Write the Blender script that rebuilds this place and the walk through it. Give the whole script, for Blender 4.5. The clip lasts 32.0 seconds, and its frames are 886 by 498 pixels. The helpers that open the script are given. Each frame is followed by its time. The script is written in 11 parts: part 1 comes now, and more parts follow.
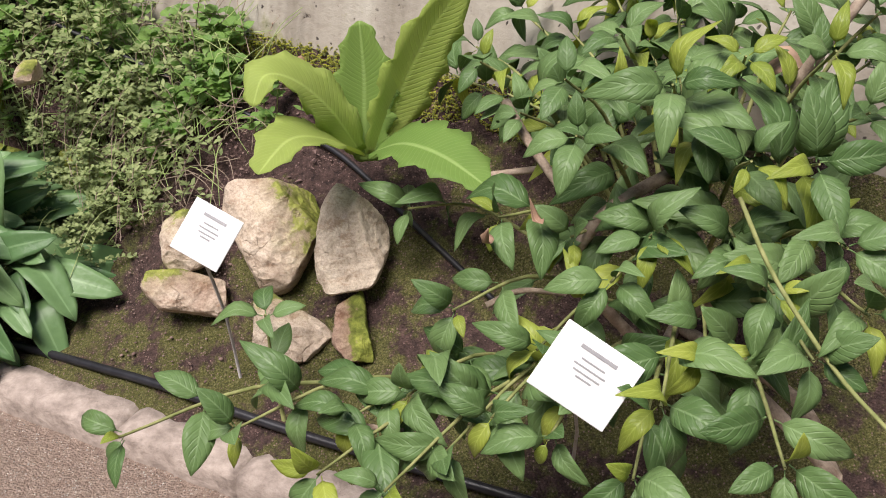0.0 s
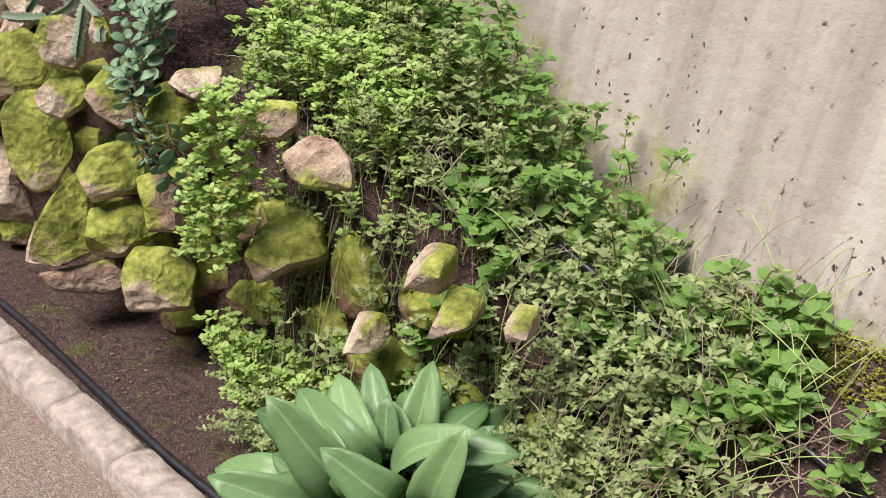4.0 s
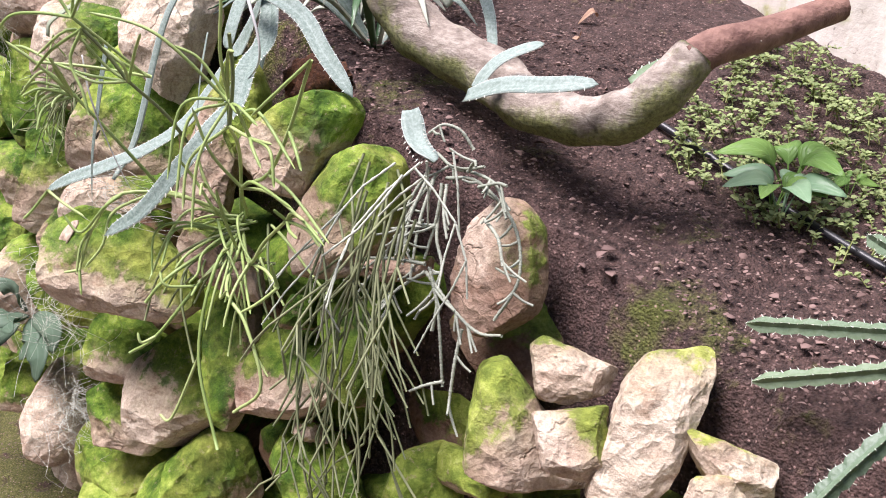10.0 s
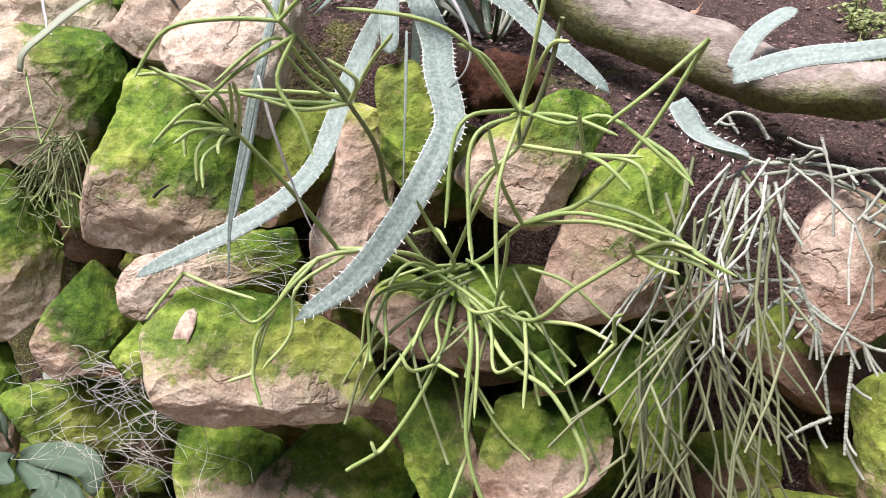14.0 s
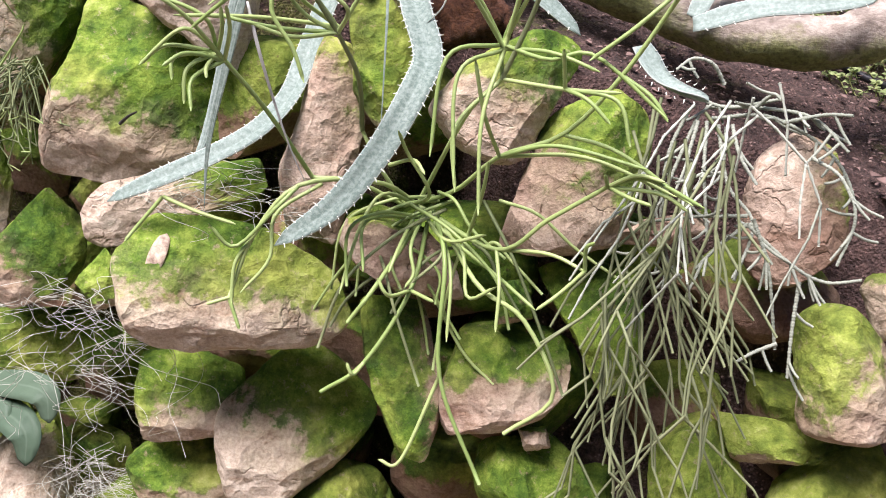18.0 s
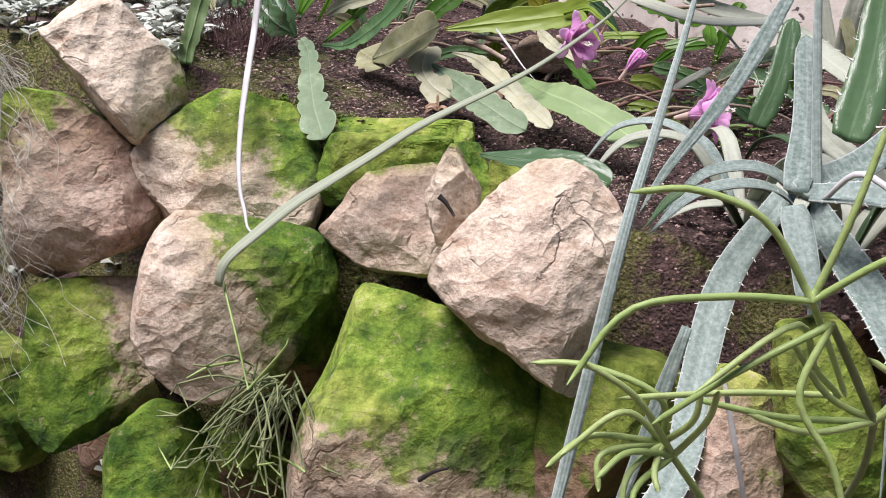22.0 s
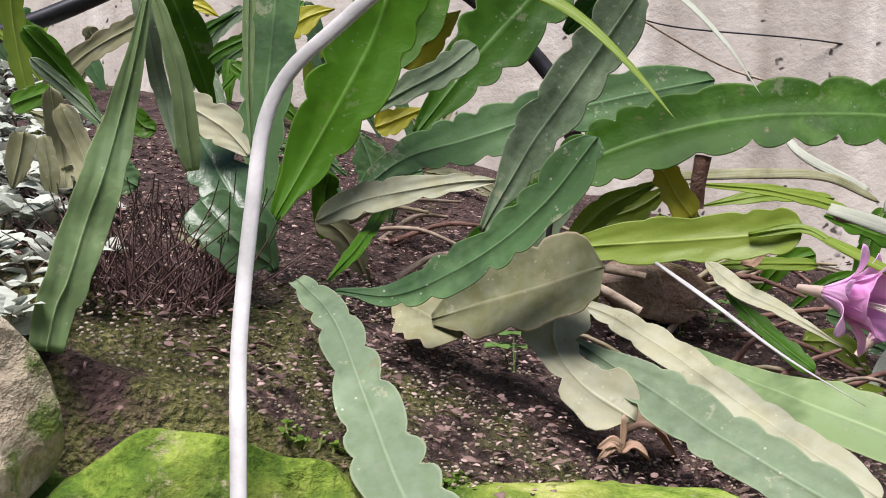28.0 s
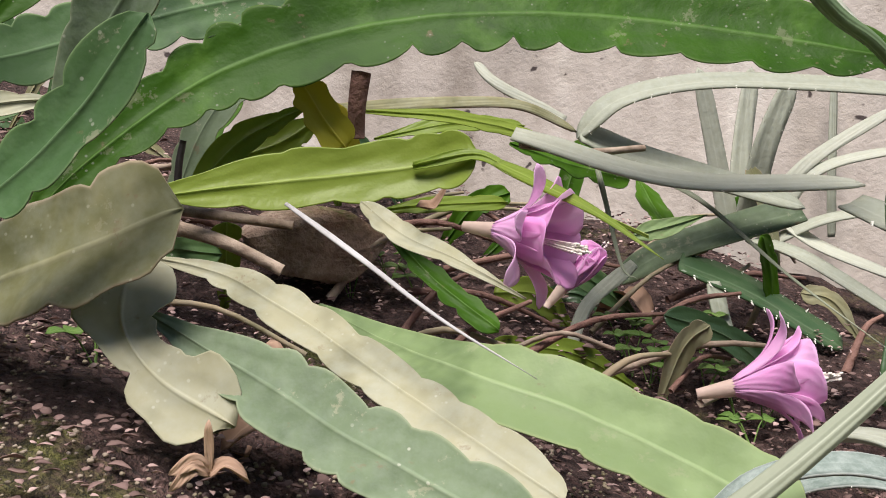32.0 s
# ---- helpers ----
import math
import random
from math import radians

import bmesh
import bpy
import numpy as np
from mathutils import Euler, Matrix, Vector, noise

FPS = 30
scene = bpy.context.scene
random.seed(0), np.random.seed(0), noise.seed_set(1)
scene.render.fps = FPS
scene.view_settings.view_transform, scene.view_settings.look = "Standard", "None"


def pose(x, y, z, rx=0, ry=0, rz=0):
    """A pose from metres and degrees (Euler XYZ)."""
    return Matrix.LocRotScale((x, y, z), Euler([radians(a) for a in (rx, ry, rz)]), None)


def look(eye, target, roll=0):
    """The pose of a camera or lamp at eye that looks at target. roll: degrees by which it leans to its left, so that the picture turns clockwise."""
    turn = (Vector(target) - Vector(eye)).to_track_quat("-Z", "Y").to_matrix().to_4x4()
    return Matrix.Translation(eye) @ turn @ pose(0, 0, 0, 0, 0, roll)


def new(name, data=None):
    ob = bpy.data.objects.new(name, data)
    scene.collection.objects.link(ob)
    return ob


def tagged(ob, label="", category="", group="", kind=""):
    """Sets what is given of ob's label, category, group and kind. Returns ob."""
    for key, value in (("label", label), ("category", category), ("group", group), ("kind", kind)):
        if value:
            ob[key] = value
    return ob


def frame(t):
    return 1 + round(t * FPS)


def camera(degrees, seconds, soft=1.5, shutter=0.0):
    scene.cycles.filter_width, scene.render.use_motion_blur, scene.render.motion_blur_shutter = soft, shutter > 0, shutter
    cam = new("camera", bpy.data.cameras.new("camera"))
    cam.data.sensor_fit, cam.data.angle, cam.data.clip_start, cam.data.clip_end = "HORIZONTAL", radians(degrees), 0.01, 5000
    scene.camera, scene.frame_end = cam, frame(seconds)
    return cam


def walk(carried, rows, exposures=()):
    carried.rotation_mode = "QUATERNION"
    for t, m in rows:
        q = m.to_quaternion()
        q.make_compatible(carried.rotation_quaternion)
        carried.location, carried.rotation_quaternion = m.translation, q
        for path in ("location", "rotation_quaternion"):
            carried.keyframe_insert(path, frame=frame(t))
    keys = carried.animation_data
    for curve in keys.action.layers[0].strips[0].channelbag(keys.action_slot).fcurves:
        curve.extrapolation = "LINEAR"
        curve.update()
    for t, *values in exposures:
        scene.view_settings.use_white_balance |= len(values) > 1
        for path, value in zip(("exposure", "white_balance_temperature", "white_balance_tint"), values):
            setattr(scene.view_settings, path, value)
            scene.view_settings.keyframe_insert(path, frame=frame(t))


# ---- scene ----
# the camera and its walk
cam = camera(48.0, 32.0, soft=1.0)
METRES, EYE, TILT, LEAN, TURN = 5.6, 1.355, -32.0, 0.0, 0.0
ROWS = [
    (0.0, 0.0, 0.0, 0.0, 0.0, 0.0, -0.0),
    (0.5, 0.0006, 0.0159, 0.0091, 4.6, -0.77, -3.31),
    (1.0, 0.0005, 0.0253, 0.013, 8.0, -1.25, -6.65),
    (1.5, -0.0086, 0.034, 0.019, 9.36, -1.64, -8.04),
    (2.0, -0.0256, 0.0443, 0.0279, 9.83, -1.61, -7.98),
    (2.5, -0.0433, 0.054, 0.0344, 11.29, -1.18, -7.85),
    (3.0, -0.0554, 0.0745, 0.0482, 16.04, 0.57, -10.34),
    (3.5, -0.0648, 0.0921, 0.0577, 19.34, 1.85, -13.58),
    (5.5, -0.1559, 0.1503, 0.094, 22.26, 5.77, -14.88),
    (6.0, -0.1797, 0.1659, 0.1018, 24.05, 5.6, -16.57),
    (6.5, -0.2135, 0.1729, 0.1056, 23.9, 7.74, -15.63),
    (7.0, -0.2383, 0.1866, 0.1105, 25.24, 7.57, -16.03),
    (7.5, -0.2624, 0.2075, 0.122, 28.4, 7.37, -16.92),
    (8.0, -0.2833, 0.2152, 0.1248, 30.27, 6.85, -18.87),
    (8.5, -0.3192, 0.214, 0.1272, 29.41, 8.24, -17.86),
    (9.0, -0.3464, 0.2187, 0.1263, 27.53, 9.24, -17.56),
    (9.5, -0.3759, 0.2342, 0.134, 27.03, 9.63, -18.24),
    (10.0, -0.3996, 0.2487, 0.1398, 27.73, 10.01, -19.18),
    (10.5, -0.4245, 0.2494, 0.1397, 27.9, 9.87, -19.12),
    (11.0, -0.4535, 0.2465, 0.1358, 24.75, 10.93, -15.29),
    (11.5, -0.4721, 0.2462, 0.1307, 21.17, 12.08, -13.91),
    (12.0, -0.4922, 0.2546, 0.1324, 19.91, 12.34, -13.51),
    (12.5, -0.5092, 0.2609, 0.1348, 20.03, 12.6, -12.65),
    (13.0, -0.5181, 0.2615, 0.1351, 19.33, 12.88, -11.98),
    (13.5, -0.5298, 0.254, 0.1305, 15.29, 13.89, -8.5),
    (14.0, -0.5398, 0.2507, 0.1254, 10.97, 14.53, -6.06),
    (14.5, -0.5461, 0.2506, 0.1218, 7.3, 14.63, -4.69),
    (16.5, -0.548, 0.2432, 0.118, 5.81, 13.52, -4.69),
    (17.0, -0.5484, 0.2421, 0.1179, 5.66, 13.49, -4.71),
    (17.5, -0.5496, 0.2424, 0.1173, 5.47, 13.4, -5.23),
    (18.0, -0.5522, 0.2428, 0.1172, 5.22, 12.58, -5.96),
    (18.5, -0.5549, 0.2434, 0.1178, 6.01, 11.86, -6.76),
    (19.0, -0.5578, 0.2434, 0.1174, 6.76, 11.4, -7.51),
    (19.5, -0.5619, 0.2464, 0.122, 7.83, 11.67, -8.27),
    (20.0, -0.5699, 0.2598, 0.1347, 8.92, 13.86, -8.63),
    (20.5, -0.5767, 0.274, 0.1472, 9.92, 17.53, -8.73),
    (21.0, -0.5827, 0.2803, 0.1524, 10.4, 18.72, -8.97),
    (21.5, -0.6004, 0.2853, 0.1596, 9.97, 20.22, -8.74),
    (22.0, -0.6207, 0.2909, 0.1627, 9.1, 21.79, -7.53),
    (22.5, -0.6336, 0.2978, 0.1639, 8.07, 22.31, -7.17),
    (23.0, -0.6446, 0.3132, 0.1752, 7.79, 22.97, -7.32),
    (23.5, -0.6511, 0.3301, 0.186, 7.77, 24.04, -7.22),
    (24.0, -0.6574, 0.3399, 0.1917, 7.55, 24.24, -7.19),
    (24.5, -0.6746, 0.3474, 0.1988, 4.33, 24.99, -5.32),
    (25.0, -0.689, 0.3537, 0.2032, 1.07, 25.74, -3.08),
    (25.5, -0.6947, 0.3625, 0.21, -0.72, 26.5, -2.85),
    (26.0, -0.6955, 0.3736, 0.2207, -1.07, 27.56, -2.76),
    (26.5, -0.6944, 0.3822, 0.2287, -1.66, 28.47, -2.41),
    (28.5, -0.6896, 0.385, 0.2392, -3.36, 32.28, -1.75),
    (29.0, -0.6866, 0.3839, 0.2379, -3.1, 33.13, -1.16),
    (29.5, -0.681, 0.3883, 0.239, -4.79, 33.18, 0.02),
    (30.0, -0.6768, 0.394, 0.2418, -8.32, 32.52, 2.38),
    (30.5, -0.6749, 0.399, 0.2452, -10.62, 31.43, 3.9),
    (31.0, -0.6738, 0.4049, 0.2482, -12.11, 30.06, 4.96),
    (31.5, -0.6722, 0.4094, 0.2513, -13.31, 29.32, 6.21),
    (32.0, -0.6718, 0.4128, 0.2528, -14.12, 28.69, 7.95),
]
walk(cam, [(t, pose(0, 0, EYE, TILT, LEAN, TURN) @ pose(METRES * x, METRES * y, METRES * z, 90 + pitch, roll, yaw)) for t, x, y, z, yaw, pitch, roll in ROWS], exposures=[(0.0, 0.46, 6500.0, 17.0), (3.0, 0.57, 6500.0, 17.0), (6.0, 0.95, 6400.0, 18.0), (9.0, 1.19, 6150.0, 23.0), (13.0, 1.06, 6200.0, 22.0), (19.0, 1.2, 6200.0, 22.0), (22.0, 0.70, 6150.0, 22.0), (24.0, 0.52, 6150.0, 22.0), (26.0, 0.56, 6200.0, 20.0), (29.0, 0.60, 6250.0, 17.0), (32.0, 0.44, 6500.0, 17.0)])

# ---- sky and sun ----
SKY, SUN = 0.068, 4.45
world = bpy.data.worlds.new("sky")
scene.world = world
world.use_nodes = True
_n = world.node_tree.nodes
_sky = _n.new("ShaderNodeTexSky")
_sky.sky_type, _sky.sun_disc, _sky.sun_elevation, _sky.sun_rotation = "NISHITA", False, radians(62), radians(-150)
_sky.dust_density, _sky.air_density, _sky.ozone_density = 1.0, 1.0, 1.0
world.node_tree.links.new(_sky.outputs[0], _n["Background"].inputs[0])
_n["Background"].inputs[1].default_value = SKY
sun = new("sun", bpy.data.lights.new("sun", "SUN"))
sun.data.energy, sun.data.angle, sun.data.color = SUN, radians(30), (1.0, 0.95, 0.88)
sun.matrix_world = look((-1.6, -2.4, 6.0), (0, 0, 0))


# ---- materials ----
def material(name):
    m = bpy.data.materials.new(name)
    m.use_nodes = True
    return m, m.node_tree.nodes, m.node_tree.links, m.node_tree.nodes["Principled BSDF"]


def ramp(nodes, links, fac, stops):
    r = nodes.new("ShaderNodeValToRGB")
    while len(r.color_ramp.elements) < len(stops):
        r.color_ramp.elements.new(0.5)
    for e, (p, c) in zip(r.color_ramp.elements, stops):
        e.position, e.color = p, (*c, 1) if len(c) == 3 else c
    links.new(fac, r.inputs[0])
    return r.outputs[0]


def grain(nodes, links, coord, scale, detail=4.0, rough=0.6, stretch=None):
    n = nodes.new("ShaderNodeTexNoise")
    n.inputs["Scale"].default_value, n.inputs["Detail"].default_value, n.inputs["Roughness"].default_value = scale, detail, rough
    if stretch:
        mp = nodes.new("ShaderNodeMapping")
        mp.inputs["Scale"].default_value = stretch
        links.new(coord, mp.inputs[0])
        coord = mp.outputs[0]
    links.new(coord, n.inputs["Vector"])
    return n.outputs["Fac"]


def math_node(nodes, links, op, a, b=0.0, clamp=False):
    n = nodes.new("ShaderNodeMath")
    n.operation, n.use_clamp = op, clamp
    for i, v in enumerate((a, b)):
        if isinstance(v, (int, float)):
            n.inputs[i].default_value = v
        else:
            links.new(v, n.inputs[i])
    return n.outputs[0]


def blend(nodes, links, fac, a, b, how="MIX"):
    n = nodes.new("ShaderNodeMix")
    n.data_type, n.blend_type = "RGBA", how
    for sock, v in ((n.inputs[0], fac), (n.inputs[6], a), (n.inputs[7], b)):
        if isinstance(v, (int, float)):
            sock.default_value = v
        elif isinstance(v, tuple):
            sock.default_value = (*v, 1)
        else:
            links.new(v, sock)
    return n.outputs[2]


def relief(nodes, links, bsdf, height, strength, distance):
    b = nodes.new("ShaderNodeBump")
    b.inputs["Strength"].default_value, b.inputs["Distance"].default_value = strength, distance
    links.new(height, b.inputs["Height"])
    links.new(b.outputs[0], bsdf.inputs["Normal"])


def rock_material():
    m, n, l, b = material("mossy sandstone")
    tc = n.new("ShaderNodeTexCoord")
    geo = n.new("ShaderNodeNewGeometry")
    place = geo.outputs["Position"]
    big, mid, fine = grain(n, l, place, 9, 5), grain(n, l, place, 38, 6, 0.65), grain(n, l, place, 220, 3, 0.7)
    stone = ramp(n, l, big, [(0.28, (0.35, 0.23, 0.18)), (0.48, (0.535, 0.43, 0.345)), (0.70, (0.71, 0.635, 0.53))])
    pale = n.new("ShaderNodeAttribute")
    pale.attribute_type, pale.attribute_name = "OBJECT", "pale"
    stone = blend(n, l, math_node(n, l, "MULTIPLY", pale.outputs["Fac"], 1.0, True), stone, (0.76, 0.69, 0.57))
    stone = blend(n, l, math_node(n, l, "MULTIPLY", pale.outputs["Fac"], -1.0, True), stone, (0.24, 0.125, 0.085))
    stone = blend(n, l, 0.7, stone, ramp(n, l, mid, [(0.3, (0.5, 0.42, 0.36)), (0.55, (0.9, 0.85, 0.8)), (0.7, (1, 1, 1))]), "MULTIPLY")
    stone = blend(n, l, 0.5, stone, ramp(n, l, fine, [(0.35, (0.45, 0.4, 0.36)), (0.6, (1, 1, 1))]), "MULTIPLY")
    veins = ramp(n, l, grain(n, l, place, 24, 7, 0.72, (1, 1, 2.4)), [(0.34, (0.62, 0.50, 0.42)), (0.47, (1, 1, 1)), (0.60, (1, 1, 1)), (0.72, (1.12, 1.1, 1.06))])
    stone = blend(n, l, 0.75, stone, veins, "MULTIPLY")
    crack = n.new("ShaderNodeTexVoronoi")
    crack.feature = "DISTANCE_TO_EDGE"
    crack.inputs["Scale"].default_value = 13
    bend = n.new("ShaderNodeVectorMath")
    bend.operation = "MULTIPLY_ADD"
    bend.inputs[1].default_value = (0.11, 0.11, 0.11)
    shake = n.new("ShaderNodeTexNoise")
    shake.inputs["Scale"].default_value, shake.inputs["Detail"].default_value = 17, 5
    l.new(place, shake.inputs["Vector"])
    l.new(shake.outputs["Color"], bend.inputs[0])
    l.new(place, bend.inputs[2])
    l.new(bend.outputs[0], crack.inputs["Vector"])
    line = math_node(n, l, "MULTIPLY", ramp(n, l, crack.outputs["Distance"], [(0.0, (1, 1, 1)), (0.035, (0, 0, 0))]), ramp(n, l, grain(n, l, place, 11, 3), [(0.50, (0, 0, 0)), (0.60, (0.38, 0.38, 0.38))]))
    stone = blend(n, l, line, stone, blend(n, l, 1.0, stone, (0.45, 0.36, 0.30), "MULTIPLY"))
    moss_a = n.new("ShaderNodeAttribute")
    moss_a.attribute_type, moss_a.attribute_name = "OBJECT", "moss"
    sep = n.new("ShaderNodeSeparateXYZ")
    l.new(tc.outputs["Generated"], sep.inputs[0])
    sepn = n.new("ShaderNodeSeparateXYZ")
    l.new(geo.outputs["Normal"], sepn.inputs[0])
    reach = []
    for axis, key in (("X", "mx"), ("Z", "mz")):
        side = n.new("ShaderNodeAttribute")
        side.attribute_type, side.attribute_name = "OBJECT", key
        reach.append(math_node(n, l, "MULTIPLY", sep.outputs[axis], side.outputs["Fac"]))
    lift = math_node(n, l, "ADD", *reach)
    lift = math_node(n, l, "ADD", lift, math_node(n, l, "MULTIPLY", sepn.outputs["Z"], 0.16))
    lift = math_node(n, l, "ADD", lift, math_node(n, l, "MULTIPLY", math_node(n, l, "SUBTRACT", grain(n, l, place, 16, 5, 0.7), 0.5), 0.85))
    lift = math_node(n, l, "ADD", lift, math_node(n, l, "MULTIPLY", math_node(n, l, "SUBTRACT", mid, 0.5), 0.5))
    edge = math_node(n, l, "ADD", lift, math_node(n, l, "SUBTRACT", moss_a.outputs["Fac"], 1.08))
    mask = ramp(n, l, edge, [(0.0, (0, 0, 0)), (0.05, (0.35, 0.35, 0.35)), (0.09, (0.85, 0.85, 0.85)), (0.25, (1, 1, 1))])
    tone = math_node(n, l, "ADD", math_node(n, l, "MULTIPLY", grain(n, l, place, 9, 6, 0.7), 0.65), math_node(n, l, "MULTIPLY", grain(n, l, place, 55, 5, 0.7), 0.35))
    moss = ramp(n, l, tone, [(0.34, (0.016, 0.040, 0.006)), (0.43, (0.048, 0.105, 0.011)), (0.51, (0.115, 0.195, 0.020)), (0.58, (0.23, 0.32, 0.045)), (0.66, (0.36, 0.42, 0.12))])
    moss = blend(n, l, 0.55, moss, ramp(n, l, grain(n, l, place, 420, 2, 0.6), [(0.3, (0.4, 0.45, 0.3)), (0.65, (1, 1, 1))]), "MULTIPLY")
    thin = ramp(n, l, grain(n, l, place, 75, 5, 0.75), [(0.30, (0.25, 0.25, 0.25)), (0.42, (1, 1, 1))])
    mask = math_node(n, l, "MULTIPLY", mask, thin)
    dry = n.new("ShaderNodeAttribute")
    dry.attribute_type, dry.attribute_name = "OBJECT", "dry"
    olive = ramp(n, l, tone, [(0.34, (0.06, 0.07, 0.014)), (0.45, (0.17, 0.19, 0.035)), (0.55, (0.33, 0.35, 0.075)), (0.66, (0.50, 0.48, 0.20))])
    parched = math_node(n, l, "MULTIPLY", ramp(n, l, grain(n, l, place, 6, 4, 0.6), [(0.48, (0, 0, 0)), (0.66, (0.75, 0.75, 0.75))]), 1.0)
    moss = blend(n, l, math_node(n, l, "MAXIMUM", math_node(n, l, "MULTIPLY", dry.outputs["Fac"], 0.8), parched), moss, olive)
    film = ramp(n, l, edge, [(0.0, (0.5, 0.5, 0.5)), (0.12, (0.6, 0.6, 0.6))])
    film = blend(n, l, math_node(n, l, "MULTIPLY", film, ramp(n, l, math_node(n, l, "ADD", edge, 0.3), [(0.0, (0, 0, 0)), (0.3, (1, 1, 1))])), stone, blend(n, l, 0.75, stone, (0.36, 0.37, 0.13), "MULTIPLY"))
    l.new(blend(n, l, mask, film, moss), b.inputs["Base Color"])
    b.inputs["Roughness"].default_value = 0.88
    b.inputs["Specular IOR Level"].default_value = 0.25
    chips = n.new("ShaderNodeTexVoronoi")
    chips.inputs["Scale"].default_value = 34
    warp = n.new("ShaderNodeVectorMath")
    warp.operation = "ADD"
    nz = n.new("ShaderNodeTexNoise")
    nz.inputs["Scale"].default_value = 14
    l.new(place, nz.inputs["Vector"])
    sc = n.new("ShaderNodeVectorMath")
    sc.operation, sc.inputs[3].default_value = "SCALE", 0.09
    l.new(nz.outputs["Color"], sc.inputs[0])
    l.new(place, warp.inputs[0])
    l.new(sc.outputs[0], warp.inputs[1])
    l.new(warp.outputs[0], chips.inputs["Vector"])
    h = math_node(n, l, "ADD", math_node(n, l, "MULTIPLY", mid, 0.8), math_node(n, l, "MULTIPLY", fine, 0.22))
    h = math_node(n, l, "ADD", h, math_node(n, l, "MULTIPLY", chips.outputs["Distance"], 0.8))
    h = math_node(n, l, "SUBTRACT", h, math_node(n, l, "MULTIPLY", math_node(n, l, "MULTIPLY", line, math_node(n, l, "SUBTRACT", 1.0, mask)), 0.6))
    relief(n, l, b, h, 0.9, 0.009)
    return m


def soil_material(name, dark, light, green=0.0):
    m, n, l, b = material(name)
    place = n.new("ShaderNodeNewGeometry").outputs["Position"]
    big, mid, fine = grain(n, l, place, 5, 5), grain(n, l, place, 60, 6, 0.7), grain(n, l, place, 260, 3, 0.7)
    col = ramp(n, l, mid, [(0.3, dark), (0.55, tuple((a + c) / 2 for a, c in zip(dark, light))), (0.75, light)])
    col = blend(n, l, 0.6, col, ramp(n, l, fine, [(0.3, (0.35, 0.3, 0.28)), (0.62, (1, 1, 1)), (0.78, (1.6, 1.5, 1.4))]), "MULTIPLY")
    g = ramp(n, l, math_node(n, l, "ADD", big, math_node(n, l, "MULTIPLY", mid, 0.3)), [(0.72 - 0.2 * green, (0, 0, 0)), (0.82 - 0.2 * green, (0.85, 0.85, 0.85))])
    col = blend(n, l, g, col, ramp(n, l, fine, [(0.3, (0.07, 0.09, 0.012)), (0.7, (0.2, 0.23, 0.04))]))
    patch = n.new("ShaderNodeAttribute")
    patch.attribute_name = "mossy"
    g2 = ramp(n, l, math_node(n, l, "ADD", math_node(n, l, "MULTIPLY", patch.outputs["Fac"], 0.75), math_node(n, l, "MULTIPLY", math_node(n, l, "SUBTRACT", grain(n, l, place, 11, 6, 0.7), 0.5), 1.6)), [(0.36, (0, 0, 0)), (0.5, (0.85, 0.85, 0.85))])
    col = blend(n, l, g2, col, ramp(n, l, fine, [(0.3, (0.06, 0.075, 0.012)), (0.5, (0.17, 0.18, 0.035)), (0.66, (0.34, 0.33, 0.12)), (0.76, (0.62, 0.56, 0.44))]))
    crumb = n.new("ShaderNodeTexVoronoi")
    crumb.inputs["Scale"].default_value = 230
    l.new(place, crumb.inputs["Vector"])
    pickc = n.new("ShaderNodeSeparateColor")
    l.new(crumb.outputs["Color"], pickc.inputs[0])
    spot = math_node(n, l, "MULTIPLY", ramp(n, l, pickc.outputs[0], [(0.80, (0, 0, 0)), (0.95, (0.75, 0.75, 0.75))]), ramp(n, l, crumb.outputs["Distance"], [(0.25, (1, 1, 1)), (0.5, (0, 0, 0))]))
    col = blend(n, l, spot, col, tuple(min(1, c * 1.7 + 0.06) for c in light))
    col = blend(n, l, 0.6, col, ramp(n, l, pickc.outputs[1], [(0.0, (0.45, 0.42, 0.42)), (1.0, (1, 1, 1))]), "MULTIPLY")
    l.new(col, b.inputs["Base Color"])
    b.inputs["Roughness"].default_value = 0.95
    relief(n, l, b, math_node(n, l, "ADD", math_node(n, l, "SUBTRACT", mid, math_node(n, l, "MULTIPLY", crumb.outputs["Distance"], 0.35)), math_node(n, l, "MULTIPLY", fine, 0.6)), 1.0, 0.02)
    return m


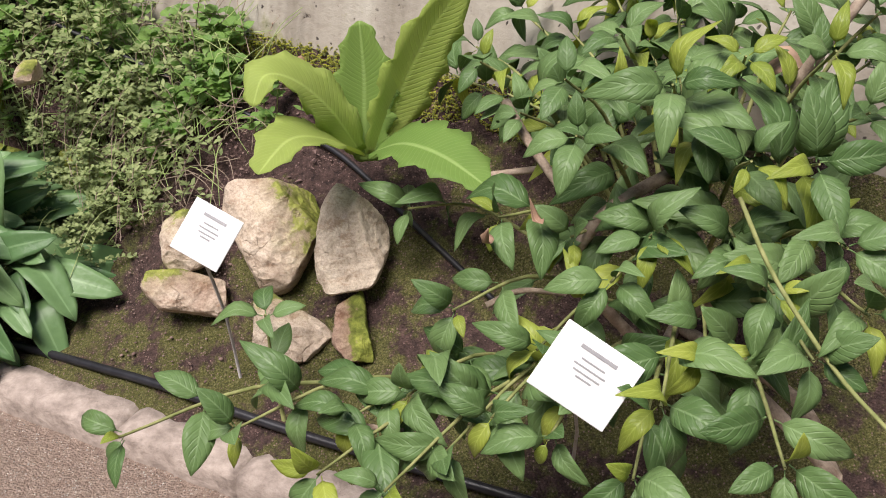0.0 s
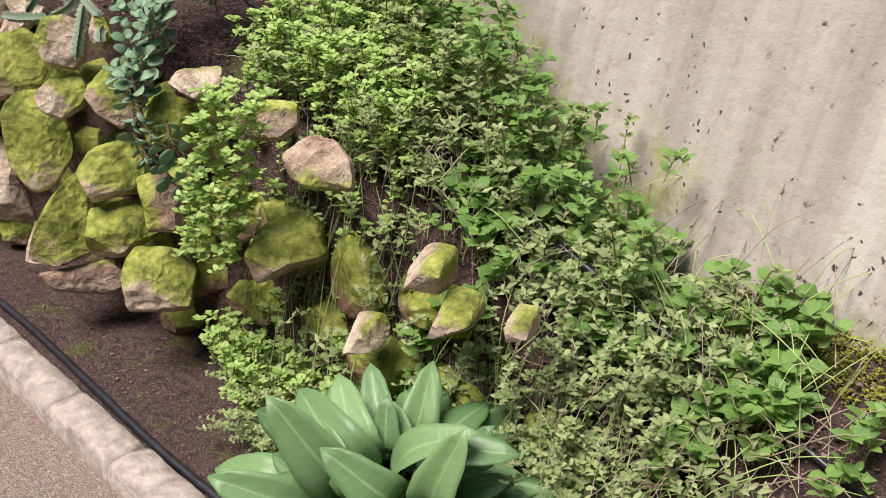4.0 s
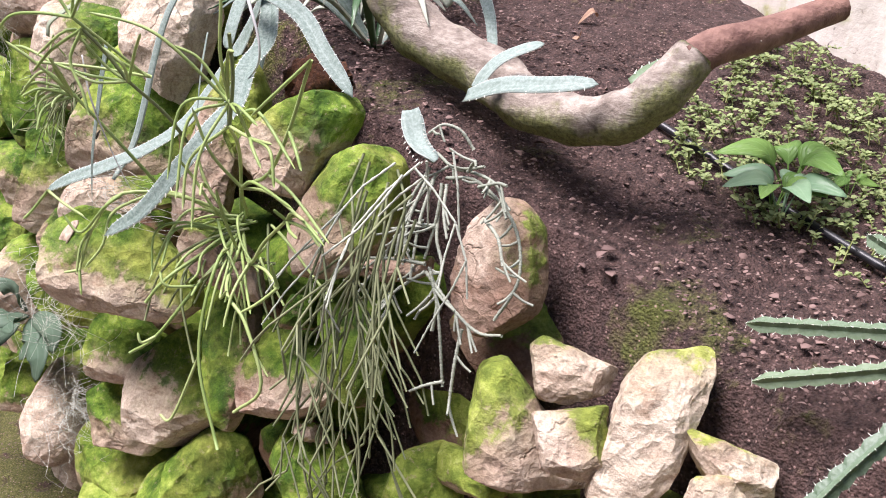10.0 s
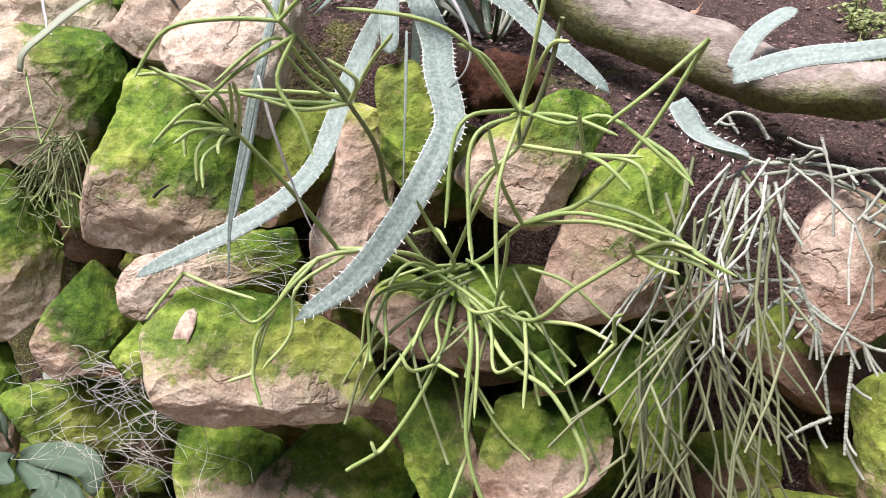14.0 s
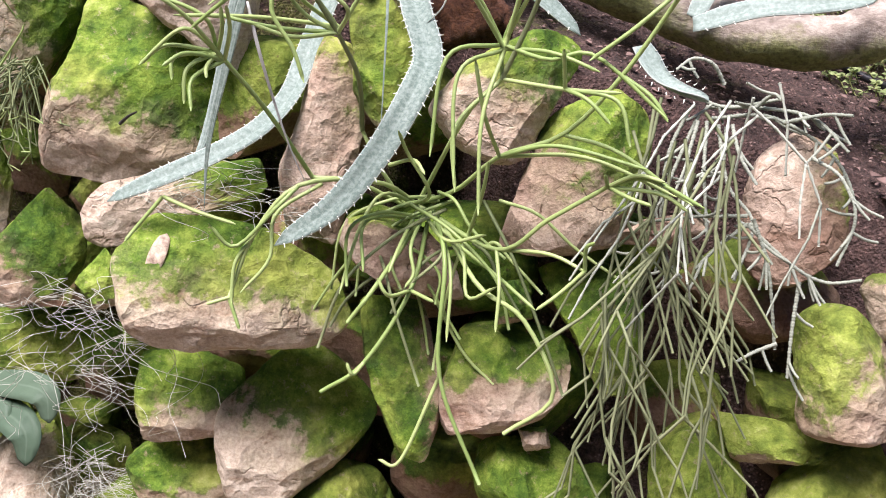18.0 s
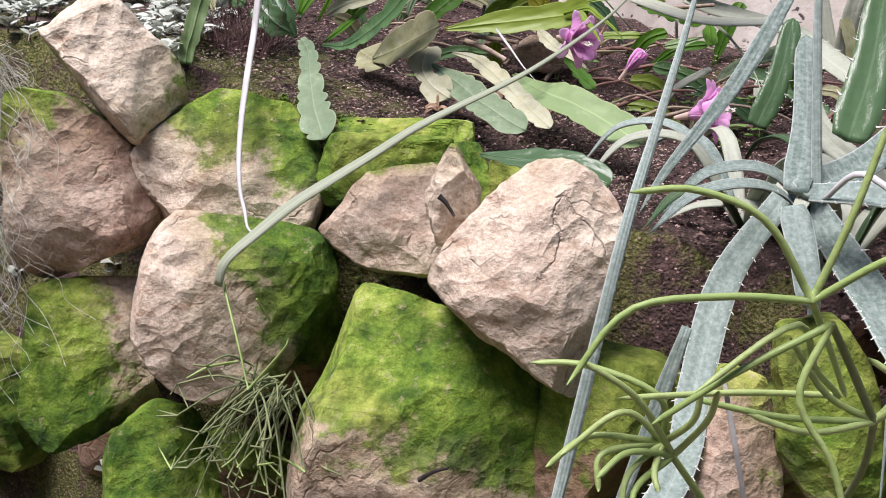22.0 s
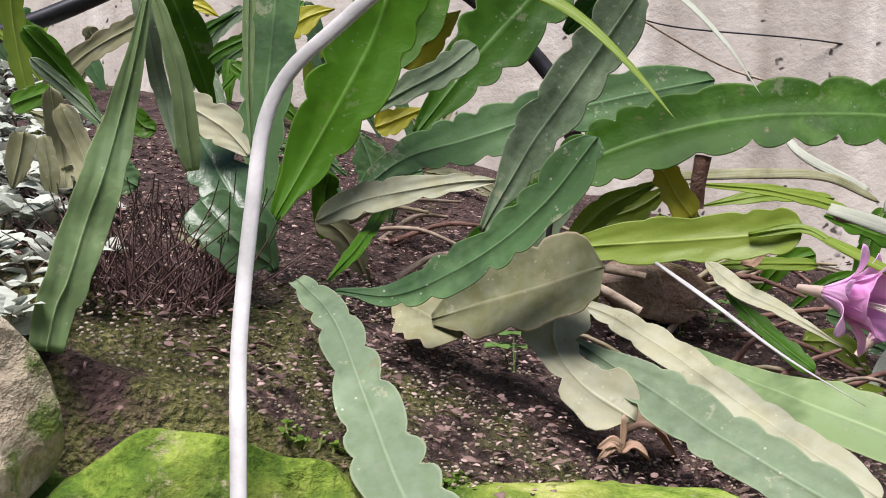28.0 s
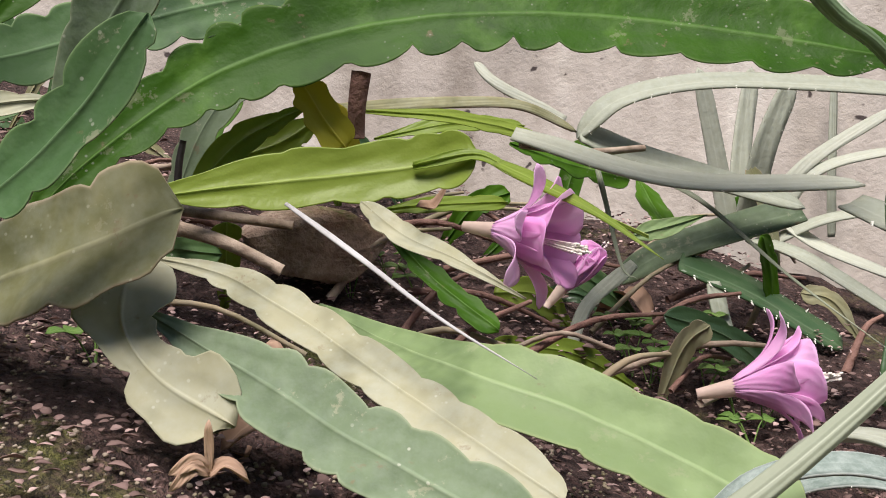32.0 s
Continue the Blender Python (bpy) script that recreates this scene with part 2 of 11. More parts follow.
def concrete_material():
    m, n, l, b = material("board-marked concrete")
    geo = n.new("ShaderNodeNewGeometry")
    place = geo.outputs["Position"]
    tc = n.new("ShaderNodeTexCoord").outputs["UV"]
    streak = grain(n, l, tc, 1.0, 4, 0.55, (7.5, 0.35, 1))
    big, mid, fine = grain(n, l, place, 3, 5), grain(n, l, place, 30, 6, 0.65), grain(n, l, place, 160, 3, 0.7)
    col = ramp(n, l, streak, [(0.36, (0.40, 0.36, 0.31)), (0.47, (0.545, 0.50, 0.445)), (0.54, (0.60, 0.555, 0.495)), (0.60, (0.71, 0.675, 0.61))])
    col = blend(n, l, 0.5, col, ramp(n, l, big, [(0.3, (0.82, 0.79, 0.76)), (0.65, (1, 0.99, 0.97))]), "MULTIPLY")
    col = blend(n, l, 0.4, col, ramp(n, l, mid, [(0.3, (0.6, 0.55, 0.5)), (0.5, (1, 1, 1))]), "MULTIPLY")
    pits = ramp(n, l, mid, [(0.29, (1, 1, 1)), (0.34, (0, 0, 0))])
    col = blend(n, l, pits, col, (0.10, 0.08, 0.07))
    holes = n.new("ShaderNodeTexVoronoi")
    holes.inputs["Scale"].default_value = 34
    holes.inputs["Randomness"].default_value = 1.0
    shake = n.new("ShaderNodeTexNoise")
    shake.inputs["Scale"].default_value = 45
    l.new(place, shake.inputs["Vector"])
    bent = n.new("ShaderNodeVectorMath")
    bent.operation = "MULTIPLY_ADD"
    bent.inputs[1].default_value = (0.03, 0.03, 0.03)
    l.new(shake.outputs["Color"], bent.inputs[0])
    l.new(place, bent.inputs[2])
    l.new(bent.outputs[0], holes.inputs["Vector"])
    gate = math_node(n, l, "MULTIPLY", ramp(n, l, holes.outputs["Distance"], [(0.10, (1, 1, 1)), (0.17, (0, 0, 0))]), ramp(n, l, grain(n, l, place, 8, 3), [(0.44, (0, 0, 0)), (0.5, (1, 1, 1))]))
    col = blend(n, l, gate, col, (0.07, 0.055, 0.05))
    sep = n.new("ShaderNodeSeparateXYZ")
    l.new(tc, sep.inputs[0])
    low = math_node(n, l, "SUBTRACT", 0.21, sep.outputs["Y"])
    low = math_node(n, l, "ADD", low, math_node(n, l, "MULTIPLY", math_node(n, l, "SUBTRACT", big, 0.5), 0.9))
    low = math_node(n, l, "ADD", low, math_node(n, l, "MULTIPLY", math_node(n, l, "SUBTRACT", mid, 0.5), 0.5))
    sx = n.new("ShaderNodeSeparateXYZ")
    l.new(place, sx.inputs[0])
    low = math_node(n, l, "SUBTRACT", low, math_node(n, l, "MULTIPLY", math_node(n, l, "SUBTRACT", -1.9, sx.outputs["X"]), 0.3, True))
    low = math_node(n, l, "SUBTRACT", low, math_node(n, l, "MULTIPLY", math_node(n, l, "ADD", sx.outputs["X"], 1.1), 0.16, True))
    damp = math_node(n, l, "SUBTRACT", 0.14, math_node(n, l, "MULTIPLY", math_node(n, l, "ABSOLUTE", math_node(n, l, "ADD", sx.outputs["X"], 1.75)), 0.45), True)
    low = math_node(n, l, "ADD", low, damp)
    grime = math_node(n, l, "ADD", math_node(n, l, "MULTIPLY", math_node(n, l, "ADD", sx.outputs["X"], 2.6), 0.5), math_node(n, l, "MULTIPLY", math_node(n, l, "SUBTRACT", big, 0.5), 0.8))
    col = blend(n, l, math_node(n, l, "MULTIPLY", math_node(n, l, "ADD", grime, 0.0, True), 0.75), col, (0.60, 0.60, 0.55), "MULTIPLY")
    # darkens the wall around x = -1.75, broken up by noise
    dark_band = math_node(n, l, "SUBTRACT", 1.25, math_node(n, l, "MULTIPLY", math_node(n, l, "ABSOLUTE", math_node(n, l, "ADD", sx.outputs["X"], 1.75)), 1.4))
    dark_band = math_node(n, l, "ADD", dark_band, math_node(n, l, "MULTIPLY", math_node(n, l, "SUBTRACT", grain(n, l, place, 5, 5, 0.65), 0.5), 1.8), True)
    col = blend(n, l, dark_band, col, (0.40, 0.39, 0.32), "MULTIPLY")
    moss = ramp(n, l, low, [(0.02, (0, 0, 0)), (0.16, (0.75, 0.75, 0.75)), (0.3, (1, 1, 1))])
    green = ramp(n, l, grain(n, l, place, 14, 4), [(0.3, (0.085, 0.10, 0.02)), (0.65, (0.31, 0.315, 0.065))])
    l.new(blend(n, l, moss, col, green), b.inputs["Base Color"])
    b.inputs["Roughness"].default_value = 0.9
    h = math_node(n, l, "ADD", math_node(n, l, "MULTIPLY", streak, 1.2), math_node(n, l, "ADD", mid, math_node(n, l, "MULTIPLY", fine, 0.25)))
    relief(n, l, b, h, 0.5, 0.006)
    return m


def leaf_material(name, low, high, rough=0.42, vein=0.25, glow=0.3, fine=60.0, dusty=0.0, rim=None, specks=0.0, ribs=None):
    """A leaf: low and high are its darkest and lightest green, vein how pale its midrib is, glow how much light it lets through."""
    m, n, l, b = material(name)
    info = n.new("ShaderNodeObjectInfo")
    isl = n.new("ShaderNodeNewGeometry")
    uv = n.new("ShaderNodeTexCoord").outputs["UV"]
    pos = n.new("ShaderNodeTexCoord").outputs["Object"]
    sep = n.new("ShaderNodeSeparateXYZ")
    l.new(uv, sep.inputs[0])
    pick = math_node(n, l, "FRACT", math_node(n, l, "ADD", info.outputs["Random"], isl.outputs["Random Per Island"]))
    mott = grain(n, l, pos, fine, 4, 0.6)
    t = math_node(n, l, "ADD", math_node(n, l, "MULTIPLY", pick, 0.7), math_node(n, l, "MULTIPLY", mott, 0.35))
    col = blend(n, l, t, low, high)
    mid = math_node(n, l, "ABSOLUTE", math_node(n, l, "SUBTRACT", sep.outputs["X"], 0.5))
    rib = ramp(n, l, mid, [(0.0, (vein,) * 3), (0.02, (vein * 0.8,) * 3), (0.045, (0, 0, 0))])
    col = blend(n, l, rib, col, tuple(min(1, c * 1.6 + 0.12) for c in high))
    side = n.new("ShaderNodeTexWave")
    side.inputs["Scale"].default_value, side.inputs["Distortion"].default_value = 2.2, 1.0
    side.bands_direction = "DIAGONAL"
    l.new(uv, side.inputs["Vector"])
    rise = mott
    if ribs:
        count, slope, deep = ribs
        wob = math_node(n, l, "MULTIPLY", grain(n, l, uv, 5, 2), 0.35)
        ph = math_node(n, l, "ADD", math_node(n, l, "SUBTRACT", math_node(n, l, "MULTIPLY", sep.outputs["Y"], count), math_node(n, l, "MULTIPLY", mid, slope)), wob)
        line = ramp(n, l, math_node(n, l, "PINGPONG", ph, 0.5), [(0.0, (1, 1, 1)), (0.16, (0, 0, 0))])
        col = blend(n, l, math_node(n, l, "MULTIPLY", line, deep), col, tuple(min(1, c * 1.5 + 0.05) for c in high))
        rise = math_node(n, l, "SUBTRACT", mott, math_node(n, l, "MULTIPLY", line, 0.8))
    if rim:
        col = blend(n, l, ramp(n, l, mid, [(0.455, (0, 0, 0)), (0.495, (0.6, 0.6, 0.6))]), col, rim)
    if specks:
        col = blend(n, l, ramp(n, l, grain(n, l, pos, 11, 4, 0.65), [(0.36, (0.7, 0.7, 0.7)), (0.5, (0, 0, 0))]), col, tuple(c * 0.62 for c in low))
        col = blend(n, l, ramp(n, l, grain(n, l, pos, 14, 4, 0.65), [(0.54, (0, 0, 0)), (0.68, (0.5, 0.5, 0.5))]), col, tuple(min(1, c * 1.25 + 0.03) for c in high))
        col = blend(n, l, ramp(n, l, grain(n, l, pos, 60, 5, 0.7), [(0.64, (0, 0, 0)), (0.70, (0.6, 0.6, 0.6))]), col, (0.22, 0.16, 0.09))
        dots = n.new("ShaderNodeTexVoronoi")
        dots.inputs["Scale"].default_value = 170
        l.new(pos, dots.inputs["Vector"])
        few = math_node(n, l, "MULTIPLY", ramp(n, l, dots.outputs["Distance"], [(0.10, (1, 1, 1)), (0.17, (0, 0, 0))]), ramp(n, l, grain(n, l, pos, 30, 2), [(0.52, (0, 0, 0)), (0.6, (specks,) * 3)]))
        col = blend(n, l, few, col, (0.62, 0.64, 0.52))
        scar = ramp(n, l, grain(n, l, pos, 34, 6, 0.75), [(0.60, (0, 0, 0)), (0.63, (0.7 * specks,) * 3)])
        col = blend(n, l, scar, col, (0.46, 0.44, 0.31))
    if dusty:
        col = blend(n, l, ramp(n, l, grain(n, l, pos, fine * 3, 4, 0.7), [(0.4, (0, 0, 0)), (0.65, (dusty,) * 3)]), col, (0.55, 0.62, 0.58))
    l.new(col, b.inputs["Base Color"])
    b.inputs["Roughness"].default_value = rough
    b.inputs["Specular IOR Level"].default_value = 0.16 if rough >= 0.5 else 0.34
    relief(n, l, b, math_node(n, l, "ADD", rise, math_node(n, l, "MULTIPLY", side.outputs["Fac"], 0.15)), 0.35, 0.004)
    if glow:
        tr = n.new("ShaderNodeBsdfTranslucent")
        l.new(blend(n, l, 0.5, col, tuple(min(1, c * 1.8) for c in high)), tr.inputs[0])
        mix = n.new("ShaderNodeMixShader")
        mix.inputs[0].default_value = glow
        l.new(b.outputs[0], mix.inputs[1])
        l.new(tr.outputs[0], mix.inputs[2])
        l.new(mix.outputs[0], n["Material Output"].inputs[0])
    return m


def plain_material(name, a, c, rough=0.7, scale=80.0, bump=0.4, depth=0.004, stretch=None):
    m, n, l, b = material(name)
    pos = n.new("ShaderNodeTexCoord").outputs["Object"]
    g = grain(n, l, pos, scale, 5, 0.65, stretch)
    l.new(ramp(n, l, g, [(0.3, a), (0.68, c)]), b.inputs["Base Color"])
    b.inputs["Roughness"].default_value = rough
    relief(n, l, b, g, bump, depth)
    return m


def bark_material():
    m, n, l, b = material("pale wrinkled mossy bark")
    geo = n.new("ShaderNodeNewGeometry")
    place = geo.outputs["Position"]
    wrinkle, fine = grain(n, l, place, 26, 6, 0.7, (1, 1, 2.2)), grain(n, l, place, 150, 4, 0.7)
    col = ramp(n, l, wrinkle, [(0.30, (0.11, 0.085, 0.07)), (0.48, (0.26, 0.215, 0.18)), (0.66, (0.44, 0.39, 0.335))])
    col = blend(n, l, 0.5, col, ramp(n, l, fine, [(0.32, (0.5, 0.46, 0.42)), (0.6, (1, 1, 1))]), "MULTIPLY")
    sep = n.new("ShaderNodeSeparateXYZ")
    l.new(geo.outputs["Normal"], sep.inputs[0])
    side = math_node(n, l, "ADD", math_node(n, l, "MULTIPLY", sep.outputs["Z"], -0.5), math_node(n, l, "MULTIPLY", math_node(n, l, "SUBTRACT", grain(n, l, place, 14, 5, 0.7), 0.42), 2.2))
    col = blend(n, l, ramp(n, l, side, [(0.0, (0, 0, 0)), (0.4, (0.85, 0.85, 0.85))]), col, ramp(n, l, fine, [(0.3, (0.05, 0.062, 0.015)), (0.65, (0.24, 0.26, 0.075))]))
    l.new(col, b.inputs["Base Color"])
    b.inputs["Roughness"].default_value = 0.9
    relief(n, l, b, math_node(n, l, "ADD", wrinkle, math_node(n, l, "MULTIPLY", fine, 0.4)), 0.6, 0.008)
    return m


MAT = dict(
    rock=rock_material(),
    soil=soil_material("damp reddish soil", (0.036, 0.018, 0.016), (0.29, 0.175, 0.15)),
    path=soil_material("fine tan gravel path", (0.46, 0.33, 0.255), (0.76, 0.61, 0.50), -1.2),
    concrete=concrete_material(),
    kerb=plain_material("weathered grey kerb stone", (0.20, 0.16, 0.135), (0.44, 0.37, 0.32), 0.9, 30, 0.8, 0.01),
    hose=plain_material("black irrigation hose", (0.008, 0.008, 0.01), (0.025, 0.025, 0.03), 0.4, 40, 0.1),
    sign=plain_material("white plastic label", (0.80, 0.80, 0.80), (0.88, 0.88, 0.88), 0.4, 10, 0.02),
    ink=plain_material("grey print", (0.30, 0.30, 0.31), (0.42, 0.42, 0.43), 0.7, 10, 0.0),
    stake=plain_material("grey metal stake", (0.30, 0.29, 0.28), (0.48, 0.46, 0.44), 0.5, 60),
    steel=plain_material("brushed lamp ring", (0.5, 0.49, 0.47), (0.72, 0.71, 0.7), 0.3, 90),
    glass=plain_material("frosted lamp glass", (0.62, 0.62, 0.6), (0.82, 0.82, 0.8), 0.2, 20, 0.05),
    bark=bark_material(),
    redbark=plain_material("reddish brown bark", (0.10, 0.045, 0.035), (0.30, 0.17, 0.13), 0.8, 26, 0.9, 0.01),
    twig=plain_material("dry brown twig", (0.16, 0.11, 0.075), (0.42, 0.34, 0.26), 0.85, 60, 0.6),
    shrubstem=plain_material("greenish woody stem", (0.13, 0.16, 0.04), (0.30, 0.31, 0.12), 0.8, 50, 0.5),
    litter=leaf_material("dry leaf litter", (0.095, 0.06, 0.055), (0.31, 0.21, 0.185), 0.8, 0.15, 0.1),
    husk=plain_material("speckled tan husk", (0.14, 0.085, 0.06), (0.55, 0.44, 0.33), 0.7, 110, 0.6, 0.003),
    dryleaf=leaf_material("dry tan leaf", (0.26, 0.15, 0.10), (0.54, 0.38, 0.27), 0.75, 0.2, 0.2),
    shrub=leaf_material("shrub leaf", (0.05, 0.115, 0.03), (0.19, 0.30, 0.11), 0.45, 0.3, 0.26, ribs=(7, 4.5, 0.14)),
    shrubnew=leaf_material("young shrub leaf", (0.19, 0.27, 0.04), (0.42, 0.48, 0.09), 0.4, 0.25, 0.4, ribs=(7, 4.5, 0.25)),
    nestpale=leaf_material("pale yellow-green fern frond", (0.24, 0.34, 0.07), (0.45, 0.54, 0.16), 0.5, 0.3, 0.45, 25, ribs=(34, 9, 0.12)),
    nest=leaf_material("yellow-green fern frond", (0.15, 0.27, 0.06), (0.31, 0.43, 0.12), 0.5, 0.35, 0.35, 25, ribs=(34, 9, 0.12)),
    hosta=leaf_material("deep green broad leaf", (0.065, 0.15, 0.055), (0.22, 0.36, 0.15), 0.40, 0.25, 0.22),
    bigfern=leaf_material("large translucent fern frond", (0.20, 0.31, 0.03), (0.42, 0.52, 0.09), 0.5, 0.3, 0.5, 12, ribs=(40, 9, 0.06)),
    pep=leaf_material("dull grey-green round leaf", (0.06, 0.10, 0.065), (0.14, 0.195, 0.135), 0.5, 0.12, 0.1),
    creeper=leaf_material("grey-green creeper leaf", (0.10, 0.15, 0.05), (0.36, 0.42, 0.19), 0.5, 0.2, 0.28),
    clump=leaf_material("bright small leaf", (0.20, 0.33, 0.075), (0.44, 0.57, 0.19), 0.42, 0.2, 0.35),
    jade=leaf_material("blue-green round leaf", (0.105, 0.20, 0.11), (0.28, 0.41, 0.25), 0.42, 0.1, 0.25),
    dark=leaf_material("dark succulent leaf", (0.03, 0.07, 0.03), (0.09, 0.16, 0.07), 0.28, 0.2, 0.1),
    agave=leaf_material("powdery blue-green leaf", (0.095, 0.14, 0.115), (0.23, 0.29, 0.255), 0.55, 0.12, 0.06, 70, 0.3, (0.56, 0.60, 0.57)),
    brom=leaf_material("silvery strap leaf", (0.26, 0.29, 0.21), (0.52, 0.54, 0.44), 0.5, 0.1, 0.15, 60, 0.2),
    blade=leaf_material("pale grass blade", (0.26, 0.30, 0.20), (0.42, 0.46, 0.35), 0.5, 0.3, 0.25),
    darkblade=leaf_material("dark green grass blade", (0.10, 0.17, 0.08), (0.22, 0.31, 0.16), 0.45, 0.3, 0.2),
    straw=plain_material("bleached dry blade", (0.34, 0.335, 0.325), (0.54, 0.535, 0.525), 0.6, 30, 0.3),
    rhips=leaf_material("bright pencil stem", (0.21, 0.31, 0.085), (0.43, 0.52, 0.21), 0.4, 0.0, 0.1, 120),
    rhipg=leaf_material("frosted grey-green stem", (0.23, 0.25, 0.19), (0.50, 0.52, 0.43), 0.8, 0.0, 0.0, 260, 0.26),
    frost=leaf_material("whitish knobby stem", (0.16, 0.175, 0.125), (0.36, 0.375, 0.30), 0.85, 0.0, 0.0, 300, 0.3),
    curtain=leaf_material("dull grey-green hanging stem", (0.105, 0.125, 0.06), (0.27, 0.295, 0.165), 0.6, 0.0, 0.0, 120),
    # darker copy of rhips, with shade put into its green; also the tuft's colour
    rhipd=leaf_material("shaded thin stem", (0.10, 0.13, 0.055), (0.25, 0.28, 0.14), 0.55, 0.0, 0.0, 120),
    cactus=leaf_material("ribbed green cactus stem", (0.06, 0.105, 0.06), (0.16, 0.22, 0.125), 0.45, 0.12, 0.05, 90, 0.1),
    spine=plain_material("pale spine", (0.55, 0.55, 0.46), (0.8, 0.8, 0.72), 0.6, 50, 0.1),
    epi=leaf_material("notched flat cactus stem", (0.030, 0.10, 0.006), (0.088, 0.215, 0.010), 0.5, 0.35, 0.32, 45, 0.0, (0.13, 0.22, 0.06), 0.35),
    # lighter copy of epi: light from behind is put into its green
    epibacklit=leaf_material("flat cactus stem with backlight in its green", (0.065, 0.19, 0.01), (0.17, 0.36, 0.02), 0.5, 0.3, 0.5, 45, 0.0, (0.2, 0.34, 0.06), 0.3),
    epiblue=leaf_material("bluish flat cactus stem", (0.045, 0.115, 0.04), (0.115, 0.215, 0.075), 0.55, 0.3, 0.2, 45, 0.03, (0.2, 0.30, 0.13), 0.6),
    epigrey=leaf_material("frosted grey-green flat cactus stem", (0.11, 0.17, 0.09), (0.215, 0.285, 0.165), 0.6, 0.25, 0.12, 45, 0.08, (0.34, 0.39, 0.24), 0.6),
    epipale=leaf_material("pale green flat cactus stem", (0.14, 0.23, 0.09), (0.27, 0.37, 0.165), 0.5, 0.35, 0.2, 45, 0.03, (0.36, 0.43, 0.2), 0.3),
    epibeige=leaf_material("bleached beige flat cactus stem", (0.27, 0.275, 0.165), (0.44, 0.43, 0.285), 0.7, 0.2, 0.12, 18, 0.2, None, 0.5),
    epiyellow=leaf_material("yellowing flat cactus stem", (0.36, 0.36, 0.03), (0.58, 0.54, 0.07), 0.45, 0.3, 0.35, 45),
    epiold=leaf_material("withered flat cactus stem", (0.13, 0.14, 0.06), (0.29, 0.28, 0.15), 0.7, 0.2, 0.12, 22, 0.1, (0.42, 0.31, 0.22), 0.3),
    lime=leaf_material("lime flat cactus stem", (0.17, 0.26, 0.03), (0.31, 0.40, 0.065), 0.42, 0.3, 0.35, 45),
    tubegreen=leaf_material("pale flower tube", (0.55, 0.42, 0.36), (0.72, 0.58, 0.48), 0.5, 0.1, 0.3, 50),
    petal=leaf_material("pink petal", (0.88, 0.40, 0.76), (0.97, 0.66, 0.92), 0.5, 0.1, 0.5, 30),
    stamen=plain_material("cream stamen", (0.8, 0.78, 0.66), (0.92, 0.9, 0.82), 0.6, 80, 0.1),
    lichen=plain_material("grey hanging lichen", (0.34, 0.345, 0.29), (0.60, 0.60, 0.53), 0.9, 150, 0.2),
    mossgreen=plain_material("bright cushion moss", (0.03, 0.10, 0.008), (0.14, 0.27, 0.02), 0.95, 160, 1.0, 0.012),
    rust=plain_material("rust-brown dead moss", (0.05, 0.018, 0.01), (0.18, 0.07, 0.03), 0.95, 160, 1.0, 0.012),
    yellowmoss=leaf_material("yellow-green wall moss", (0.13, 0.15, 0.015), (0.42, 0.42, 0.05), 0.8, 0.0, 0.2),
    mosstuft=leaf_material("bright moss tuft", (0.05, 0.13, 0.015), (0.22, 0.34, 0.05), 0.8, 0.0, 0.2),
    felt=leaf_material("woolly grey-green leaf", (0.30, 0.34, 0.28), (0.54, 0.57, 0.50), 0.85, 0.1, 0.1),
    clover=leaf_material("clover leaf", (0.08, 0.18, 0.035), (0.20, 0.33, 0.08), 0.45, 0.15, 0.3, ribs=(5, 4, 0.2)),
    black=plain_material("dark worm-like husk", (0.01, 0.008, 0.008), (0.03, 0.025, 0.02), 0.6, 60),
)


# ---- building helpers ----
def part(name, bm, mat, parent=None, label="", smooth=True):
    me = bpy.data.meshes.new(name)
    bm.to_mesh(me)
    bm.free()
    return shared(name, me, mat, parent, label, smooth)


def shared(name, me, mat=None, parent=None, label="", smooth=True):
    if mat and not me.materials:
        me.materials.append(MAT[mat])
    if smooth and me.polygons:
        me.polygons.foreach_set("use_smooth", [True] * len(me.polygons))
    ob = new(name, me)
    ob.parent = parent
    return tagged(ob, label)


def thing(name, at, label, category, group=""):
    ob = new(name)
    ob.location = at
    ob.empty_display_size = 0.05
    bpy.context.view_layer.update()
    return tagged(ob, label, category, group)


def spline(pts, n):
    """n + 1 points along a smooth curve through pts."""
    p = [Vector(q) for q in pts]
    if len(p) == 2:
        return [p[0].lerp(p[1], i / n) for i in range(n + 1)]
    p = [p[0] * 2 - p[1], *p, p[-1] * 2 - p[-2]]
    segs, out = len(p) - 3, []
    for i in range(n + 1):
        f = min(i / n * segs, segs - 1e-6)
        k, u = int(f), f - int(f)
        a, b, c, d = p[k:k + 4]
        out.append(0.5 * ((2 * b) + (c - a) * u + (2 * a - 5 * b + 4 * c - d) * u * u + (3 * b - a - 3 * c + d) * u ** 3))
    return out


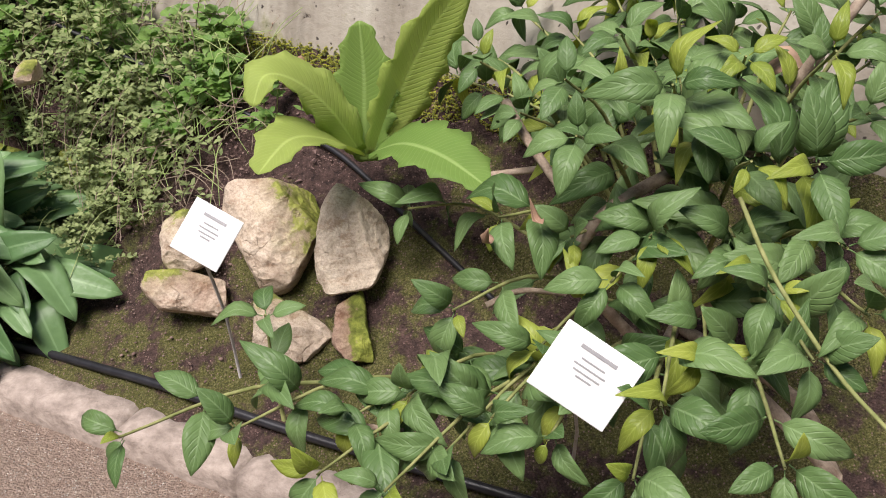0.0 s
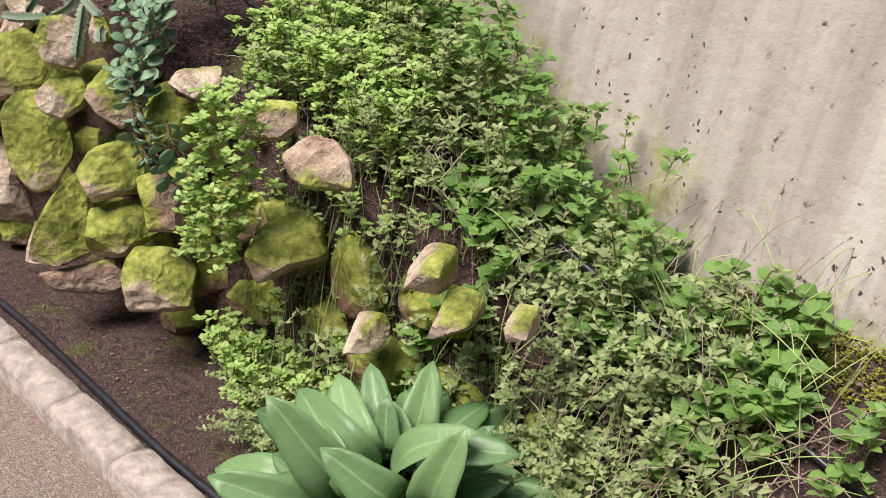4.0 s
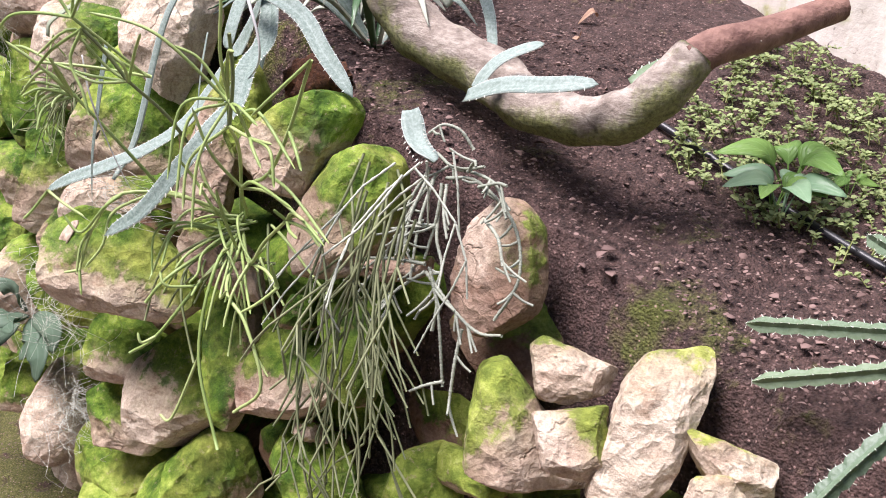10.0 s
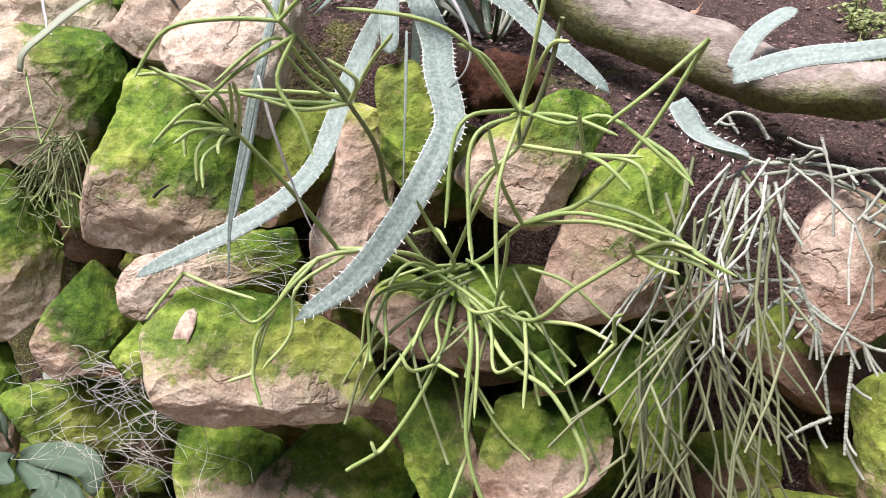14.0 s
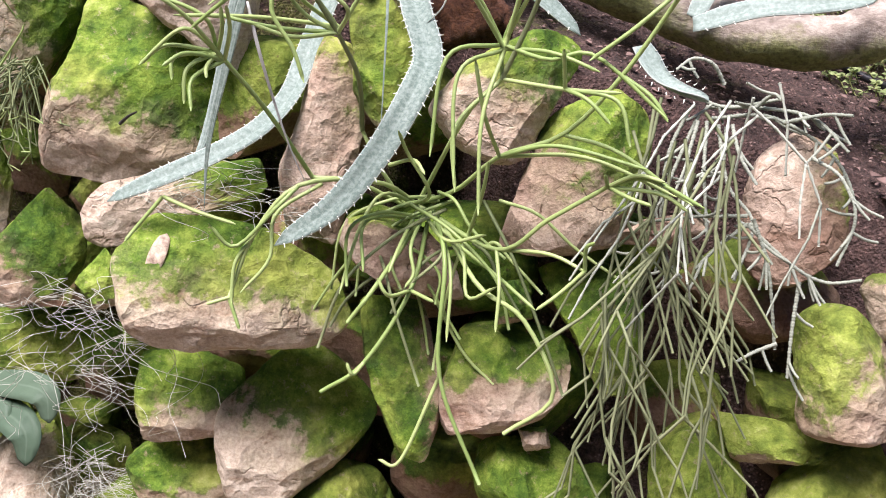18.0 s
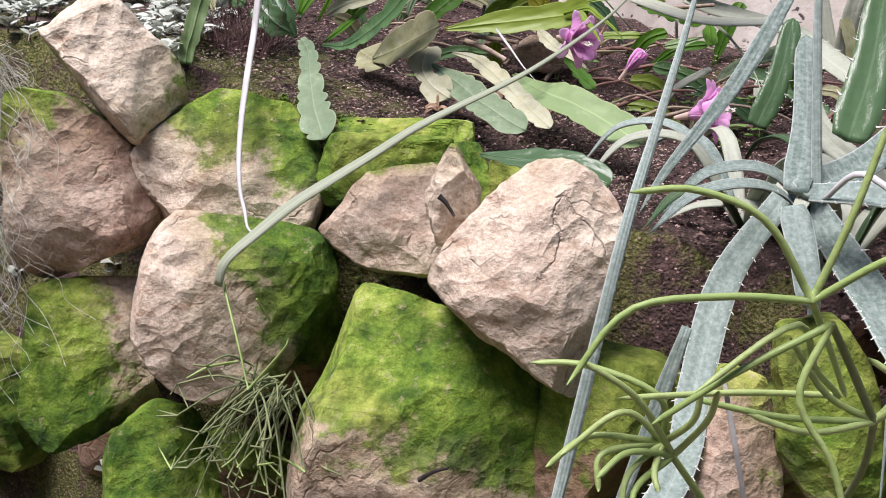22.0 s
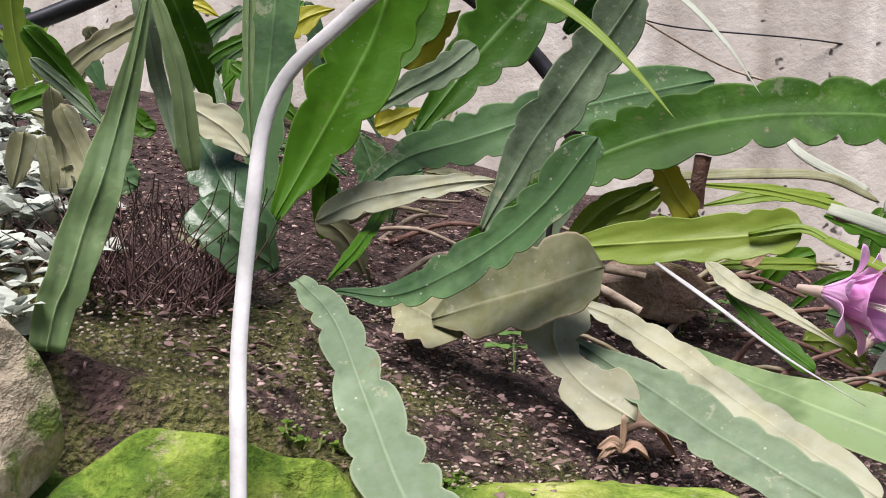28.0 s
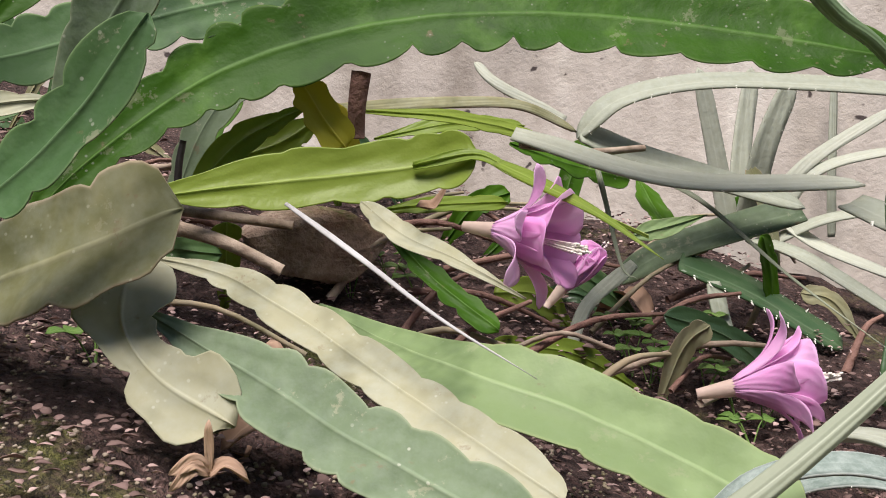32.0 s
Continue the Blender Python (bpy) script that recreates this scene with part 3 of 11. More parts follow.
def tube_into(bm, pts, r0, r1, sides=6, n=12, knob=None, rough=0.0):
    """A tapered tube along pts. knob(s) scales its radius at s from 0 to 1."""
    path = spline(pts, n)
    rings, a = [], None
    for i, p in enumerate(path):
        t = (path[min(i + 1, n)] - path[max(i - 1, 0)]).normalized()
        a = t.cross(Vector((0.31, 0.22, 0.92))) if a is None else a - t * a.dot(t)
        a = (a if a.length > 1e-4 else t.cross(Vector((1, 0, 0)))).normalized()
        b = t.cross(a)
        r = (r0 + (r1 - r0) * i / n) * (knob(i / n) if knob else 1)
        ring = []
        for k in range(sides):
            w = 2 * math.pi * k / sides
            rr = r * (1 + rough * noise.noise(p * 30 + Vector((k, 0, 0)))) if rough else r
            ring.append(bm.verts.new(p + (a * math.cos(w) + b * math.sin(w)) * rr))
        rings.append(ring)
    for u, v in zip(rings, rings[1:]):
        for k in range(sides):
            bm.faces.new((u[k], u[(k + 1) % sides], v[(k + 1) % sides], v[k]))
    for ring, out in ((rings[0], -1), (rings[-1], 1)):
        bm.faces.new(ring if out < 0 else ring[::-1])
    return bm


def tube(*a, **k):
    return tube_into(bmesh.new(), *a, **k)


def strap_into(bm, pts, width, up, shape, fold=0.25, n=24, across=4, thick=0.002, edge=None, twist=0.0, cols=None):
    """A flat leaf along pts: shape(s) scales its width at s from 0 to 1, up points out of its upper face,
    fold raises its two halves, edge(s, side) scales each rim."""
    path = spline(pts, n)
    uv = bm.loops.layers.uv.verify()
    up = Vector(up).normalized()
    top, bot = [], []
    cols = cols or [2 * k / across - 1 for k in range(across + 1)]
    across = len(cols) - 1
    for i, p in enumerate(path):
        s = i / n
        t = (path[min(i + 1, n)] - path[max(i - 1, 0)]).normalized()
        side = t.cross(up)
        side = (side if side.length > 1e-3 else t.cross(Vector((0, 0, 1)))).normalized()
        nor = side.cross(t)
        if twist:
            side, nor = side * math.cos(twist * s) + nor * math.sin(twist * s), nor * math.cos(twist * s) - side * math.sin(twist * s)
        h = 0.5 * width * max(shape(s), 0.02)
        ra, rb = [], []
        for c in cols:
            e = edge(s, 0 if c < 0 else 1) if edge and abs(c) > 0.9 else 1
            q = p + side * (h * c * e) + nor * (abs(c) * h * fold)
            th = thick * (1.0 - 0.7 * abs(c)) * min(1, 0.3 + shape(s))
            ra.append(bm.verts.new(q + nor * th))
            rb.append(bm.verts.new(q - nor * th))
        top.append(ra)
        bot.append(rb)

    def face(vs, ss):
        fc = bm.faces.new(vs)
        for lp, st in zip(fc.loops, ss):
            lp[uv].uv = st

    for i in range(n):
        for k in range(across):
            u0, u1 = 0.5 + 0.5 * cols[k], 0.5 + 0.5 * cols[k + 1]
            q = [(u0, i / n), (u1, i / n), (u1, (i + 1) / n), (u0, (i + 1) / n)]
            face((top[i][k], top[i][k + 1], top[i + 1][k + 1], top[i + 1][k]), q)
            face((bot[i][k], bot[i + 1][k], bot[i + 1][k + 1], bot[i][k + 1]), [q[0], q[3], q[2], q[1]])
        for k in (0, across):
            q = [(k / across, i / n)] * 4
            vs = (top[i][k], top[i + 1][k], bot[i + 1][k], bot[i][k])
            face(vs if k == 0 else vs[::-1], q)
    for i in (0, n):
        for k in range(across):
            vs = (top[i][k], bot[i][k], bot[i][k + 1], top[i][k + 1])
            face(vs if i == 0 else vs[::-1], [(k / across, i / n)] * 4)
    return bm


def strap(*a, **k):
    return strap_into(bmesh.new(), *a, **k)


OVATE = lambda s: (math.sin(math.pi * min(1, s ** 0.75)) ** 0.8) if 0 < s < 1 else 0.03
BROAD = lambda s: (math.sin(math.pi * min(1, 0.03 + 0.96 * s ** 0.85)) ** 0.55) if 0 < s < 1 else 0.05
LANCE = lambda s: (math.sin(math.pi * s ** 0.6) ** 0.9) if 0 < s < 1 else 0.05
ROUND = lambda s: math.sqrt(max(0.0, 1 - (2 * s - 1) ** 2)) + 0.03
TAPER = lambda s: min(1, 0.55 + 2 * s) * (1 - s ** 2.6) + 0.02
GRASS = lambda s: (1 - s ** 1.5) * min(1, 0.6 + 2 * s) + 0.02
FLATSTEM = lambda s: min(1.0, 0.12 + 2.4 * s) * math.sqrt(max(0.0, 1 - max(0.0, (s - 0.86) / 0.14) ** 2)) + 0.02


def leaf_mesh(name, length, width, shape, droop=0.25, fold=0.25, n=6, across=4, mat=None, stalk=0.0, thick=0.0006, wave=0.0):
    """A leaf from the origin along +y, facing +z."""
    pts = [(0, 0, 0), (0, length * 0.5, length * droop * 0.25), (0, length, -length * droop)]
    edge = (lambda s, side: 1 + wave * math.sin(s * 23 + 2 * side)) if wave else None
    bm = strap(pts, width, (0, 0, 1), shape, fold, n, across, thick, edge)
    if stalk:
        tube_into(bm, [(0, -stalk, -stalk * 0.3), (0, 0, 0)], width * 0.03, width * 0.025, 4, 1)
    me = bpy.data.meshes.new(name)
    bm.to_mesh(me)
    bm.free()
    me.materials.append(MAT[mat])
    me.polygons.foreach_set("use_smooth", [True] * len(me.polygons))
    return me


def aim(at, way, up=(0, 0, 1), size=1.0, roll=0.0):
    """A pose at a place with +y along way and +z near up."""
    y = Vector(way).normalized()
    x = y.cross(Vector(up))
    x = (x if x.length > 1e-3 else y.cross(Vector((1, 0, 0)))).normalized()
    z = x.cross(y)
    m = Matrix((x, y, z)).transposed().to_4x4()
    return Matrix.Translation(Vector(at)) @ m @ Matrix.Rotation(roll, 4, "Y") @ Matrix.Scale(size, 4)


def leaf_at(name, me, parent, m, label=""):
    ob = shared(name, me, None, parent, label, False)
    ob.matrix_world = m
    if parent:
        ob.matrix_parent_inverse = Matrix.Translation(-parent.location)
        ob.matrix_basis = m
    return ob


def local(ob, parent):
    """Keeps a part that was built in world places where it is, under its thing."""
    ob.parent = parent
    ob.matrix_parent_inverse = Matrix.Translation(-parent.location)
    return ob


# ---- the lie of the land ----
KERB_X, KERB_Y = [-7.0, -4.6, -3.4, -2.86, -2.09, -1.45, -1.0, -0.5, 0.6, 3.0], [3.3, 2.66, 2.42, 2.34, 2.03, 1.80, 1.59, 1.36, 0.85, -0.25]
FACE_X, FACE_Y = [-6, -4.7, -4.05, -3.7, -3.57, -3.2, -2.8, -2.25, -1.7, -1.1, -0.6], [3.85, 3.2, 2.92, 2.76, 2.64, 2.59, 2.56, 2.40, 2.22, 2.04, 1.85]
TOP_X, TOP_Z = [-6, -4.1, -3.7, -3.2, -2.5, -2.0, -1.5, -1.1, -0.6], [1.44, 1.26, 1.145, 1.01, 0.78, 0.70, 0.62, 0.50, 0.25]


def kerb_y(x):
    return np.interp(x, KERB_X, KERB_Y)


def face_y(x):
    return np.interp(x, FACE_X, FACE_Y)


def wall_y(x):
    return 2.12 + 0.56 * (-0.31 - x)


def bed_height(x, y):
    """Height of the soil, for arrays of x and y."""
    back = np.clip(y - face_y(x) - 0.10 + np.interp(x, [-4.4, -4.08, -3.95, -3.8, -3.66, -3.4, -3.1], [0.08, 0.05, 0.0, -0.05, -0.15, -0.15, 0.0]), -1, 1.0)
    top = np.interp(x, TOP_X, TOP_Z)
    step = np.clip(back / 0.09, 0, 1)
    step = step * step * (3 - 2 * step)
    tall = 0.015 + (top - 0.015) * step + np.interp(x, [-3.4, -2.9], [0.24, 0.33]) * np.clip(back, 0, 0.85) * step
    tall = tall + 0.12 * np.clip(y - face_y(x) - 0.65, 0, 0.7) * np.clip((-2.9 - x) / 0.3, 0, 1)
    run = np.clip((y - kerb_y(x)) / np.maximum(0.2, wall_y(x) - kerb_y(x)), 0, 1.2)
    low = 0.02 + 0.52 * run ** 1.15
    mixx = np.clip((-0.55 - x) / 0.6, 0, 1)
    return low * (1 - mixx) + tall * mixx


def ground_z(x, y):
    return float(bed_height(np.array([x]), np.array([y]))[0])


def build_bed():
    xs, ys = np.arange(-6.2, 2.2, 0.022), np.arange(-0.2, 4.9, 0.022)
    X, Y = np.meshgrid(xs, ys, indexing="ij")
    Z = bed_height(X, Y)
    bump = np.array([noise.noise((x * 7, y * 7, 0)) * 0.016 + noise.noise((x * 26, y * 26, 3)) * 0.009 for x, y in zip(X.ravel(), Y.ravel())]).reshape(X.shape)
    Z = Z + bump
    Z = np.where(Y < kerb_y(X) + 0.03, -0.06, Z)
    nx, ny = X.shape
    idx = np.arange(nx * ny).reshape(nx, ny)
    faces = np.stack([idx[:-1, :-1], idx[1:, :-1], idx[1:, 1:], idx[:-1, 1:]], -1).reshape(-1, 4)
    faces = faces[(Y - wall_y(X)).ravel()[faces[:, 0]] < 0.2]
    me = bpy.data.meshes.new("soil_bed")
    me.from_pydata(np.stack([X, Y, Z], -1).reshape(-1, 3).tolist(), [], faces.tolist())
    att = me.attributes.new("mossy", "FLOAT", "POINT")
    front = np.clip((face_y(X) - Y) / 0.15, 0, 1) * 0.12 + 0.62 * (X < -3.3) * np.clip((face_y(X) + 0.42 - Y) / 0.1, 0, 1)
    att.data.foreach_set("value", np.clip(np.where(X > -1.2, 0.62 * np.clip((X + 1.2) / 0.25, 0, 1) * np.clip((2.0 - Y) / 0.35, 0.1, 1), front), 0, 1).ravel().astype(np.float32))
    tagged(shared("ground", me, "soil"), "dark reddish crumbly soil of the raised planting bed", "soil", kind="structure")


def build_path():
    bm = bmesh.new()
    bmesh.ops.create_grid(bm, x_segments=40, y_segments=40, size=60)
    for v in bm.verts:
        v.co.z = 0.0 if v.co.length < 8 else -0.0
    tagged(part("path", bm, "path"), "fine tan gravel footpath beside the bed", "path", kind="structure")


def build_wall():
    """The board-marked retaining wall behind the bed, leaning back a little where the bed is low."""
    bm = bmesh.new()
    uv = bm.loops.layers.uv.verify()
    out = Vector((0.489, 0.872, 0))
    cols = []
    for i in range(57):
        x = 2.2 - i * 0.15
        lean = float(np.interp(x, [-3.4, -0.8], [0.03, 0.24]))
        foot = Vector((x, wall_y(x), 0))
        base = ground_z(x, wall_y(x))
        cols.append([(foot + out * (lean * (z - 0.5) + d) + Vector((0, 0, z)), -i * 0.17, z - base) for z, d in ((-0.1, 0), (0.3, 0), (0.6, 0), (0.9, 0), (1.2, 0), (1.6, 0), (2.1, 0), (2.8, 0), (2.8, 0.3), (-0.1, 0.3))])
    vs = [[bm.verts.new(c[0]) for c in col] for col in cols]
    for i in range(56):
        for k in range(9):
            f = bm.faces.new((vs[i][k], vs[i][k + 1], vs[i + 1][k + 1], vs[i + 1][k]))
            for lp, (a, b) in zip(f.loops, ((i, k), (i, k + 1), (i + 1, k + 1), (i + 1, k))):
                lp[uv].uv = cols[a][b][1:]
    for i in (0, 56):
        bm.faces.new(vs[i])
    bmesh.ops.recalc_face_normals(bm, faces=bm.faces)
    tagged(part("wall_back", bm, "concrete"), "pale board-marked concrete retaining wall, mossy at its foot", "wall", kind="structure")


def icosphere(sub):
    bm = bmesh.new()
    bmesh.ops.create_icosphere(bm, subdivisions=sub, radius=1)
    v = np.array([w.co[:] for w in bm.verts])
    f = [[w.index for w in q.verts] for q in bm.faces]
    bm.free()
    return v, f


ICO = {4: icosphere(4), 5: icosphere(5)}


def rock_mesh(w, h, d, taper, skew, seed, sub=4, cuts=()):
    rnd = np.random.RandomState(seed)
    v, f = ICO[sub]
    e = 2.7 + 3.8 * rnd.rand()
    p = v / ((np.abs(v) ** e).sum(1) ** (1 / e))[:, None]
    p[:, 0] = p[:, 0] * (1 - taper * p[:, 2]) + skew * p[:, 2]
    for a, reach in cuts:
        nrm = np.array([math.cos(radians(a)), -0.25, math.sin(radians(a))])
        nrm /= np.linalg.norm(nrm)
        p -= np.outer(np.clip(p @ nrm - reach, 0, None), nrm)
    soft = 0.13 if cuts else 0.0
    for i in range(16):
        nrm = rnd.normal(size=3)
        nrm[1] = -abs(nrm[1]) if rnd.rand() < 0.75 else nrm[1]
        nrm /= np.linalg.norm(nrm)
        reach = p @ nrm
        over = reach - reach.max() * (rnd.uniform(0.61 + soft, 0.81 + soft) if i < 10 else rnd.uniform(0.88, 0.96))
        p -= np.outer(np.clip(over, 0, None), nrm)
    p *= np.array([w / 2, d / 2, h / 2])
    off = rnd.uniform(-50, 50, 3)
    amp = (0.020 if cuts else 0.026) * min(w, h)
    k = 7.0
    disp = np.array([noise.noise(Vector(q * k + off)) * 1.0 - abs(noise.noise(Vector(q * k * 3.3 + off))) * 0.9 + noise.noise(Vector(q * k * 8 + off)) * 0.3 for q in p])
    p += v * (disp * amp)[:, None]
    me = bpy.data.meshes.new("stone")
    me.from_pydata(p.tolist(), [], f)
    me.polygons.foreach_set("use_smooth", [True] * len(me.polygons))
    me.set_sharp_from_angle(angle=radians(26))
    return me


def rock(x, y, z, w, h, d, tilt=0.0, yaw=0.0, taper=0.0, skew=0.0, moss=0.5, pale=0.0, seed=0, label="", parent=None, sub=4, cuts=()):
    me = rock_mesh(w, h, d, taper, skew, seed, sub, cuts)
    ob = shared("stone", me, "rock", None, "", False)
    ob.matrix_world = Matrix.Translation((x, y, z)) @ Matrix.Rotation(radians(yaw), 4, "Z") @ Matrix.Rotation(radians(tilt), 4, "Y")
    side = random.Random(seed).random()
    ob["mx"], ob["mz"], ob["moss"], ob["pale"] = 0.1 + 0.65 * side, 0.95 - 0.55 * side, float(moss), float(pale)
    ob["dry"] = float(np.clip((x + 3.1) / 0.6, 0, 1))
    if parent:
        local(ob, parent)
    else:
        tagged(ob, label or ("mossy tan sandstone boulder in the dry-stone wall" if moss > 0.45 else "bare pinkish-tan sandstone boulder in the dry-stone wall"), "rock", "stones of the dry-stone wall")
    return ob


def boulder_mesh(deep, sides, seed):
    """A broken block: sides are the (angle, reach) of the straight edges round its face, deep its thickness."""
    rnd = np.random.RandomState(seed)
    v, f = ICO[5]
    flat = np.hypot(v[:, 0], v[:, 2])
    turn = np.arctan2(v[:, 2], v[:, 0])
    edge = 1.05 * sum(np.clip(np.cos(turn - radians(a)) / r, 0, None) ** 18 for a, r in sides) ** (-1 / 18)
    e = rnd.uniform(0.50, 0.66)
    out = flat ** e
    p = np.stack([edge * out * np.cos(turn), np.sign(v[:, 1]) * np.abs(v[:, 1]) ** e * deep / 2, edge * out * np.sin(turn)], 1)
    size = np.ptp(p, axis=0)
    for i in range(11):
        nrm = np.array([rnd.normal() * 0.7, -rnd.uniform(0.6, 1.8), rnd.normal() * 0.7]) / size
        nrm /= np.linalg.norm(nrm)
        reach = p @ nrm
        p -= np.outer(np.clip(reach - reach.max() * (rnd.uniform(0.72, 0.9) if i < 6 else rnd.uniform(0.88, 0.96)), 0, None), nrm)
    off = rnd.uniform(-50, 50, 3)
    amp = 0.019 * min(size[0], size[2]) + 0.0012
    k = 1.5 / min(size[0], size[2])
    disp = np.array([noise.noise(Vector(q * k + off)) * 1.7 - abs(noise.noise(Vector(q * k * 2.2 + off))) * 1.5 - abs(noise.noise(Vector(q * k * 5.5 + off))) * 0.8 - abs(noise.noise(Vector(q * k * 13 + off))) * 0.3 for q in p])
    p += v * (disp * amp)[:, None]
    me = bpy.data.meshes.new("stone")
    me.from_pydata(p.tolist(), [], f)
    me.polygons.foreach_set("use_smooth", [True] * len(me.polygons))
    me.set_sharp_from_angle(angle=radians(24))
    return me


def boulder(x, y, z, yaw, pitch, deep, sides, cover, way, pale, seed, label=""):
    """A face stone of the wall; cover is the mossy share of it and way the side from which the moss spreads."""
    ob = shared("stone", boulder_mesh(deep, sides, seed), "rock", None, "", False)
    ob.matrix_world = Matrix.Translation((x, y, z)) @ Matrix.Rotation(radians(yaw), 4, "Z") @ Matrix.Rotation(radians(pitch), 4, "X")
    mx, mz = math.cos(radians(way)), math.sin(radians(way))
    ob["mx"], ob["mz"], ob["moss"], ob["pale"] = mx, mz, cover + 0.58 - 0.5 * (mx + mz), float(pale)
    ob["dry"] = float(np.clip((x + 3.1) / 0.6, 0, 1))
    return tagged(ob, label, "rock", "edging stones of the bed") if label else local(ob, dry_wall)


def build_unseen_walls():
    """Unseen plain walls, added behind and beside the walk to block low sky light."""
    MAT["plain"] = plain_material("plain dark green unseen wall", (0.05, 0.065, 0.035), (0.16, 0.18, 0.11), 0.95, 6, 0.5, 0.05)
    for name, a, b in (("wall_front", (7.0, -5.2), (-9.5, 1.6)), ("wall_side_1", (-9.5, 1.6), (-7.2, 6.4)), ("wall_side_2", (7.0, -5.2), (4.2, -0.6))):
        a, b = Vector((*a, 0)), Vector((*b, 0))
        t = (b - a).normalized()
        o = Vector((-t.y, t.x, 0)) * 0.1
        bm = bmesh.new()
        low = [bm.verts.new(q) for q in (a - o, b - o, b + o, a + o)]
        high = [bm.verts.new(q.co + Vector((0, 0, 3.4))) for q in low]
        bm.faces.new(low[::-1])
        bm.faces.new(high)
        for k in range(4):
            bm.faces.new((low[k], low[(k + 1) % 4], high[(k + 1) % 4], high[k]))
        tagged(part(name, bm, "plain", None, "", False), "unseen plain dark green wall added to block low sky light", "wall", kind="structure")


build_bed()
build_unseen_walls()
build_path()
build_wall()

# ---- the dry-stone wall ----
dry_wall = thing('dry_stone_wall', (-2.8, 2.5, 0.0), 'low dry-stone wall of mossy tan sandstone boulders', 'stone wall')
boulder(-4.107, 2.968, 1.272, 26, -16, 0.122, ((-140, 0.046), (-45, 0.087), (10, 0.076), (46, 0.056), (100, 0.077), (139, 0.084),), 0.08, -40, 1.0, 1000)
boulder(-4.142, 2.962, 1.122, 29, -6, 0.145, ((-175, 0.094), (-127, 0.122), (-66, 0.088), (-29, 0.097), (38, 0.076), (58, 0.084), (89, 0.109), (175, 0.097),), 0.13, 110, -0.1, 1001)
boulder(-3.968, 3.000, 1.140, 20, -26, 0.127, ((-160, 0.108), (-133, 0.092), (-103, 0.080), (-76, 0.102), (-30, 0.117), (1, 0.110), (34, 0.109), (77, 0.100), (132, 0.094),), 0.50, 60, 0.85, 1002)
boulder(-3.782, 2.993, 1.160, 7, -7, 0.070, ((-162, 0.073), (-74, 0.032), (-1, 0.083), (89, 0.037), (151, 0.067),), 1.4, 90, 0.2, 1003)
boulder(-3.756, 2.931, 1.101, 6, -12, 0.091, ((-141, 0.063), (-121, 0.053), (-95, 0.051), (8, 0.067), (102, 0.057), (141, 0.052),), 0.04, 90, 0.38, 1004)
boulder(-3.663, 2.840, 1.144, -2, -10, 0.070, ((-167, 0.026), (-75, 0.042), (-13, 0.027), (0, 0.024), (34, 0.029), (156, 0.026),), 0.08, 90, 0.65, 1005)
boulder(-3.577, 2.797, 1.087, 3, -10, 0.135, ((-136, 0.084), (-120, 0.080), (-14, 0.079), (33, 0.100), (53, 0.105), (92, 0.103), (138, 0.076), (154, 0.082),), -0.2, 90, 0.62, 1006)
boulder(-3.930, 2.908, 1.004, 21, -13, 0.160, ((-161, 0.112), (-128, 0.119), (-97, 0.116), (-75, 0.104), (-36, 0.093), (-5, 0.117), (42, 0.125), (83, 0.096), (134, 0.119), (170, 0.103),), 0.44, 5, 0.55, 1007)
boulder(-4.135, 2.938, 0.906, 30, -16, 0.122, ((-140, 0.104), (-69, 0.086), (7, 0.077), (86, 0.104), (110, 0.113), (175, 0.074),), 0.72, 200, 0.4, 1008)
boulder(-3.677, 2.837, 0.919, 24, -11, 0.194, ((-113, 0.152), (-96, 0.133), (-73, 0.112), (-4, 0.160), (37, 0.130), (69, 0.110), (155, 0.122), (175, 0.139),), 0.74, 62, 0.35, 1009)
boulder(-3.601, 2.692, 0.802, 24, -17, 0.078, ((-169, 0.104), (-109, 0.072), (-72, 0.029), (7, 0.128), (98, 0.040), (133, 0.071),), 0.3, 30, 0.15, 1010)
boulder(-3.847, 2.793, 0.681, 29, -19, 0.108, ((-153, 0.079), (-88, 0.077), (-36, 0.066), (-0, 0.069), (45, 0.080), (133, 0.052), (148, 0.052),), 0.75, 40, 0.1, 1011)
boulder(-4.007, 2.872, 0.755, 33, -15, 0.120, ((-121, 0.130), (-61, 0.103), (-14, 0.076), (15, 0.073), (68, 0.121), (129, 0.105), (172, 0.069),), 0.6, 90, 0.3, 1012)
boulder(-3.488, 2.590, 0.731, 21, -22, 0.119, ((-174, 0.124), (-113, 0.089), (-90, 0.072), (-56, 0.120), (17, 0.131), (54, 0.092), (79, 0.079), (133, 0.124),), 0.58, 60, 0.4, 1013)
boulder(-3.663, 2.626, 0.715, 28, -21, 0.070, ((-152, 0.029), (-85, 0.035), (4, 0.025), (33, 0.028), (135, 0.025),), 0.95, 90, 0, 1014)
boulder(-3.397, 2.713, 0.896, 15, -13, 0.080, ((-171, 0.061), (-108, 0.118), (-14, 0.049), (9, 0.057), (77, 0.123), (160, 0.041),), 0.1, 60, 0.05, 1015)
boulder(-3.315, 2.708, 0.997, 11, -9, 0.070, ((-177, 0.041), (-147, 0.050), (-96, 0.076), (-30, 0.064), (9, 0.036), (32, 0.047), (104, 0.083),), 1, 90, 0, 1016)
boulder(-3.160, 2.664, 0.978, 4, -11, 0.118, ((-143, 0.085), (-122, 0.081), (-79, 0.075), (-28, 0.052), (38, 0.100), (87, 0.079), (122, 0.056), (142, 0.060),), 0.42, 70, 0.4, 1017)
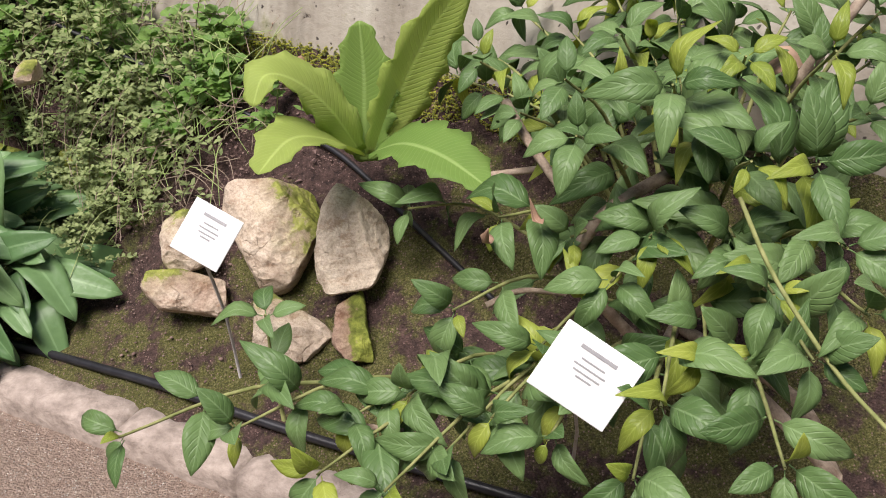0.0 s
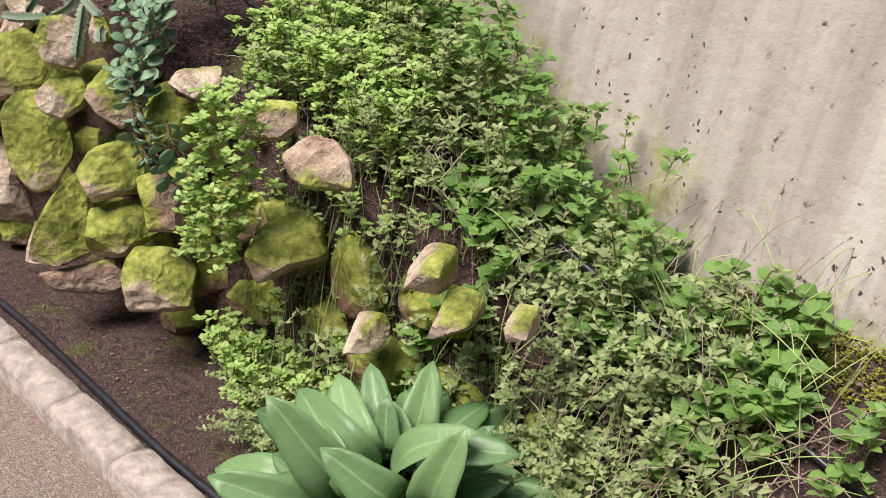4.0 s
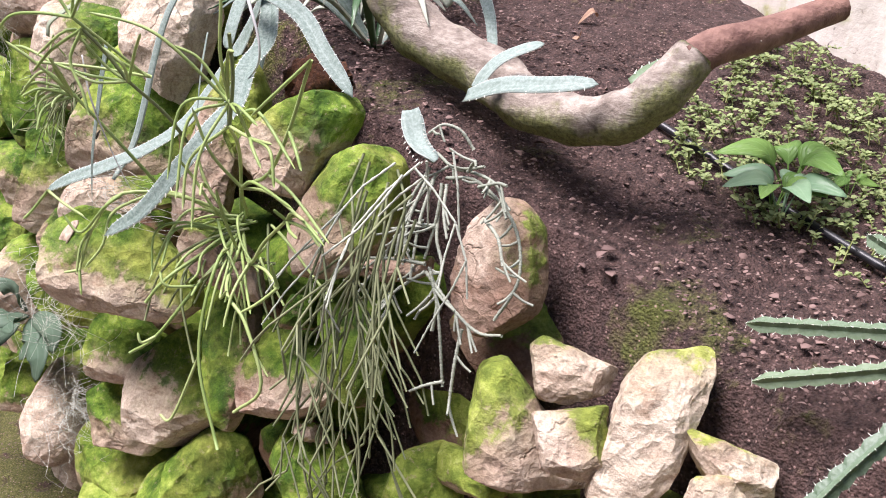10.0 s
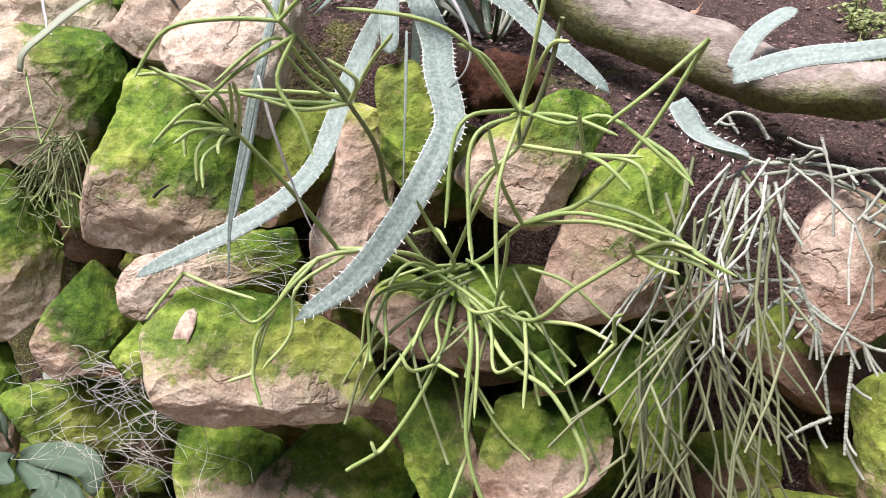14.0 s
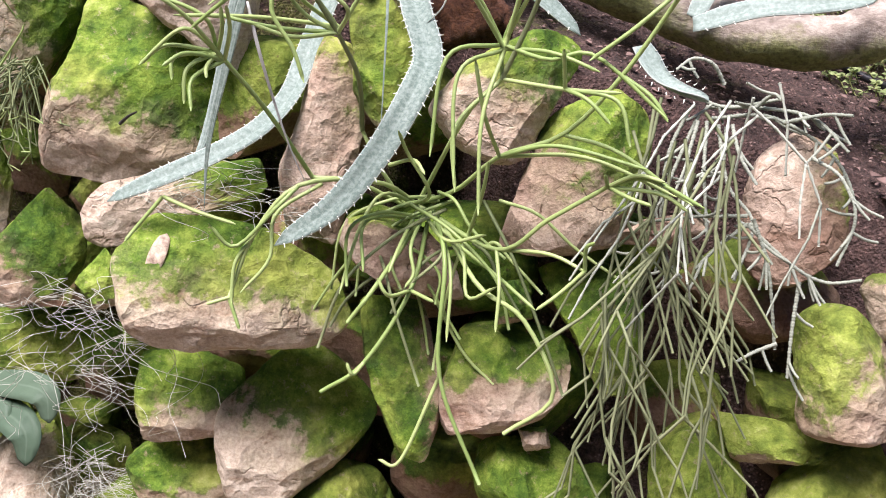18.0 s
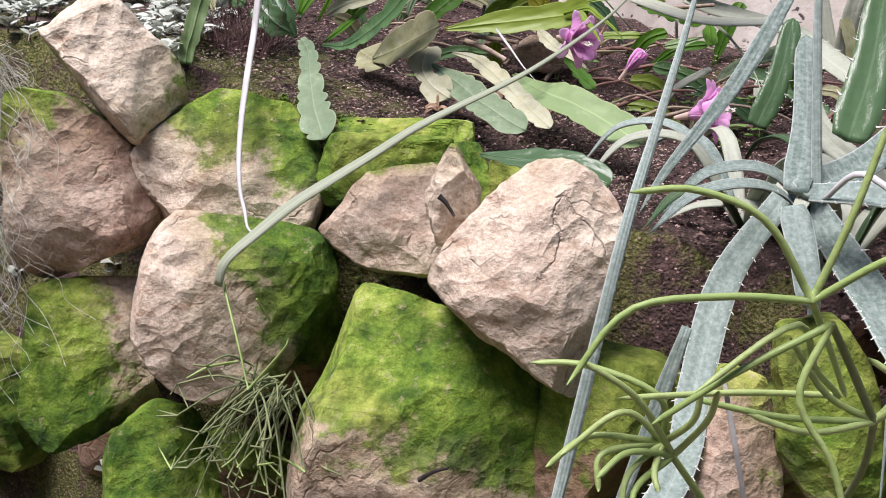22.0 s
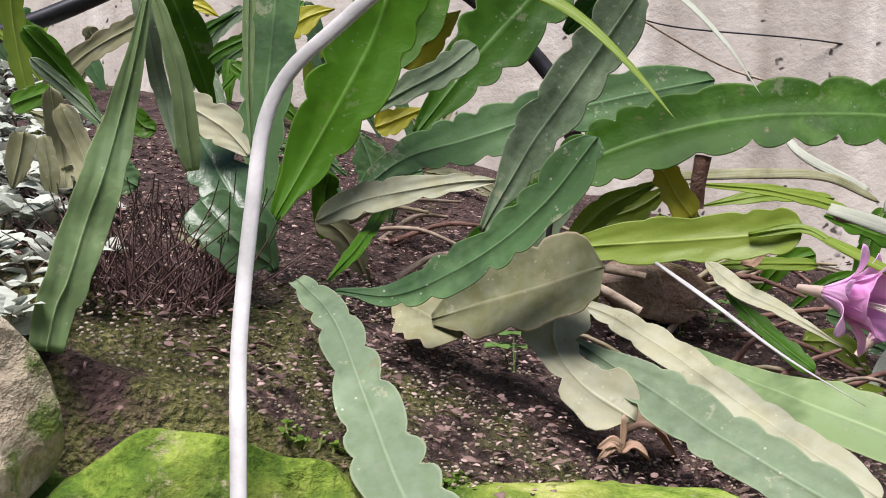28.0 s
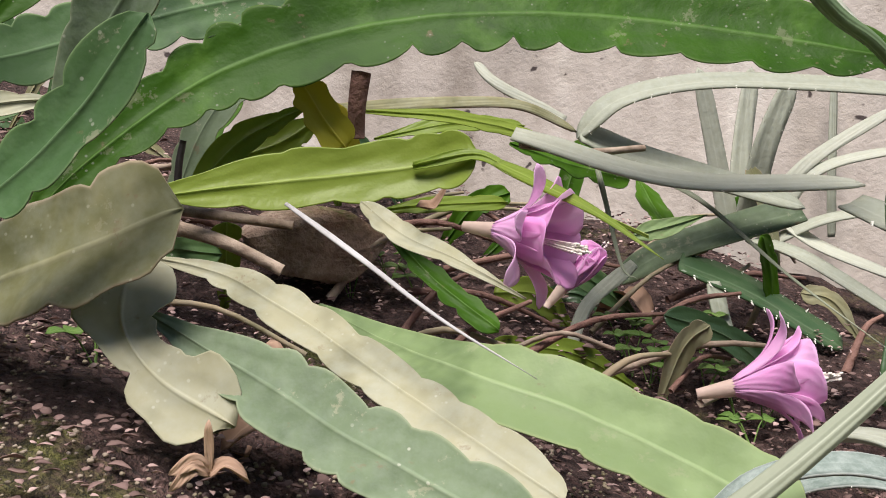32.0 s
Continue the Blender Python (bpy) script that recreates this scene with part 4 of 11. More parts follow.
boulder(-3.072, 2.651, 0.892, 0, -15, 0.120, ((-90, 0.095), (-75, 0.087), (-25, 0.079), (-9, 0.075), (7, 0.082), (56, 0.105), (117, 0.079), (165, 0.062),), 0.52, 65, 0.1, 1018)
boulder(-2.970, 2.632, 0.841, -5, -17, 0.070, ((-85, 0.020), (-65, 0.020), (14, 0.053), (106, 0.013), (125, 0.019),), 0.1, 90, 0, 1019)
boulder(-3.277, 2.618, 0.789, 10, -20, 0.083, ((-141, 0.052), (-111, 0.042), (-97, 0.047), (18, 0.057), (40, 0.042), (63, 0.041), (107, 0.060), (158, 0.071),), 0.15, 100, -0.1, 1020)
boulder(-2.821, 2.655, 0.864, -12, -16, 0.091, ((-170, 0.062), (-136, 0.080), (-77, 0.084), (-44, 0.069), (0, 0.062), (24, 0.064), (68, 0.085), (133, 0.074), (169, 0.059),), 0.1, 20, -0.25, 1021)
boulder(-3.267, 2.619, 0.618, 10, -27, 0.070, ((-173, 0.045), (-156, 0.042), (-116, 0.081), (-19, 0.058), (-4, 0.046), (14, 0.045), (87, 0.099),), 0.8, 200, 0, 1022)
boulder(-3.142, 2.624, 0.635, 4, -26, 0.107, ((-154, 0.091), (-84, 0.068), (-67, 0.061), (-43, 0.068), (-2, 0.079), (59, 0.080), (84, 0.070), (101, 0.070), (169, 0.069),), 0.42, 100, 0.05, 1023)
boulder(-3.135, 2.631, 0.733, 3, -22, 0.070, ((-77, 0.024), (7, 0.020), (99, 0.025), (178, 0.020),), 0.9, 90, 0, 1024)
boulder(-3.036, 2.626, 0.714, -2, -23, 0.097, ((-149, 0.033), (-85, 0.083), (-10, 0.061), (8, 0.055), (75, 0.072), (109, 0.081),), 1.1, 90, 0, 1025)
boulder(-3.430, 2.683, 0.498, 15, -30, 0.160, ((-167, 0.104), (-98, 0.108), (-50, 0.070), (-27, 0.090), (44, 0.101), (83, 0.115), (133, 0.085), (172, 0.098),), 0.58, 50, 0.55, 1026)
boulder(-3.573, 2.669, 0.541, 21, -27, 0.092, ((-168, 0.072), (-91, 0.061), (-44, 0.072), (-2, 0.075), (64, 0.061), (91, 0.061), (163, 0.073),), 0.66, 90, 0.2, 1027)
boulder(-3.580, 2.671, 0.400, 22, -32, 0.097, ((-166, 0.072), (-95, 0.062), (-37, 0.082), (12, 0.061), (84, 0.061), (126, 0.077),), 0.6, 100, 0.15, 1028)
boulder(-3.874, 2.812, 0.517, 30, -24, 0.092, ((-157, 0.092), (-142, 0.084), (-92, 0.059), (-77, 0.069), (4, 0.126), (63, 0.073), (87, 0.059), (105, 0.078),), 1, 90, 0, 1029)
boulder(-3.969, 2.732, 0.320, 35, -30, 0.076, ((-95, 0.051), (-23, 0.048), (14, 0.044), (80, 0.054), (174, 0.050),), 0.8, 90, 0, 1030)
boulder(-3.099, 2.611, 0.558, -1, -30, 0.070, ((-157, 0.015), (-74, 0.014), (16, 0.017), (98, 0.015),), 0.1, 90, 0.1, 1031)
boulder(-2.818, 2.614, 0.587, -15, -28, 0.070, ((-148, 0.046), (-80, 0.027), (-23, 0.049), (53, 0.032), (94, 0.026),), 0.95, 90, 0, 1032)
boulder(-2.572, 2.589, 0.753, 28, -22, 0.100, ((-91, 0.090), (-42, 0.057), (-21, 0.042), (10, 0.077), (101, 0.080), (144, 0.059), (166, 0.049),), 0.02, 90, 0.6, 1033)
boulder(-2.689, 2.610, 0.776, 32, -21, 0.070, ((-167, 0.044), (-105, 0.041), (-70, 0.037), (-17, 0.053), (69, 0.028), (118, 0.052),), 0.05, 90, 0.45, 1034)
boulder(-2.643, 2.537, 0.727, 32, -24, 0.070, ((-166, 0.040), (-106, 0.037), (-19, 0.038), (-3, 0.037), (100, 0.040),), 0.3, 30, 0.2, 1035)
boulder(-2.738, 2.586, 0.692, 34, -23, 0.112, ((-113, 0.076), (-82, 0.076), (35, 0.037), (110, 0.095), (173, 0.064),), 0.32, 140, 0.2, 1036)
boulder(-2.482, 2.588, 0.734, 25, -24, 0.070, ((-162, 0.036), (-141, 0.029), (-86, 0.038), (-9, 0.049), (73, 0.021),), 0.1, 90, 0.25, 1037)
boulder(-2.487, 2.554, 0.699, 26, -26, 0.070, ((-80, 0.030), (-51, 0.024), (35, 0.035), (100, 0.032), (165, 0.028),), 0.02, 90, 0.35, 1038)
boulder(-2.401, 2.455, 0.627, 40, -26, 0.131, ((-120, 0.108), (-84, 0.072), (-62, 0.085), (26, 0.079), (49, 0.091), (106, 0.084), (141, 0.072), (164, 0.084),), 0.72, 25, 0.15, 1039)
boulder(-2.549, 2.534, 0.584, 29, -30, 0.070, ((-179, 0.041), (-102, 0.092), (-23, 0.031), (12, 0.052), (83, 0.087), (159, 0.049),), 0.5, 70, 0.1, 1040)
boulder(-2.726, 2.609, 0.498, 33, -29, 0.121, ((-163, 0.082), (-108, 0.071), (-59, 0.083), (-2, 0.074), (21, 0.088), (110, 0.061), (139, 0.065),), 0.75, 50, 0.05, 1041)
boulder(-2.892, 2.607, 0.511, 39, -27, 0.090, ((-164, 0.061), (-120, 0.072), (-47, 0.069), (-8, 0.055), (25, 0.067), (107, 0.077), (159, 0.055),), 0.8, 100, 0, 1042)
boulder(-3.079, 2.621, 0.458, 43, -27, 0.118, ((-163, 0.064), (-134, 0.059), (-94, 0.090), (-21, 0.093), (20, 0.055), (78, 0.090), (152, 0.097),), 1.1, 90, 0, 1043)
boulder(-3.361, 2.653, 0.345, 49, -27, 0.134, ((-170, 0.086), (-124, 0.095), (-80, 0.094), (-38, 0.083), (12, 0.088), (62, 0.107), (126, 0.082), (167, 0.079),), 0.7, 120, 0.3, 1044)
boulder(-3.580, 2.682, 0.189, 52, -28, 0.147, ((-156, 0.111), (-107, 0.083), (-93, 0.086), (32, 0.069), (102, 0.099), (157, 0.120),), 1, 90, 0, 1045)
boulder(-3.855, 2.723, 0.308, 56, -23, 0.119, ((-178, 0.078), (-121, 0.109), (-77, 0.102), (-21, 0.067), (14, 0.089), (105, 0.098), (144, 0.061),), 0.2, 20, 0.3, 1046)
boulder(-3.240, 2.642, 0.234, 54, -26, 0.132, ((-155, 0.076), (-112, 0.086), (-31, 0.060), (-0, 0.085), (89, 0.084), (134, 0.074),), 0.7, 60, 0.3, 1047)
boulder(-3.074, 2.610, 0.242, 52, -28, 0.080, ((-179, 0.054), (-121, 0.055), (-68, 0.064), (-1, 0.053), (43, 0.051), (139, 0.054),), 0.55, 60, 0.3, 1048)
boulder(-2.867, 2.599, 0.369, 48, -27, 0.110, ((-151, 0.079), (-100, 0.063), (-72, 0.089), (26, 0.103), (63, 0.055), (85, 0.065), (112, 0.100),), 0.6, 20, 0.3, 1049)
boulder(-2.976, 2.596, 0.259, 50, -28, 0.070, ((-160, 0.017), (-143, 0.013), (-22, 0.029), (65, 0.021),), 0.1, 90, 0.3, 1050)
boulder(-3.562, 2.680, -0.012, 58, -28, 0.156, ((-138, 0.106), (-96, 0.084), (-20, 0.131), (34, 0.097), (79, 0.095), (155, 0.116),), 0.4, 0, 0.2, 1051)
boulder(-3.229, 2.634, 0.054, 54, -30, 0.076, ((-115, 0.046), (-58, 0.040), (1, 0.048), (75, 0.045), (164, 0.046),), 0.05, 90, -0.25, 1052)
boulder(-3.047, 2.611, 0.051, 51, -32, 0.075, ((-172, 0.042), (-130, 0.069), (-16, 0.056), (4, 0.046), (106, 0.094),), 0.15, 90, 0.1, 1053)
boulder(-2.880, 2.592, 0.187, 49, -31, 0.088, ((-177, 0.054), (-99, 0.083), (-33, 0.066), (-6, 0.055), (73, 0.081), (133, 0.072),), 0.55, 80, 0.25, 1054)
boulder(-2.690, 2.602, 0.199, 48, -27, 0.140, ((-137, 0.084), (-106, 0.100), (-6, 0.088), (9, 0.069), (95, 0.129), (162, 0.097),), -0.1, 90, 0.35, 1055)
boulder(-2.314, 2.413, 0.463, 45, -25, 0.122, ((-179, 0.076), (-147, 0.093), (-81, 0.118), (-40, 0.089), (2, 0.084), (27, 0.080), (96, 0.124), (148, 0.102),), 0.85, 90, 0.2, 1056)
boulder(-2.201, 2.405, 0.595, 35, -29, 0.083, ((-159, 0.058), (-122, 0.056), (-58, 0.042), (-23, 0.051), (48, 0.061), (101, 0.048), (144, 0.050),), 0.55, 30, 0.4, 1057)
boulder(-2.215, 2.435, 0.720, 34, -24, 0.090, ((-158, 0.058), (-104, 0.057), (-37, 0.060), (-8, 0.055), (63, 0.061), (101, 0.061), (157, 0.054),), 0.25, 150, 0.3, 1058)
boulder(-2.080, 2.425, 0.764, 30, -24, 0.070, ((-122, 0.030), (-44, 0.027), (23, 0.021), (82, 0.033), (173, 0.022),), 0.6, 30, 0.4, 1059)
boulder(-2.034, 2.414, 0.639, 28, -29, 0.113, ((-145, 0.074), (-121, 0.078), (-49, 0.073), (-25, 0.064), (2, 0.073), (55, 0.096), (123, 0.058), (154, 0.066),), 0.7, 60, 0.05, 1060)
boulder(-1.747, 2.333, 0.719, 16, -30, 0.070, ((-120, 0.038), (-101, 0.033), (-53, 0.041), (18, 0.054), (94, 0.036), (109, 0.033), (152, 0.049),), 0.08, 90, 0.45, 1061)
boulder(-1.815, 2.338, 0.625, 33, -26, 0.095, ((-157, 0.064), (-84, 0.059), (-34, 0.075), (34, 0.049), (64, 0.048), (124, 0.066), (164, 0.063),), 0.95, 90, 0, 1062)
boulder(-2.194, 2.334, 0.304, 44, -31, 0.128, ((-117, 0.111), (-76, 0.099), (-9, 0.073), (17, 0.095), (126, 0.060), (142, 0.048), (159, 0.054),), 0.95, 70, 0.2, 1063)
boulder(-2.034, 2.356, 0.461, 39, -28, 0.108, ((-156, 0.073), (-82, 0.063), (-19, 0.072), (17, 0.072), (106, 0.058), (147, 0.064),), 0.85, 60, 0.2, 1064)
boulder(-2.010, 2.332, 0.323, 39, -33, 0.105, ((-164, 0.082), (-99, 0.066), (-62, 0.056), (5, 0.091), (99, 0.061), (170, 0.074),), 0.95, 90, 0.2, 1065)
boulder(-1.856, 2.304, 0.439, 35, -31, 0.076, ((-171, 0.041), (-92, 0.068), (-5, 0.052), (29, 0.047), (107, 0.065),), 0.4, 180, -0.2, 1066)
boulder(-2.126, 2.323, 0.166, 42, -35, 0.070, ((-140, 0.071), (-102, 0.034), (-67, 0.056), (49, 0.061), (96, 0.034),), 0.05, 90, -0.1, 1067)
boulder(-1.872, 2.288, 0.247, 36, -37, 0.112, ((-173, 0.079), (-93, 0.074), (-8, 0.083), (44, 0.072), (88, 0.070), (152, 0.077),), 0.7, 60, 0.2, 1068)
boulder(-2.549, 2.548, 0.020, 47, -32, 0.070, ((-76, 0.076), (-17, 0.025), (8, 0.033), (157, 0.027), (171, 0.023),), 0.05, 90, 0.1, 1069)
boulder(-1.335, 2.135, 0.688, 17, -31, 0.073, ((-156, 0.057), (-123, 0.051), (-87, 0.046), (6, 0.062), (45, 0.050), (79, 0.048), (133, 0.050),), 0.2, -90, -0.08, 1070)
boulder(-1.471, 2.226, 0.455, 22, -36, 0.108, ((-156, 0.086), (-69, 0.052), (11, 0.077), (58, 0.075), (108, 0.055), (153, 0.059),), 0.8, 90, 0, 1071)
boulder(-1.523, 2.249, 0.703, 24, -27, 0.070, ((-149, 0.062), (-86, 0.038), (-52, 0.046), (9, 0.062), (84, 0.041), (111, 0.036),), 0.3, 90, -0.25, 1072)
boulder(-1.686, 2.230, 0.418, 31, -35, 0.070, ((-152, 0.029), (-74, 0.043), (5, 0.025), (72, 0.044), (162, 0.025),), 0.95, 90, 0, 1073)
boulder(-2.634, 2.574, 0.072, 48, -30, 0.070, ((-178, 0.042), (-111, 0.032), (-27, 0.037), (87, 0.033),), 0.8, 90, 0, 1074)
boulder(-3.767, 3.059, 1.190, 6, -4, 0.070, ((-94, 0.024), (10, 0.082), (90, 0.024), (173, 0.082),), 1.4, 90, 0, 1075)
boulder(-3.669, 2.989, 1.115, -1, -10, 0.070, ((-173, 0.031), (-159, 0.033), (-35, 0.051), (22, 0.031), (107, 0.076),), 1.4, 90, 0, 1076)
boulder(-3.611, 2.959, 1.126, -5, -10, 0.070, ((-173, 0.030), (-51, 0.027), (-29, 0.019), (76, 0.040),), 1.4, 90, 0, 1077)
boulder(-4.055, 3.027, 1.186, 24, -3, 0.070, ((-116, 0.032), (-53, 0.019), (52, 0.034), (128, 0.017),), 1.4, 90, 0, 1078)
boulder(-4.057, 2.794, 0.525, 45, -23, 0.117, ((-110, 0.101), (-85, 0.093), (-16, 0.066), (9, 0.077), (91, 0.092), (130, 0.072), (163, 0.058),), 0.4, 30, 0.3, 1079)
boulder(-4.214, 2.827, 0.541, 48, -21, 0.118, ((-111, 0.089), (-47, 0.051), (-24, 0.052), (78, 0.081), (102, 0.081), (173, 0.065),), 0.85, 90, 0.1, 1080)
boulder(-4.101, 2.752, 0.309, 47, -29, 0.105, ((-103, 0.058), (-2, 0.096), (65, 0.051), (87, 0.056), (179, 0.093),), 0.8, 90, 0.2, 1081)
boulder(-4.255, 2.782, 0.369, 50, -26, 0.084, ((-96, 0.065), (-23, 0.050), (23, 0.050), (96, 0.066), (173, 0.052),), 0.6, 90, 0.1, 1082)
rock(-1.085, 2.064, 0.561, 0.078, 0.073, 0.131, -0, 2, 0, 0, 0.2, 0.2, 77, parent=dry_wall)
rock(-1.232, 2.108, 0.372, 0.080, 0.066, 0.127, -8, 3, 0, 0, 0.1, 0.2, 78, parent=dry_wall)
rock(-1.018, 2.043, 0.500, 0.073, 0.073, 0.131, 4, 2, 0, 0, 0.3, 0, 79, parent=dry_wall)
rock(-0.889, 1.991, 0.546, 0.050, 0.041, 0.113, -3, 2, 0, 0, 0.1, 0.3, 80, parent=dry_wall)
rock(-4.457, 3.281, 1.267, 0.123, 0.107, 0.144, 12, -7, 0, 0, 0.7, 0.2, 90, parent=dry_wall, sub=5)

# smaller stones packed behind and between the face stones, and on past both ends of the view
rnd = random.Random(8)
for row in range(6):
    for k in range(20):
        x = -4.55 + 0.19 * k + 0.09 * (row % 2)
        z = 0.07 + 0.17 * row
        top = float(np.interp(x, TOP_X, TOP_Z))
        if z > top - 0.08:
            continue
        w = rnd.uniform(0.15, 0.21)
        # pale -0.7 puts the shade of the gaps into these stones' colour
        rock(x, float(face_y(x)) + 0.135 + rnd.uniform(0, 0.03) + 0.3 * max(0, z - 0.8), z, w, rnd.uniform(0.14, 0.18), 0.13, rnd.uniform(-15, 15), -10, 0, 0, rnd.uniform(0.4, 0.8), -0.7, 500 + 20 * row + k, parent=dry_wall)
for row in range(7):
    for k in range(3):
        x = -4.42 - 0.23 * k - 0.1 * (row % 2)
        z = 0.08 + 0.175 * row
        rock(x, float(face_y(x)) + 0.02 + 0.4 * max(0, z - 0.8), z, rnd.uniform(0.2, 0.27), rnd.uniform(0.16, 0.2), 0.17, rnd.uniform(-15, 15), -24, 0, 0, rnd.uniform(0.3, 0.9), rnd.uniform(-0.2, 0.3), 700 + 10 * row + k, parent=dry_wall)
for k in range(7):
    x = -4.2 + 0.21 * k
    rock(x, float(face_y(x)) + 0.0, 0.09, rnd.uniform(0.19, 0.24), rnd.uniform(0.17, 0.21), 0.17, rnd.uniform(-10, 10), -15, 0, 0, rnd.uniform(0.2, 0.8), rnd.uniform(-0.2, 0.3), 800 + k, parent=dry_wall)
for k in range(6):
    x = -4.1 + 0.23 * k
    rock(x, float(face_y(x)) + 0.01, 0.26, rnd.uniform(0.20, 0.25), rnd.uniform(0.16, 0.2), 0.17, rnd.uniform(-10, 10), -15, 0, 0, rnd.uniform(0.2, 0.8), rnd.uniform(-0.2, 0.3), 820 + k, parent=dry_wall)


# ---- plant builders ----
def crenate(pitch, depth):
    """Rounded lobes with narrow notches between them, each lobe rising slowly and dropping fast, out of step on the two rims."""
    def rim(s, side):
        q = s / pitch + 0.5 * side + 0.22 * math.sin(s * 17 + side * 2)
        k, u = math.floor(q), q % 1.0
        deep = depth * (0.5 + 0.7 * abs(math.sin(k * 12.99 + side * 7.1)))
        return 1 + depth * 0.5 - deep * 1.6 * (1 - math.sin(math.pi * u ** 0.72) ** 0.7)
    return rim


def shrub_twig(parent, pts, pairs, size, leafs, young, seed):
    """One leafy twig: a thin stem along pts with opposite leaves and a terminal whorl."""
    rnd = random.Random(seed)
    local(part("stem", tube(pts, 0.0045, 0.002, 5, 8), "shrubstem", parent), parent)
    path = spline(pts, 20)
    spin = rnd.uniform(0, 3.1)
    for j in range(pairs + 1):
        i = 20 - int(j * 20 / (pairs + 1.2))
        i = max(2, i)
        d = (path[i] - path[i - 2]).normalized()
        a = d.cross(Vector((0.2, -0.6, 0.7))).normalized()
        b = d.cross(a)
        spin += 1.4
        for k in range(4 if j == 0 else 2):
            w = spin + math.pi * k * (0.5 if j == 0 else 1.0) + rnd.uniform(-0.3, 0.3)
            out = a * math.cos(w) + b * math.sin(w)
            way = out * 1.0 + d * rnd.uniform(0.25, 0.7) + Vector((0, -0.1, -0.12))
            up = Vector((0, -0.45, 0.9)) + d * 0.3 + Vector((rnd.uniform(-.3, .3), rnd.uniform(-.3, .3), 0))
            me = (young if rnd.random() < (0.35 if j == 0 else 0.12) else leafs)[rnd.randrange(3)]
            leaf_at("leaf", me, parent, aim(path[i] + out * 0.012, way, up, size * rnd.uniform(0.7, 1.12) * (0.8 if j == 0 else 1.0), rnd.uniform(-0.4, 0.4)))


def upright_stem(parent, pts, leafs, size, gap, seed):
    """An upright stem of small round leaves in crossed pairs."""
    rnd = random.Random(seed)
    local(part("stem", tube(pts, 0.0035, 0.002, 5, 8), "redbark", parent), parent)
    path = spline(pts, 40)
    length = sum((a - b).length for a, b in zip(path, path[1:]))
    n = max(3, int(length / gap))
    for j in range(n + 1):
        i = int(4 + 36 * j / n)
        d = (path[i] - path[i - 2]).normalized()
        a = d.cross(Vector((0.4, 0.5, 0.2))).normalized()
        b = d.cross(a)
        for k in range(2 if j < n else 4):
            w = j * 1.57 + math.pi * k * (1 if j < n else 0.5) + rnd.uniform(-0.35, 0.35)
            out = a * math.cos(w) + b * math.sin(w)
            way = out + d * (0.15 if j < n else 0.7)
            leaf_at("leaf", leafs[rnd.randrange(len(leafs))], parent, aim(path[i] + out * 0.008, way, d + Vector((0, -0.5, 0.2)), size * rnd.uniform(0.75, 1.15) * (0.75 if j == n else 1), rnd.uniform(-0.3, 0.3)))


def cactus_stem(parent, pts, r, spines=26, seed=0):
    """A ribbed, spine-edged creeping cactus stem."""
    rnd = random.Random(seed)
    bm = bmesh.new()
    n, sides = 30, 8
    path = spline(pts, n)
    rings, crests = [], []
    for i, p in enumerate(path):
        t = (path[min(i + 1, n)] - path[max(i - 1, 0)]).normalized()
        a = t.cross(Vector((0.1, -0.5, 0.86))).normalized()
        b = a.cross(t)
        s = i / n
        rr = r * math.sqrt(max(0.02, 1 - max(0, (s - 0.9) / 0.1) ** 2)) * min(1, 0.6 + 3 * s)
        ring = []
        for k in range(sides):
            w = 2 * math.pi * k / sides + 0.4
            q = rr * ((1.0 + 0.16 * math.sin(i * 2.1)) if k % 2 == 0 else 0.46)
            c = p + (a * math.cos(w) + b * math.sin(w)) * q
            ring.append(bm.verts.new(c))
            if k % 2 == 0:
                crests.append((c, (c - p).normalized(), t))
        rings.append(ring)
    uv = bm.loops.layers.uv.verify()
    for i, (u, v) in enumerate(zip(rings, rings[1:])):
        for k in range(sides):
            fc = bm.faces.new((u[k], u[(k + 1) % sides], v[(k + 1) % sides], v[k]))
            for lp in fc.loops:
                lp[uv].uv = (0.5 if k % 2 else 0.2, i / n)
    bm.faces.new(rings[0])
    bm.faces.new(rings[-1][::-1])
    stem = local(part("stem", bm, "cactus", parent, "", False), parent)
    sb = bmesh.new()
    for c, o, t in crests:
        for _ in range(1):
            e = (o + t * rnd.uniform(-0.9, 0.9) + Vector((rnd.uniform(-.4, .4), rnd.uniform(-.4, .4), rnd.uniform(-.4, .4)))).normalized()
            tube_into(sb, [c - e * 0.001, c + e * rnd.uniform(0.002, 0.0042)], 0.0006, 0.0002, 3, 1)
    local(part("spine_fringe", sb, "spine", parent, "pale short spines along the ribs"), parent)


RIMMED = [-1, -0.95, -0.55, -0.1, -0.045, 0, 0.045, 0.1, 0.55, 0.95, 1]
WIDENING = lambda s: (0.22 + 0.78 * s ** 0.8) * math.sqrt(max(0.0, 1 - max(0.0, (s - 0.88) / 0.12) ** 2)) + 0.02
PADLIKE = lambda s: (0.75 + 0.25 * math.sin(s * 9)) * math.sqrt(max(0.0, 1 - max(0.0, (s - 0.8) / 0.2) ** 2)) + 0.02


